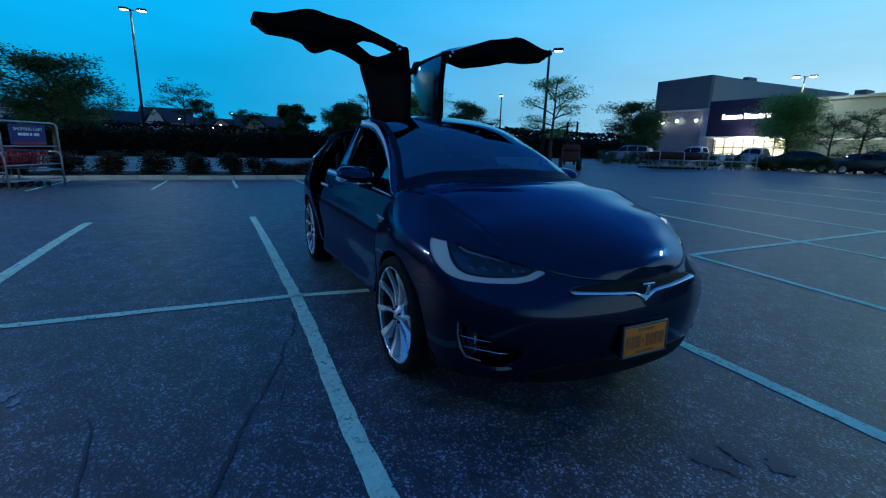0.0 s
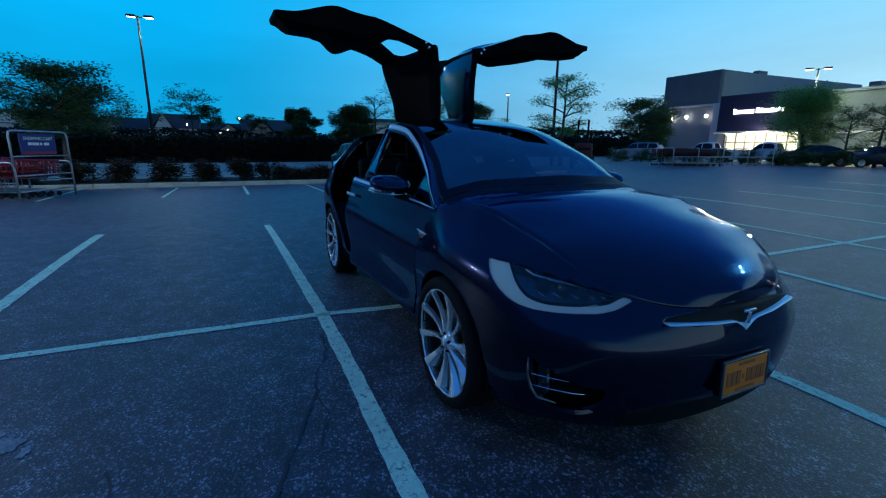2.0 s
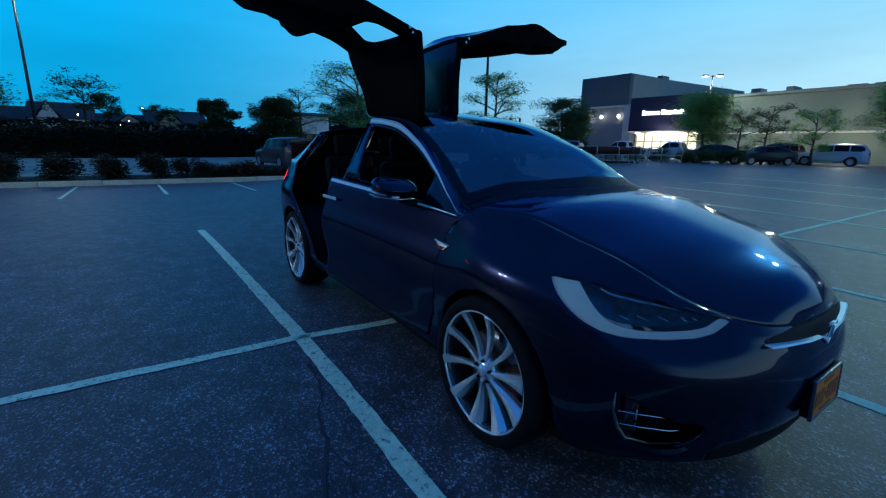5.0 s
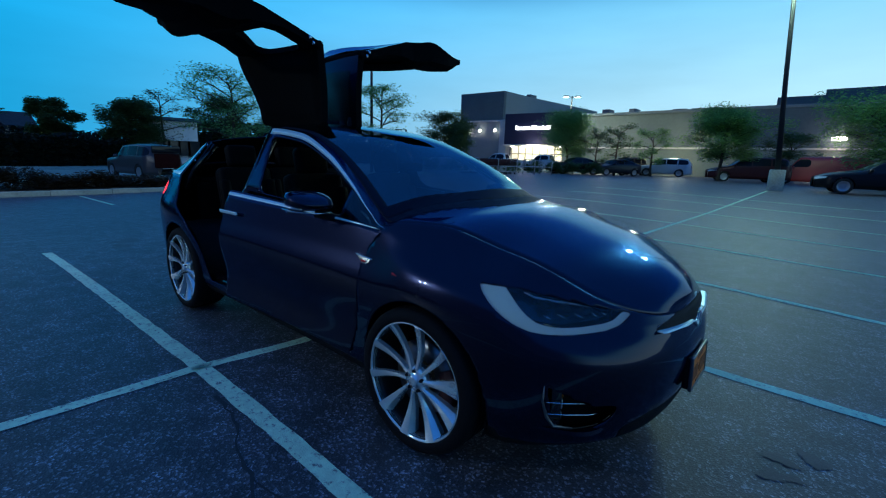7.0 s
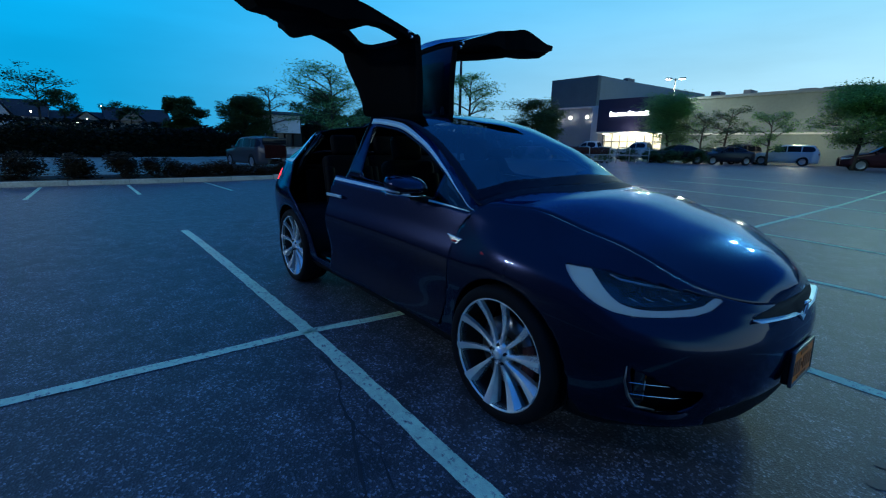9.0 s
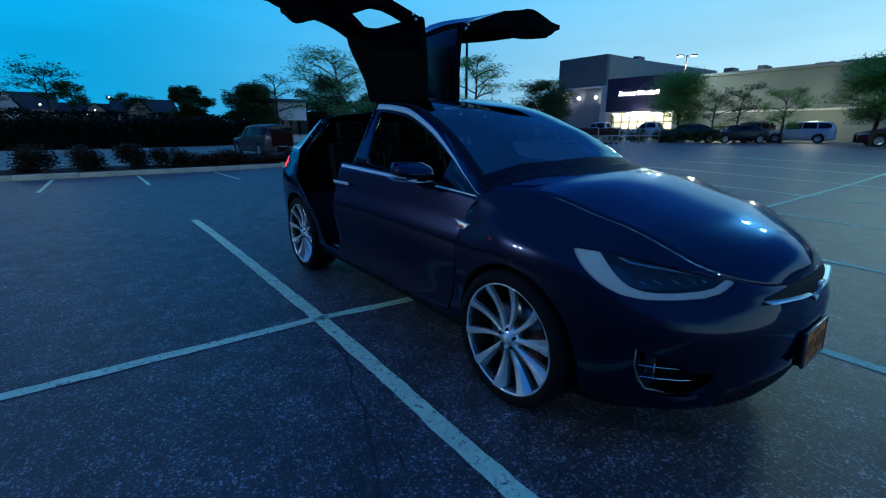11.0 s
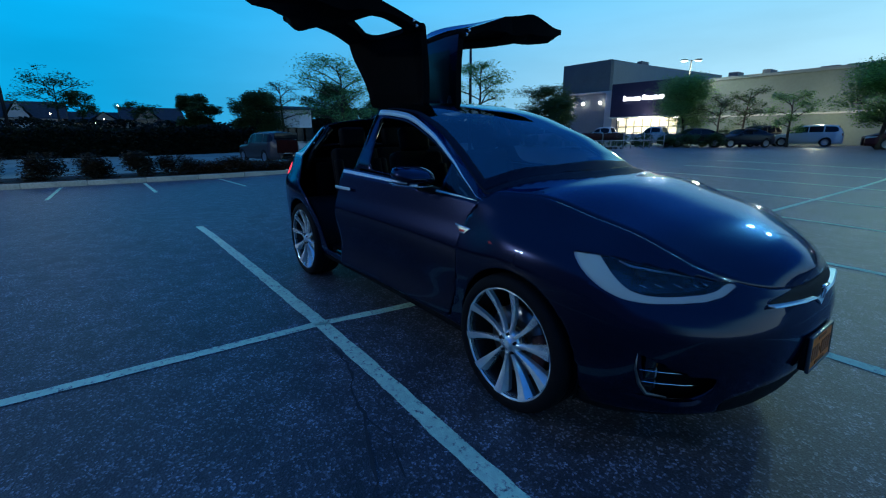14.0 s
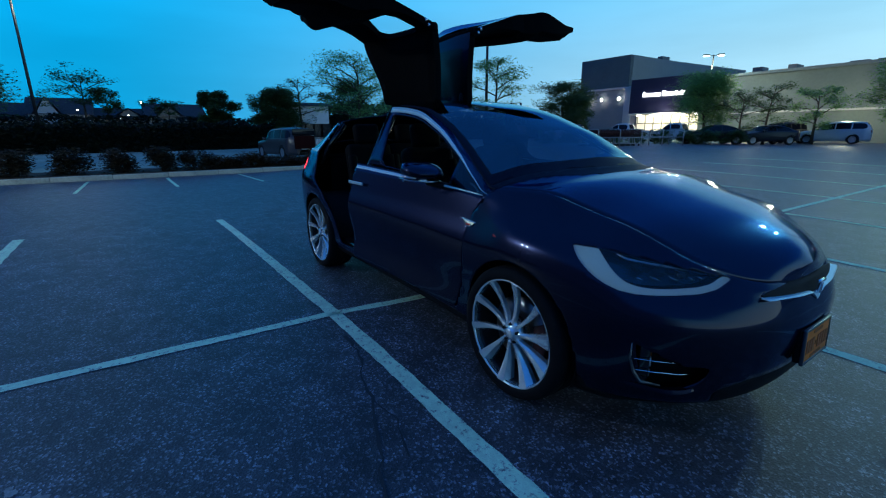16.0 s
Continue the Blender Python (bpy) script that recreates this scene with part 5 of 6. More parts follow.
tree(-24.4, 10.1, 6.2, 2.3, 11, M_LEAFLIT, leaves=16, size=0.14, limbs=16, flat=0.28, clump=0.6, label="honey locust with airy layered foliage")
tree(-19.6, -7.9, 4.7, 1.6, 12, M_LEAFDARK, leaves=34, size=0.13, limbs=17, flat=0.5, clump=0.62, base=0.42, label="broad dark tree behind the cart shelter")
# trees beyond the hedge
tree(-42.6, 4.5, 5.2, 1.3, 13, M_LEAFDARK, leaves=60, size=0.22, limbs=12, flat=0.8, base=0.4, label="round-headed dark tree beyond the hedge")
tree(-39.6, 9.0, 5.2, 1.7, 14, M_LEAFDARK, leaves=60, size=0.22, limbs=13, flat=0.8, base=0.35, label="round-headed dark tree beyond the hedge")
tree(-41.0, 11.8, 6.8, 1.9, 15, M_LEAFDARK, leaves=5, size=0.18, limbs=11, label="almost bare tree with thin twigs", clump=0.35, twigs=5)
tree(-56.0, -5.4, 7.6, 2.6, 18, M_LEAFDARK, leaves=7, size=0.26, limbs=9, flat=0.45, base=0.6, label="tall thin-stemmed tree behind the houses", clump=0.45)
tree(-56.0, -3.6, 6.4, 1.5, 19, M_LEAFDARK, leaves=14, size=0.24, limbs=8, flat=0.7, base=0.6, label="tall thin-stemmed tree behind the houses", clump=0.5)
tree(-43.5, -13.0, 5.0, 2.6, 20, M_LEAFDARK, leaves=44, size=0.24, limbs=12, flat=0.7)
tree(-58.0, 0.9, 5.6, 1.1, 21, M_LEAFDARK, leaves=6, size=0.24, limbs=6, base=0.7, label="small thin tree against the sky")
tree(-58.0, 2.2, 5.2, 1.3, 22, M_LEAFDARK, leaves=6, size=0.24, limbs=6, base=0.75, flat=0.25, label="small flat-topped tree against the sky")
tree(-48.5, 27.0, 6.8, 2.4, 23, M_LEAFDARK, leaves=40, size=0.26, limbs=12)
tree(-47.0, 19.0, 6.5, 2.6, 24, M_LEAFDARK, leaves=40, size=0.26, limbs=12)


# ---- lamps on poles ----
M_POLE = material("dark_bronze_pole", (0.022, 0.022, 0.026), 0.5, 0.3, vary=0.2, scale=5)
M_LAMP = material("sodium_lamp_glass", (0.9, 0.85, 0.75), 0.3, emit=(1.0, 0.92, 0.78), power=40.0)
M_LAMPOFF = material("dim_lamp_glass", (0.8, 0.8, 0.78), 0.3, emit=(1.0, 0.95, 0.85), power=4.0)


def lot_lamp(x, y, h, arms, watts, base=0.9, z=None, lean=0.0, color=(0.80, 1.0, 0.84)):
    root = new("lot_lamp")
    z0 = ground_z(x, y) if z is None else z
    root.location = (x, y, z0)
    tagged(root, "tall dark lamp post on a concrete foot, heads lit", "lamp post", "lamp posts of the lot")
    if base:
        part("concrete_foot", lathe_bm([(0.0, base), (0.27, base), (0.30, base - 0.03), (0.31, 0.05), (0.31, -0.1), (0.0, -0.1)], 28, "z"), M_CONCRETE, root)
    part("pole", tube_bm([(0, 0, base * 0.9 - 0.1), (lean * h * 0.5, 0, h * 0.5), (lean * h, 0, h)], [0.115, 0.095, 0.075], 12), M_POLE, root)
    for ax, ay, on in arms:
        d = Vector((ax, ay, 0))
        top = Vector((lean * h, 0, h))
        part("arm", tube_bm([top + Vector((0, 0, -0.10)), d * 0.5 + top + Vector((0, 0, -0.05))], 0.035, 8), M_POLE, root)
        hd = part("lamp_head", box_bm((0.62, 0.40, 0.16), (0, 0, 0), 0.03), M_POLE, root)
        hd.location = d * 0.8 + top
        hd.rotation_euler = (0, 0, math.atan2(ay, ax))
        part("lamp_glass", box_bm((0.52, 0.32, 0.05), (0, 0, -0.09), 0.015), M_LAMP if on else M_LAMPOFF, hd)
    if watts:
        for ax, ay, on in arms:
            if on:
                point_lamp("lot_light", (x + lean * h + ax * 0.8, y + ay * 0.8, z0 + h - 0.32), watts / 2, color, 0.16)
    return root


lot_lamp(1.17, 22.2, 9.6, ((0.9, 0.25, 1), (-0.9, -0.25, 1)), 1500, 0.92, lean=-0.062, color=(0.56, 1.0, 0.74))
lot_lamp(-40.6, -7.4, 11.15, ((0.15, 0.95, 1), (-0.1, -0.55, 0)), 700, 0.6)
lot_lamp(-9.5, -15.0, 7.4, ((0.9, 0.25, 1), (-0.9, -0.25, 1)), 1800, 0.92, color=(0.68, 0.90, 1.0))
lot_lamp(-22.0, 50.2, 8.9, ((0.7, 0.5, 1), (-0.7, -0.5, 1)), 800, 0.6)
lot_lamp(-46.4, 30.9, 7.6, ((0.6, -0.5, 1),), 0, 0.0)
lot_lamp(-20.9, 17.8, 7.4, ((0.5, 0.5, 0),), 0, 0.0)

# ---- store ----
M_STUCCO = material("tan_wall", (0.205, 0.235, 0.215), 0.85, vary=0.08, scale=0.5, bump=0.003, bump_scale=30)
M_STUCCODARK = material("grey_brown_wall", (0.118, 0.148, 0.158), 0.85, vary=0.10, scale=0.5, bump=0.003, bump_scale=30)
M_GREYPANEL = material("grey_panel", (0.22, 0.255, 0.265), 0.7, vary=0.06, scale=0.5)
M_NAVY = material("navy_panel", (0.010, 0.012, 0.045), 0.55, vary=0.1, scale=1.0)
M_WHITETRIM = material("pale_trim", (0.60, 0.58, 0.54), 0.7, vary=0.06, scale=2)
M_SHOP = material("lit_shop_interior", (0.8, 0.75, 0.6), 0.6, emit=(1.0, 0.88, 0.64), power=0.8)
M_SIGNLIT = material("lit_sign_face", (0.9, 0.9, 0.9), 0.4, emit=(0.95, 0.98, 1.0), power=4.5)
M_WALLLAMP = material("wall_lamp_glass", (0.9, 0.9, 0.85), 0.3, emit=(1.0, 0.93, 0.80), power=14.0)
M_ROOFUNIT = material("roof_unit", (0.16, 0.17, 0.18), 0.6, 0.3, vary=0.2, scale=2)


def wall_box(name, a, b, depth, z0, z1, mat, parent, label=""):
    """A block whose front stands on the line a to b, going back by depth."""
    A, B = Vector((*a, 0)), Vector((*b, 0))
    d = (B - A).normalized()
    back = Vector((-d.y, d.x, 0)) * depth
    c = (A + B + back) / 2 + Vector((0, 0, (z0 + z1) / 2))
    bm = box_bm(((B - A).length, abs(depth), z1 - z0), c, 0.03, Euler((0, 0, math.atan2(d.y, d.x))).to_matrix(), 1)
    return part(name, bm, mat, parent, label, False)


store = new("store")
store.location = (-30, 55, 0)
tagged(store, "big-box store with grey tower, navy sign panel and lit entrance", "store")
SZ = 0.3


def on_store(ob):
    ob.matrix_parent_inverse = Matrix.Translation((30, -55, 0))
    return ob


on_store(wall_box("long_wall", (-24.2, 53.4), (46.0, 50.0), 26, SZ - 0.3, 7.15, M_STUCCO, store, "long tan stucco wall"))
on_store(wall_box("parapet", (-24.4, 53.2), (46.0, 49.8), 0.5, 7.15, 7.45, M_GREYPANEL, store))
on_store(wall_box("wall_band", (-24.3, 53.28), (46.0, 49.9), 0.10, 3.25, 3.45, M_WHITETRIM, store, "pale band along the wall"))
# thin darker sheet paints the upper wall as dim, above the lit lower part
on_store(wall_box("wall_shade_panel", (-3.5, 52.25), (46.0, 49.85), 0.06, 3.45, 7.14, M_STUCCODARK, store, "thin darker sheet for the dim upper wall"))
tower = on_store(wall_box("tower_front", (-45.2, 57.8), (-36.7, 57.7), 12, 4.3, 11.9, M_STUCCODARK, store, "grey-brown tower wall"))
on_store(wall_box("tower_lower", (-45.0, 57.75), (-36.9, 57.65), 12, SZ - 0.3, 7.4, M_GREYPANEL, store))
on_store(wall_box("tower_trim", (-45.1, 57.6), (-36.0, 57.5), 0.3, 7.35, 7.6, M_WHITETRIM, store))
on_store(wall_box("tower_side", (-36.6, 58.2), (-34.6, 89.0), 1.2, 4.0, 11.75, M_GREYPANEL, store, "pale grey tower side wall"))
on_store(wall_box("tower_column", (-36.9, 57.2), (-35.6, 57.2), 1.2, SZ - 0.3, 7.5, M_WHITETRIM, store))
on_store(wall_box("upper_roof", (-36.0, 62), (-20.0, 64), 22, 6.0, 8.1, M_GREYPANEL, store))
on_store(wall_box("sign_panel", (-33.6, 53.6), (-24.0, 53.9), 2.4, 3.7, 7.95, M_NAVY, store, "navy sign panel over the entrance"))
on_store(wall_box("sign_soffit", (-33.8, 53.45), (-23.8, 53.75), 2.7, 3.52, 3.72, M_WHITETRIM, store))
on_store(wall_box("shop_front", (-33.6, 55.6), (-24.0, 55.9), 0.3, SZ - 0.3, 3.6, M_SHOP, store, "brightly lit shop front"))
for i in range(9):
    x = -33.4 + 1.15 * i
    on_store(part("mullion", box_bm((0.10, 0.14, 3.4), (x, 55.52 + 0.031 * i, 1.85), 0.01), M_GREYPANEL, store, smooth=False))
on_store(part("door_rail", box_bm((9.4, 0.12, 0.14), (-28.8, 55.6, 2.45), 0.01, Euler((0, 0, 0.03)).to_matrix()), M_GREYPANEL, store, smooth=False))
# the lit sign: strokes of unreadable lettering
rnd = random.Random(8)
x = -31.7
for i in range(17):
    w = rnd.choice((0.16, 0.22, 0.26, 0.30))
    hgt = 0.58 if i in (0, 8) else rnd.choice((0.40, 0.40, 0.50))
    on_store(part("sign_stroke", box_bm((w, 0.10, hgt), (x + w / 2, 53.45 + 0.03 * (x + 33.6), 5.72 + hgt / 2), 0.02), M_SIGNLIT, store, smooth=False))
    x += w + (0.26 if i == 7 else 0.075)
for i in range(5):
    on_store(part("soffit_lamp", lathe_bm([(0.0, 0.0), (0.30, 0.01), (0.34, 0.10), (0.0, 0.14)], 16, "z"), M_WALLLAMP, store)).location = (-32.6 + 1.9 * i, 54.5, 3.38)
for x, y, z in ((-43.6, 57.1, 6.3), (-42.9, 57.1, 5.9), (-40.6, 57.1, 6.0), (-37.6, 57.0, 6.0)):
    wl_ = part("wall_lamp", lathe_bm([(0.0, -0.10), (0.18, -0.08), (0.22, 0.0), (0.18, 0.10), (0.0, 0.12)], 16, "y"), M_WALLLAMP, store)
    on_store(wl_).location = (x, y, z)
on_store(part("wall_lamp", box_bm((1.1, 0.35, 0.35), (0, 0, 0), 0.08), M_WALLLAMP, store)).location = (3.2, 51.4, 4.25)
for x, y, z, sx, sz in ((-36.7, 66, 12.0, 0.8, 0.5), (-25.0, 70, 9.4, 1.2, 0.7), (-12.0, 60, 7.9, 1.6, 0.7), (-15.5, 60, 7.8, 2.2, 0.5), (-9.4, 60, 7.8, 2.6, 0.9), (-17.0, 58, 7.7, 0.8, 1.2)):
    base_ = 11.74 if x < -36 else 8.08 if x < -20 else 7.12
    on_store(part("roof_unit", box_bm((sx, 2.0, z + sz / 2 - base_), (x, y, (z + sz / 2 + base_) / 2), 0.06), M_ROOFUNIT, store, smooth=False))
point_lamp("entrance_light", (-28.6, 53.2, 3.1), 600, (1.0, 0.88, 0.66), 0.6)
# the next two have no fixture, added to brighten the lower long wall
point_lamp("wall_wash", (-17.0, 49.2, 3.2), 360, (0.96, 1.0, 0.64), 0.4)
point_lamp("wall_wash", (-9.5, 49.0, 3.2), 300, (0.96, 1.0, 0.64), 0.4)
point_lamp("wall_wash", (3.2, 50.8, 3.9), 60, (1.0, 0.86, 0.65), 0.3)

# a taller dark block behind the long wall
block = new("rear_block")
block.location = (5, 74, 0)
tagged(block, "taller dark flat-roofed building behind the store", "building")
for nm, a, b, dp, z1 in (("block_wall", (-10.5, 72.5), (-3.6, 72.3), 14, 9.2), ("block_wall", (-3.6, 72.1), (34.0, 70.0), 18, 10.6), ("block_top", (1.2, 72.3), (6.8, 72.0), 10, 11.3), ("block_top", (12.0, 72.0), (16.5, 71.8), 10, 11.1)):
    o = wall_box(nm, a, b, dp, 0, z1, M_STUCCODARK, block)
    o.matrix_parent_inverse = Matrix.Translation((-5, -74, 0))

# ---- houses beyond the hedge ----
M_SIDING = material("pale_siding", (0.50, 0.50, 0.48), 0.8, vary=0.1, scale=3)
M_SIDINGTAN = material("tan_siding", (0.28, 0.24, 0.19), 0.8, vary=0.1, scale=3)
M_ROOF = material("roof_shingles", (0.055, 0.048, 0.050), 0.9, vary=0.3, scale=3, bump=0.02, bump_scale=12)
M_WINLIT = material("lit_window", (0.8, 0.7, 0.5), 0.4, emit=(1.0, 0.72, 0.38), power=2.2)
M_WINDARK = material("dark_window", (0.02, 0.025, 0.03), 0.1)


def house(x, y, w, d, eave, ridge, wall, seed, gable=True, label="pale two-storey house with a dark shingle roof"):
    rnd = random.Random(seed)
    root = new("house")
    root.location = (x, y, 0)
    tagged(root, label, "house", "houses beyond the hedge")
    part("wall", box_bm((d, w, eave), (0, 0, eave / 2), 0.02), wall, root, smooth=False)
    o = 0.4
    vs = [(-d / 2 - o, -w / 2 - o, eave), (d / 2 + o, -w / 2 - o, eave), (d / 2 + o, w / 2 + o, eave), (-d / 2 - o, w / 2 + o, eave), (0, -w / 2 - o, ridge), (0, w / 2 + o, ridge)]
    mesh_ob("roof", vs, [(0, 1, 4), (1, 2, 5, 4), (2, 3, 5), (3, 0, 4, 5), (3, 2, 1, 0)], M_ROOF, root, False)
    if gable:
        gy = rnd.uniform(-0.25, 0.25) * w
        gw = w * 0.20
        vs = [(d / 2 + 0.25, gy - gw, eave - 0.1), (d / 2 + 0.25, gy + gw, eave - 0.1), (d / 2 + 0.25, gy, ridge - 0.2), (0, gy - gw, eave - 0.1), (0, gy + gw, eave - 0.1), (0, gy, ridge - 0.2)]
        mesh_ob("gable", vs, [(0, 1, 2), (1, 4, 5, 2), (0, 2, 5, 3), (3, 4, 1, 0), (3, 5, 4)], wall, root, False)
        r_ = mesh_ob("gable_roof", [(p[0] + (0.2 if i < 3 else 0), p[1] + (0.3 if i % 3 == 1 else -0.3 if i % 3 == 0 else 0), p[2] + 0.10) for i, p in enumerate(vs)], [(1, 4, 5, 2), (0, 2, 5, 3)], M_ROOF, root, False)
    for i in range(4):
        for z in (1.6, 4.1):
            if z + 0.8 < eave:
                wd = part("window", box_bm((0.10, 1.0, 1.3), (d / 2 + 0.03, (-0.38 + 0.25 * i) * w, z), 0.01), M_WINLIT if rnd.random() < 0.25 else M_WINDARK, root, smooth=False)
                part("window_frame", box_bm((0.06, 1.25, 0.12), (d / 2 + 0.05, (-0.38 + 0.25 * i) * w, z - 0.72), 0.01), M_WHITETRIM, wd, smooth=False)
    return root


house(-72, -8.4, 5.6, 8, 3.6, 5.7, M_SIDING, 1)
house(-76, -15.5, 7.0, 8, 3.5, 5.2, M_SIDINGTAN, 7)
house(-74, -3.4, 8.0, 8, 3.3, 4.7, M_SIDINGTAN, 2)
house(-73, 3.8, 6.5, 8, 3.6, 5.4, M_SIDINGTAN, 3, label="tan two-storey house with a dark shingle roof")
house(-73, -24.0, 10.0, 8, 3.8, 5.6, M_SIDING, 4)
house(-42.6, 12.9, 3.2, 3, 3.9, 4.3, material("white_siding", (0.66, 0.68, 0.70), 0.8, vary=0.06, scale=3), 6, False, "small pale building behind the trees")
M_PORCH = material("porch_lamp_glass", (0.9, 0.8, 0.6), 0.3, emit=(1.0, 0.80, 0.50), power=18.0)
for n, (y, z, r, cold) in enumerate(((-21.9, 3.8, 0.14, 0), (-7.3, 3.1, 0.10, 0), (-6.4, 3.9, 0.09, 1), (-2.6, 3.0, 0.09, 0), (-1.7, 3.4, 0.08, 0), (-0.2, 4.9, 0.11, 1), (8.6, 3.4, 0.08, 0), (-14.5, 3.0, 0.09, 0), (14.0, 3.6, 0.08, 0))):
    root = new("yard_lamp")
    root.location = (-64.0, y, 0)
    tagged(root, "small lit yard lamp on a thin post", "lamp", "yard lamps among the houses")
    part("post", tube_bm([(0, 0, -0.2), (0, 0, z)], 0.04, 6), M_POLE, root)
    part("globe", lathe_bm([(0.0, -r), (r * 0.7, -r * 0.7), (r, 0), (r * 0.7, r * 0.7), (0, r)], 12, "z"), M_PORCH, root).location = (0, 0, z + r)

# ---- parked vehicles, from one small loft cut into panels ----
M_CARGLASS = material("parked_car_glass", (0.008, 0.010, 0.014), 0.08, spec=0.35)
M_CARTYRE = material("parked_car_tyre", (0.014, 0.014, 0.015), 0.8)
M_CARRIM = material("parked_car_rim", (0.42, 0.43, 0.45), 0.35, 0.8)
M_HEADLENS = material("parked_head_lens", (0.6, 0.62, 0.65), 0.15, coat=0.6)
M_REDLENS = material("parked_tail_lens", (0.30, 0.012, 0.012), 0.2, coat=0.5)
SHAPES = {
    # length, half width, belt, roof rail (inset, z), centre z, wheels x, windows (from, to), pillars, arch radius
    "sedan": dict(L=4.8, W=0.91, belt=[(2.4, 0.66), (1.9, 0.80), (0.9, 0.93), (-1.2, 0.99), (-2.0, 1.02), (-2.4, 0.94)], inset=[(2.4, 0.10), (1.2, 0.16), (0.9, 0.12), (0.1, 0.24), (-1.0, 0.25), (-1.7, 0.15), (-2.4, 0.10)], rail=[(2.4, 0.68), (1.9, 0.83), (0.95, 0.97), (0.15, 1.36), (-0.6, 1.39), (-1.1, 1.32), (-1.75, 1.07), (-2.4, 0.97)], top=[(2.4, 0.70), (1.9, 0.88), (1.05, 1.02), (0.1, 1.43), (-0.6, 1.455), (-1.1, 1.39), (-1.85, 1.10), (-2.4, 1.0)], wx=(1.45, -1.38), win=(0.80, -1.45), pil=(-0.32,), R=0.335),
    "suv": dict(L=4.9, W=0.96, belt=[(2.45, 0.80), (1.9, 0.96), (0.9, 1.06), (-2.0, 1.12), (-2.45, 1.05)], inset=[(2.45, 0.08), (1.2, 0.12), (0.85, 0.09), (0.1, 0.20), (-2.0, 0.20), (-2.45, 0.12)], rail=[(2.45, 0.83), (1.9, 0.99), (0.95, 1.10), (0.25, 1.66), (-0.6, 1.73), (-2.0, 1.68), (-2.36, 1.30), (-2.45, 1.10)], top=[(2.45, 0.86), (1.9, 1.05), (1.05, 1.15), (0.25, 1.73), (-0.6, 1.80), (-2.05, 1.74), (-2.38, 1.35), (-2.45, 1.12)], wx=(1.48, -1.42), win=(0.80, -2.15), pil=(-0.25, -1.25), R=0.375),
    "minivan": dict(L=5.1, W=0.99, belt=[(2.55, 0.76), (1.9, 0.95), (1.2, 1.06), (-2.0, 1.12), (-2.55, 1.05)], inset=[(2.55, 0.10), (1.5, 0.12), (1.2, 0.09), (0.3, 0.20), (-2.0, 0.20), (-2.55, 0.12)], rail=[(2.55, 0.79), (1.9, 0.98), (1.3, 1.10), (0.35, 1.62), (-0.6, 1.70), (-2.1, 1.64), (-2.45, 1.30), (-2.55, 1.10)], top=[(2.55, 0.82), (1.9, 1.03), (1.4, 1.13), (0.3, 1.70), (-0.6, 1.77), (-2.15, 1.70), (-2.48, 1.35), (-2.55, 1.12)], wx=(1.6, -1.45), win=(1.10, -2.2), pil=(-0.05, -1.2), R=0.36),
    "cargo_van": dict(L=5.7, W=1.0, belt=[(2.85, 0.85), (2.2, 1.05), (1.6, 1.18), (-2.85, 1.18)], inset=[(2.85, 0.06), (2.0, 0.08), (1.0, 0.14), (-2.85, 0.12)], rail=[(2.85, 0.88), (2.2, 1.08), (1.7, 1.22), (1.05, 1.92), (-2.6, 1.98), (-2.85, 1.85)], top=[(2.85, 0.92), (2.25, 1.12), (1.8, 1.25), (1.05, 2.02), (-2.6, 2.08), (-2.85, 1.9)], wx=(1.85, -1.75), win=(1.55, 0.45), pil=(), R=0.36),
    "pickup": dict(L=5.7, W=0.99, belt=[(2.85, 0.88), (2.2, 1.03), (1.2, 1.12), (-2.85, 1.12)], inset=[(2.85, 0.08), (1.6, 0.10), (1.25, 0.08), (0.5, 0.20), (-0.7, 0.20), (-0.95, 0.07), (-2.85, 0.07)], rail=[(2.85, 0.91), (2.2, 1.06), (1.3, 1.15), (0.55, 1.76), (-0.1, 1.82), (-0.65, 1.78), (-0.95, 1.16), (-2.85, 1.15)], top=[(2.85, 0.94), (2.2, 1.12), (1.4, 1.19), (0.55, 1.83), (-0.1, 1.88), (-0.65, 1.84), (-0.95, 1.16), (-2.85, 1.15)], wx=(1.85, -1.75), win=(1.15, -0.62), pil=(0.30,), R=0.40),
}


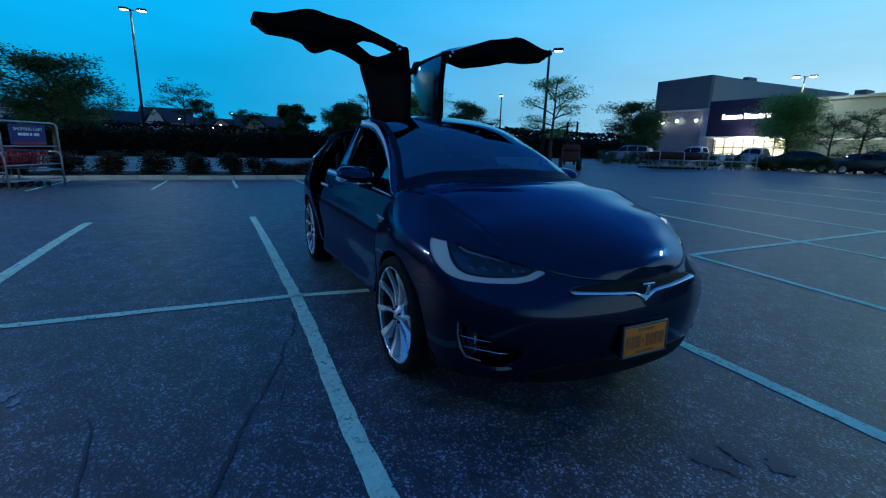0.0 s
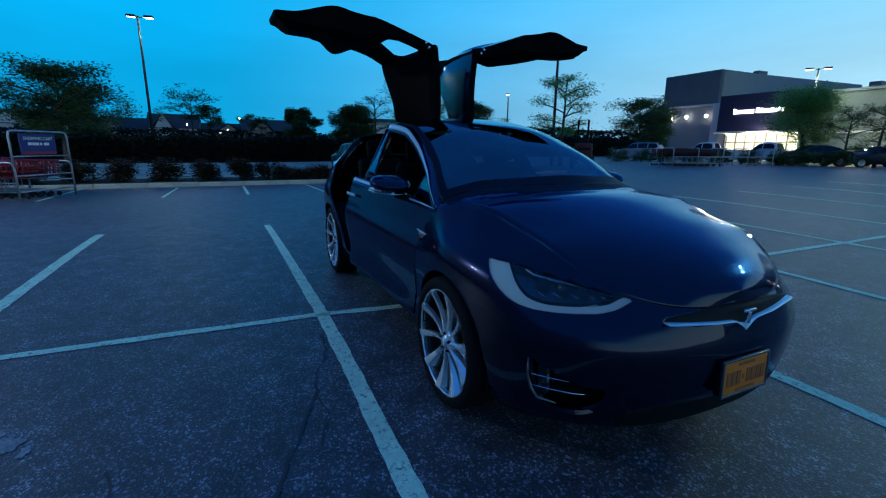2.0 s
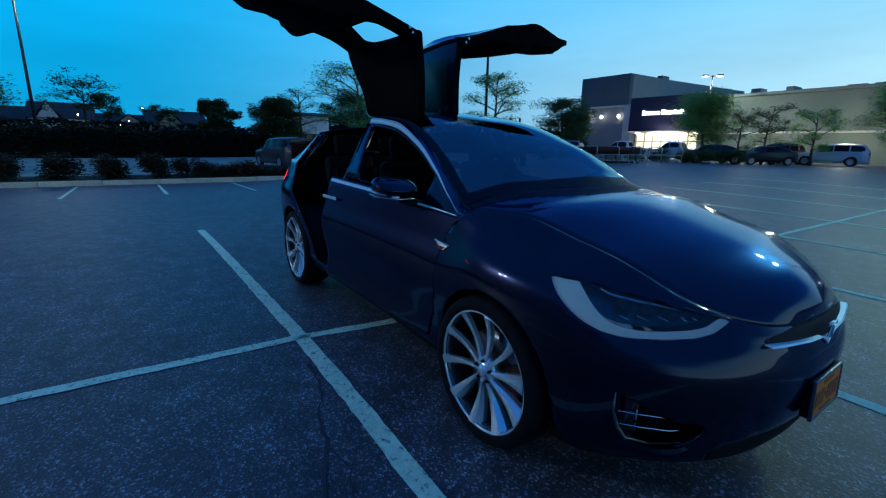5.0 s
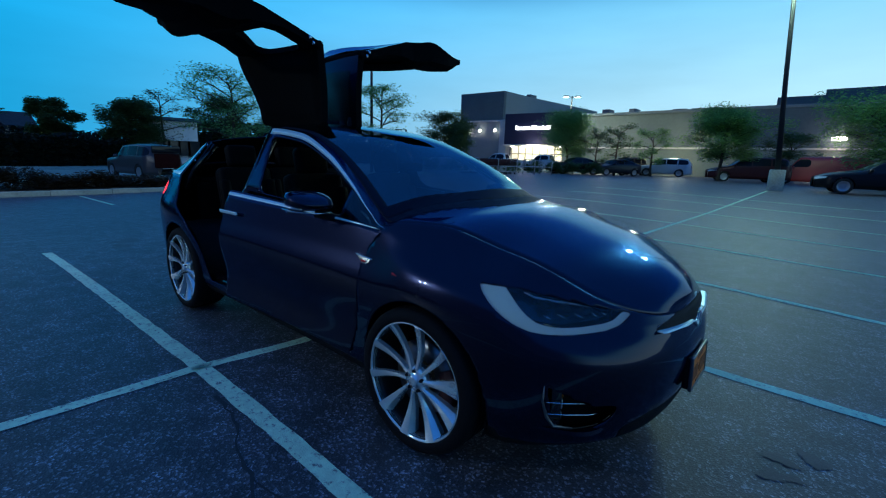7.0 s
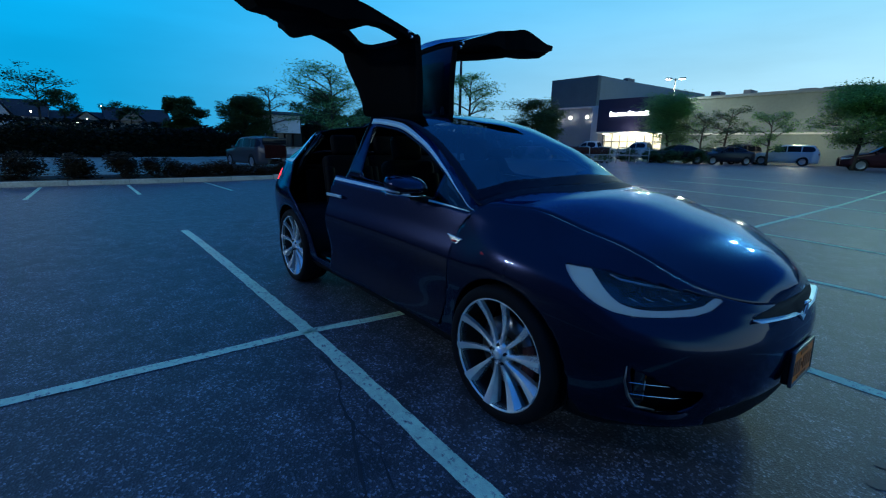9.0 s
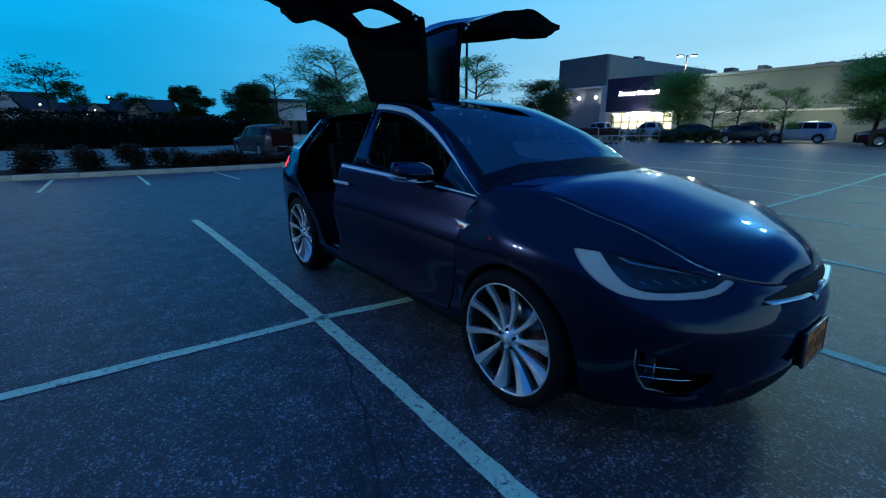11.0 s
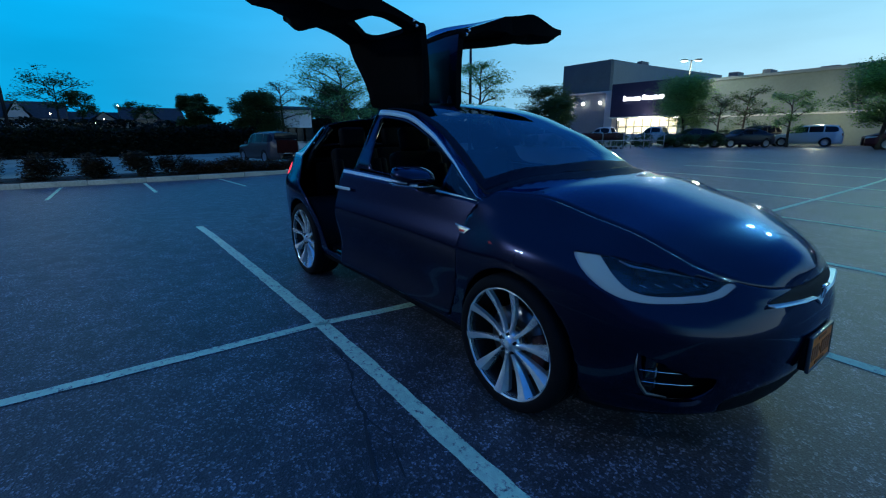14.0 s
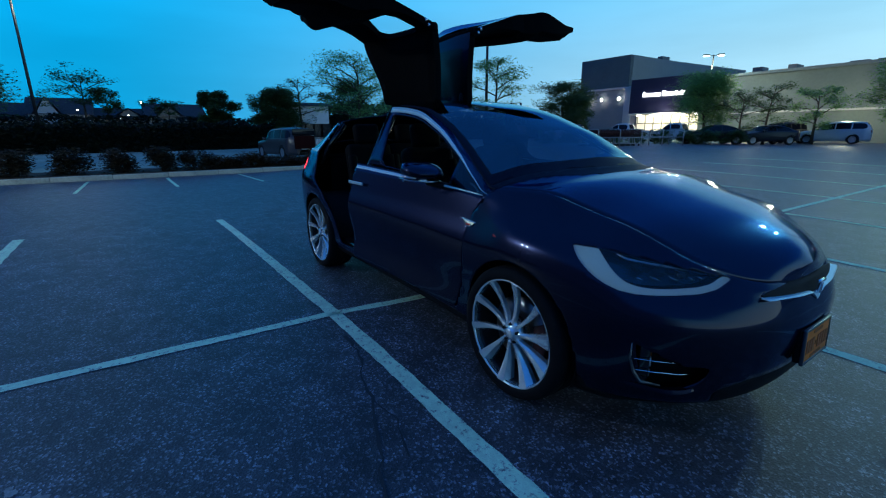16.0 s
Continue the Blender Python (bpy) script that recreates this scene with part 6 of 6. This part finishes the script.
def parked(kind, paint, x, y, yaw, label, z=None):
    S = SHAPES[kind]
    half, W = S["L"] / 2, S["W"]
    nu = 64
    P, idx = [], []
    for u in range(nu + 1):
        a = math.pi * u / nu
        ca, sa = math.cos(a), math.sin(a)
        px = half * math.copysign(abs(ca) ** 0.30, ca) if abs(ca) > 1e-9 else 0.0
        px = half * (1 - 2 * u / nu) if 4 <= u <= nu - 4 else px
        e = abs(px) / half
        py = W * (1 - max(0, (e - 0.72) / 0.28) ** 2.6) ** 0.5 if e < 1 else 0.0
        py = max(py, W * 0.55 * (1 if 0 < u < nu else 1))
        ks = []
        for ins, zz in ((0.10, 0.24), (0.01, 0.36), (0.0, 0.60)):
            ks.append(np.array([px * (1 - ins * 0.1), py - ins, zz]))
        ks.append(np.array([px * 0.998, py - 0.035, keyed(S["belt"], px)]))
        ks.append(np.array([px * 0.99, max(0.05, py - keyed(S["inset"], px)), keyed(S["rail"], px)]))
        ks.append(np.array([px * 0.99, ks[-1][1] * 0.5, keyed(S["rail"], px) * 0.25 + keyed(S["top"], px) * 0.75]))
        ks.append(np.array([px * 0.99, 0.0, keyed(S["top"], px)]))
        col = []
        for i in range(len(ks) - 1):
            for t in (0, 1 / 3, 2 / 3):
                col.append(np.array([*(ks[i] * (1 - t) + ks[i + 1] * t), i + t]))
        col.append(np.array([*ks[-1], len(ks) - 1.0]))
        idx.append([len(P) + k for k in range(len(col))])
        P.extend(col)
    quads = [(idx[u][k], idx[u + 1][k], idx[u + 1][k + 1], idx[u][k + 1]) for u in range(nu) for k in range(len(idx[0]) - 1)]
    # close nose and tail
    ends = [tuple(idx[0][::-1][k] for k in range(len(idx[0]))), tuple(idx[nu])]
    R = S["R"]
    for wx in S["wx"]:
        _, quads = cut(P, quads, lambda p: math.hypot(p[0] - wx, p[2] - R) - R * 1.13 if p[1] > 0.5 and p[3] < 3.2 else 1.0)
    w0, w1 = S["win"]
    side = lambda p: max(3.12 - p[3], p[3] - 3.88, p[0] - w0, w1 - p[0])
    panes, quads = cut(P, quads, side)
    keep = []
    for c in S["pil"]:
        post, panes = cut(P, panes, lambda p: abs(p[0] - c) - 0.045)
        keep += post
    quads += keep
    screen_x = max(k for k, v in S["top"] if v > max(b for _, b in S["top"]) - 0.12)
    hood_x = min(k for k, v in S["rail"] if k > screen_x + 0.3)
    fs_, quads = cut(P, quads, lambda p: max(4.10 - p[3], p[0] - hood_x - 0.05 + 0.1 * p[1], screen_x + 0.06 - p[0]))
    rear_x = min(k for k, v in S["top"] if v > max(b for _, b in S["top"]) - 0.16)
    rs_, quads = cut(P, quads, lambda p: max(4.15 - p[3], p[0] - rear_x + 0.05, (rear_x - (0.62 if kind == "sedan" else 0.30)) - p[0])) if kind not in ("cargo_van",) else ([], quads)
    hl, quads = cut(P, quads, lambda p: poly_sdf([(half - 0.55, S["belt"][0][1] + 0.04), (half + 0.1, S["belt"][0][1] - 0.10), (half + 0.1, S["belt"][0][1] + 0.03), (half - 0.3, S["belt"][0][1] + 0.06)])(p[0], p[2]) if p[1] > 0.35 else 1.0)
    tl, quads = cut(P, quads, lambda p: max(p[0] + half - 0.16, 0.45 - p[1], abs(p[2] - S["belt"][-1][1] + 0.06) - 0.11))
    root = new("parked_car")
    z0 = ground_z(x, y) if z is None else z
    root.matrix_basis = pose(x, y, z0, 0, 0, yaw)
    tagged(root, label, "car", "parked vehicles")

    def both_sides(pl, extra=()):
        va, fa = packed(P, list(pl) + list(extra), 1)
        vb, fb = packed(P, list(pl) + list(extra), -1)
        k = len(va)
        return va + vb, fa + [tuple(i + k for i in f) for f in fb]

    v, f = both_sides(quads, ends)
    mesh_ob("body", v, f, paint, root)
    for nm, pl, mt in (("windscreen", fs_, M_CARGLASS), ("rear_window", rs_, M_CARGLASS)):
        if pl:
            v, f = both_sides(pl)
            mesh_ob(nm, v, f, mt, root)
    for sgn in (1, -1):
        for nm, pl, mt in (("side_window", panes, M_CARGLASS), ("headlamp", hl, M_HEADLENS), ("tail_lamp", tl, M_REDLENS)):
            if pl:
                v, f = packed(P, pl, sgn)
                mesh_ob(nm, v, f, mt, root)
        for wx in S["wx"]:
            w = part("wheel", lathe_bm([(0.0, 0.085), (R * 0.25, 0.09), (R * 0.62, 0.075), (R * 0.66, 0.10), (R * 0.60, -0.08), (0.0, -0.08)], 24), M_CARRIM, root)
            w.matrix_local = pose(wx, sgn * (W - 0.11), R, 0, 0, 0 if sgn > 0 else 180)
            part("tyre", lathe_bm([(R * 0.64, -0.10), (R * 0.92, -0.11), (R, -0.08), (R, 0.08), (R * 0.92, 0.11), (R * 0.66, 0.10)], 24, closed=True), M_CARTYRE, w)
        part("mirror", box_bm((0.12, 0.18, 0.13), (w0 - 0.12, sgn * (W + 0.07), keyed(S["belt"], w0) + 0.08), 0.03), paint, root)
    part("underside", box_bm((S["L"] * 0.86, W * 1.5, 0.2), (0, 0, 0.33), 0.05), M_BLACK, root)
    part("bumper_plate", box_bm((0.02, 0.5, 0.12), (-half * 0.985, 0, 0.62), 0.005), M_HEADLENS, root)
    return root


def car_paint(name, c, metal=0.3):
    return material(name, c, 0.35, metal, vary=0.05, scale=40, coat=0.25)


P_BLACK, P_WHITE, P_SILVER = car_paint("black_car_paint", (0.004, 0.004, 0.006)), car_paint("white_car_paint", (0.66, 0.67, 0.68), 0.0), car_paint("silver_car_paint", (0.32, 0.34, 0.37), 0.7)
P_MAROON, P_RED, P_NAVY = car_paint("maroon_car_paint", (0.045, 0.008, 0.012)), car_paint("red_van_paint", (0.55, 0.060, 0.060), 0.0), car_paint("dark_navy_paint", (0.015, 0.018, 0.030))
P_BROWN = car_paint("mauve_grey_paint", (0.055, 0.052, 0.060))
P_GATE = material("dark_red_gate_paint", (0.025, 0.004, 0.004), 0.9, spec=0.1, vary=0.3, scale=4)
parked("sedan", P_BLACK, 4.75, 24.0, 188, "black sedan parked beside the lamp post")
parked("cargo_van", P_RED, 2.3, 40.5, 180, "red cargo van parked by the store")
parked("minivan", P_MAROON, -1.6, 36.6, 200, "dark maroon minivan parked under a tree")
parked("suv", P_WHITE, -9.6, 46.0, 188, "white SUV with dark windows parked in a row")
parked("suv", P_BLACK, -12.9, 44.6, 250, "black SUV parked in a row")
parked("sedan", P_NAVY, -11.6, 38.0, 236, "dark sedan parked in a row")
parked("sedan", P_BLACK, -13.9, 34.6, 232, "black sedan parked at the end of a row")
parked("pickup", P_WHITE, -21.4, 43.4, 190, "white pickup truck near the store entrance")
parked("pickup", P_WHITE, -25.6, 40.8, 196, "white pickup truck near the store entrance")
parked("suv", P_SILVER, -30.0, 36.2, 200, "silver SUV beyond the hedge row")
suv = parked("suv", P_BROWN, -22.4, 4.75, 189, "greyish SUV with a dark red tailgate on the driveway")
suv.scale = (0.9, 0.9, 0.9)
part("tailgate", box_bm((0.10, 1.24, 0.72), (-2.41, 0, 0.95), 0.04), P_GATE, suv, "dark red open tailgate area")
part("tailgate_window", box_bm((0.04, 1.40, 0.36), (-2.36, 0, 1.52), 0.03), M_CARGLASS, suv)
parked("sedan", P_BLACK, 11.0, 33.5, 185, "dark sedan parked by the store")

# ---- cart shelter and shopping carts ----
M_GALV = material("galvanised_tube", (0.42, 0.43, 0.44), 0.4, 0.8, vary=0.15, scale=12)
M_REDPLASTIC = material("red_cart_plastic", (0.22, 0.014, 0.026), 0.45, vary=0.1, scale=20)
# darkened copy of the cart red: the far row's dim light is in the colour
M_REDDIM = material("dimmed_red_plastic", (0.045, 0.008, 0.012), 0.6, vary=0.2, scale=20)
M_SIGNBLUE = material("blue_sign_face", (0.018, 0.028, 0.16), 0.5, vary=0.08, scale=6)
M_SIGNRED = material("red_sign_band", (0.35, 0.03, 0.05), 0.5)
M_WHITEINK = material("white_sign_ink", (0.75, 0.76, 0.78), 0.6)


def shopping_cart(plastic):
    root = new("shopping_cart")
    tagged(root, "red plastic shopping cart nested in a row", "shopping cart", "nested shopping carts")
    bk = []
    for z, w, l in ((0.98, 0.30, 0.46), (0.84, 0.285, 0.44), (0.70, 0.27, 0.42), (0.56, 0.255, 0.40)):
        bk.append(tube_bm([(l, w * 0.8, z), (-l, w, z), (-l, -w, z), (l, -w * 0.8, z), (l, w * 0.8, z)], 0.020, 5))
    for i in range(8):
        t = -1 + 2 * i / 7
        for sg in (1, -1):
            bk.append(tube_bm([(0.45 * t, sg * (0.27 - 0.03 * t), 0.98), (0.41 * t, sg * (0.235 - 0.025 * t), 0.56)], 0.017, 5))
    for i in range(6):
        y = -0.22 + 0.088 * i
        bk.append(tube_bm([(0.46, y, 0.98), (0.40, y, 0.56), (-0.40, y, 0.55), (-0.45, y, 0.98)], 0.015, 5))
    part("basket", join_bm(*bk), plastic, root)
    part("handle", tube_bm([(-0.44, 0.28, 0.95), (-0.56, 0.28, 1.03), (-0.56, -0.28, 1.03), (-0.44, -0.28, 0.95)], 0.018, 6), plastic, root)
    part("frame", join_bm(tube_bm([(-0.42, 0.25, 0.55), (-0.44, 0.26, 0.18), (0.40, 0.18, 0.16)], 0.014, 6), tube_bm([(-0.42, -0.25, 0.55), (-0.44, -0.26, 0.18), (0.40, -0.18, 0.16)], 0.014, 6)), M_GALV, root)
    for cx, cy in ((-0.42, 0.26), (-0.42, -0.26), (0.38, 0.18), (0.38, -0.18)):
        part("caster", lathe_bm([(0.0, -0.015), (0.06, -0.015), (0.065, 0.0), (0.06, 0.015), (0.0, 0.015)], 12), M_CARTYRE, root).location = (cx, cy, 0.065)
    return root


def hoop(name, a, b, h, parent, r=0.026):
    A, B = Vector((*a, 0)), Vector((*b, 0))
    d = (B - A).normalized() * 0.12
    return part(name, tube_bm([A, A + Vector((0, 0, h - 0.12)), A + d * 0.3 + Vector((0, 0, h - 0.03)), A + d + Vector((0, 0, h)), B - d + Vector((0, 0, h)), B - d * 0.3 + Vector((0, 0, h - 0.03)), B + Vector((0, 0, h - 0.12)), B], r, 8), M_GALV, parent)


# the shelter stands west of the car, open to the aisle
shelter = new("cart_shelter")
shelter.matrix_basis = pose(-12.24, -7.57, ground_z(-12, -6.5), 0, 0, -23)
tagged(shelter, "galvanised cart shelter with a blue sign board", "cart shelter")
hoop("end_frame", (-0.90, 1.3), (0.90, 1.3), 1.72, shelter)
hoop("mid_frame", (-0.90, -1.2), (-0.90, 1.3), 0.95, shelter)
hoop("mid_frame", (0.90, -1.2), (0.90, 1.3), 0.95, shelter)
for z in (1.10, 0.62, 0.22):
    part("cross_rail", tube_bm([(-0.90, 1.3, z), (0.90, 1.3, z)], 0.018, 8), M_GALV, shelter)
for sg in (-1, 1):
    part("side_rail", tube_bm([(sg * 0.90, -1.2, 0.45), (sg * 0.90, 1.3, 0.45)], 0.018, 8), M_GALV, shelter)
    part("post", tube_bm([(sg * 0.90, 0.05, 0), (sg * 0.90, 0.05, 0.95)], 0.02, 8), M_GALV, shelter)
board = part("sign_board", box_bm((1.10, 0.03, 0.52), (0, 1.24, 1.40), 0.008), M_SIGNBLUE, shelter, "blue sign board with white lettering", False)
part("sign_band", box_bm((1.02, 0.034, 0.07), (0, 1.242, 1.175), 0.004), M_SIGNRED, board, smooth=False)
tx = bpy.data.curves.new("lettering", "FONT")
tx.body, tx.size, tx.extrude, tx.align_x = "SHOPPING CART", 0.118, 0.003, "CENTER"
to = new("lettering", tx)
tx.materials.append(M_WHITEINK)
to.parent = board
to.matrix_local = pose(0, 1.262, 1.50, 90, 0, 180)
for i, w in enumerate((0.16, 0.07, 0.20, 0.11)):
    part("bar", box_bm((w, 0.006, 0.07), (-0.24 + 0.17 * i, 1.258, 1.405), 0), M_WHITEINK, board, smooth=False)
cart0 = shopping_cart(M_REDPLASTIC)
M0 = pose(-12.24, -7.57, ground_z(-12, -6.5), 0, 0, -23)
cart0.matrix_basis = M0 @ pose(0.15, -0.9, 0, 0, 0, 90)
for i in range(1, 8):
    copy_thing(cart0, M0 @ pose(0.15 + 0.02 * math.sin(i * 2), -0.9 + 0.22 * i, 0, 0, 0, 90))
for i in range(11):
    copy_thing(cart0, M0 @ pose(-0.42, -1.5 + 0.22 * i, 0, 0, 0, 90))

# a second, low shelter with a long row of red carts towards the store
shelter2 = new("cart_shelter")
shelter2.matrix_basis = pose(-14.4, 24.6, ground_z(-14.4, 24.6), 0, 0, 65)
tagged(shelter2, "low cart shelter of galvanised hoops with red carts", "cart shelter")
for i in range(5):
    hoop("hoop", (-2.6 + 1.5 * i, -0.7), (-2.6 + 1.5 * i, 0.7), 1.05, shelter2, 0.03)
for sg in (-1, 1):
    part("side_rail", tube_bm([(-2.6, sg * 0.7, 0.55), (3.4, sg * 0.7, 0.55)], 0.025, 8), M_GALV, shelter2)
M2 = pose(-14.4, 24.6, ground_z(-14.4, 24.6), 0, 0, 65)
cart1 = shopping_cart(M_REDDIM)
tagged(cart1, "red shopping cart nested in a long row, dim light put into its colour", "shopping cart", "nested shopping carts")
cart1.matrix_basis = M2 @ pose(-2.9, 0.28, 0, 0, 0, 180)
for i in range(1, 9):
    copy_thing(cart1, M2 @ pose(-2.9 + 0.34 * i, 0.28, 0, 0, 0, 180))
    copy_thing(cart1, M2 @ pose(-2.8 + 0.34 * i, -0.30, 0, 0, 0, 180))

# low hedge on the island before the store
for n in range(9):
    o = shrub(-22.0 + 1.25 * n, 25.0 + 1.15 * n, 0.85, 0.95, 180 + n, M_LEAFDARK)
    o.location.z = ground_z(-22.0 + 1.25 * n, 25.0 + 1.15 * n)
    tagged(o, "low clipped dark shrub on an island by the store", "shrub", "shrubs on the island")

# ---- red lift truck ----
lift = new("lift_truck")
lift.matrix_basis = pose(-16.5, 16.4, ground_z(-16.5, 16.4), 0, 0, 140)
tagged(lift, "red lift truck with an upright dark mast", "lift truck")
P_LIFT = material("red_machine_paint", (0.05, 0.008, 0.006), 0.5, vary=0.15, scale=6)
part("body", join_bm(box_bm((1.5, 1.0, 0.75), (-0.1, 0, 0.85), 0.10, None, 3), box_bm((0.5, 0.95, 0.35), (-0.75, 0, 1.25), 0.10)), P_LIFT, lift)
part("mast", join_bm(tube_bm([(0.85, 0.28, 0.25), (0.85, 0.28, 2.75), (0.85, -0.28, 2.75), (0.85, -0.28, 0.25)], 0.06, 6), tube_bm([(0.85, 0.28, 1.6), (0.85, -0.28, 1.6)], 0.04, 6)), M_BLACK, lift)
part("cab_guard", join_bm(*[tube_bm([(-0.6, sg * 0.42, 1.2), (-0.45, sg * 0.42, 2.1), (0.45, sg * 0.42, 2.1), (0.6, sg * 0.42, 1.1)], 0.035, 6) for sg in (1, -1)], box_bm((0.95, 0.9, 0.05), (0, 0, 2.11), 0.015)), M_BLACK, lift)
part("seat", box_bm((0.4, 0.45, 0.5), (-0.2, 0, 1.4), 0.06), M_BLACK, lift)
for wx in (0.55, -0.6):
    for sg in (1, -1):
        w = part("wheel", lathe_bm([(0.0, 0.10), (0.16, 0.10), (0.20, 0.08), (0.34, 0.10), (0.36, 0.06), (0.36, -0.06), (0.34, -0.10), (0.0, -0.10)], 24), M_CARTYRE, lift)
        w.location = (wx, sg * 0.52, 0.36)
for sg in (1, -1):
    part("fork", box_bm((1.0, 0.12, 0.05), (1.35, sg * 0.22, 0.30), 0.01), M_DISC, lift)
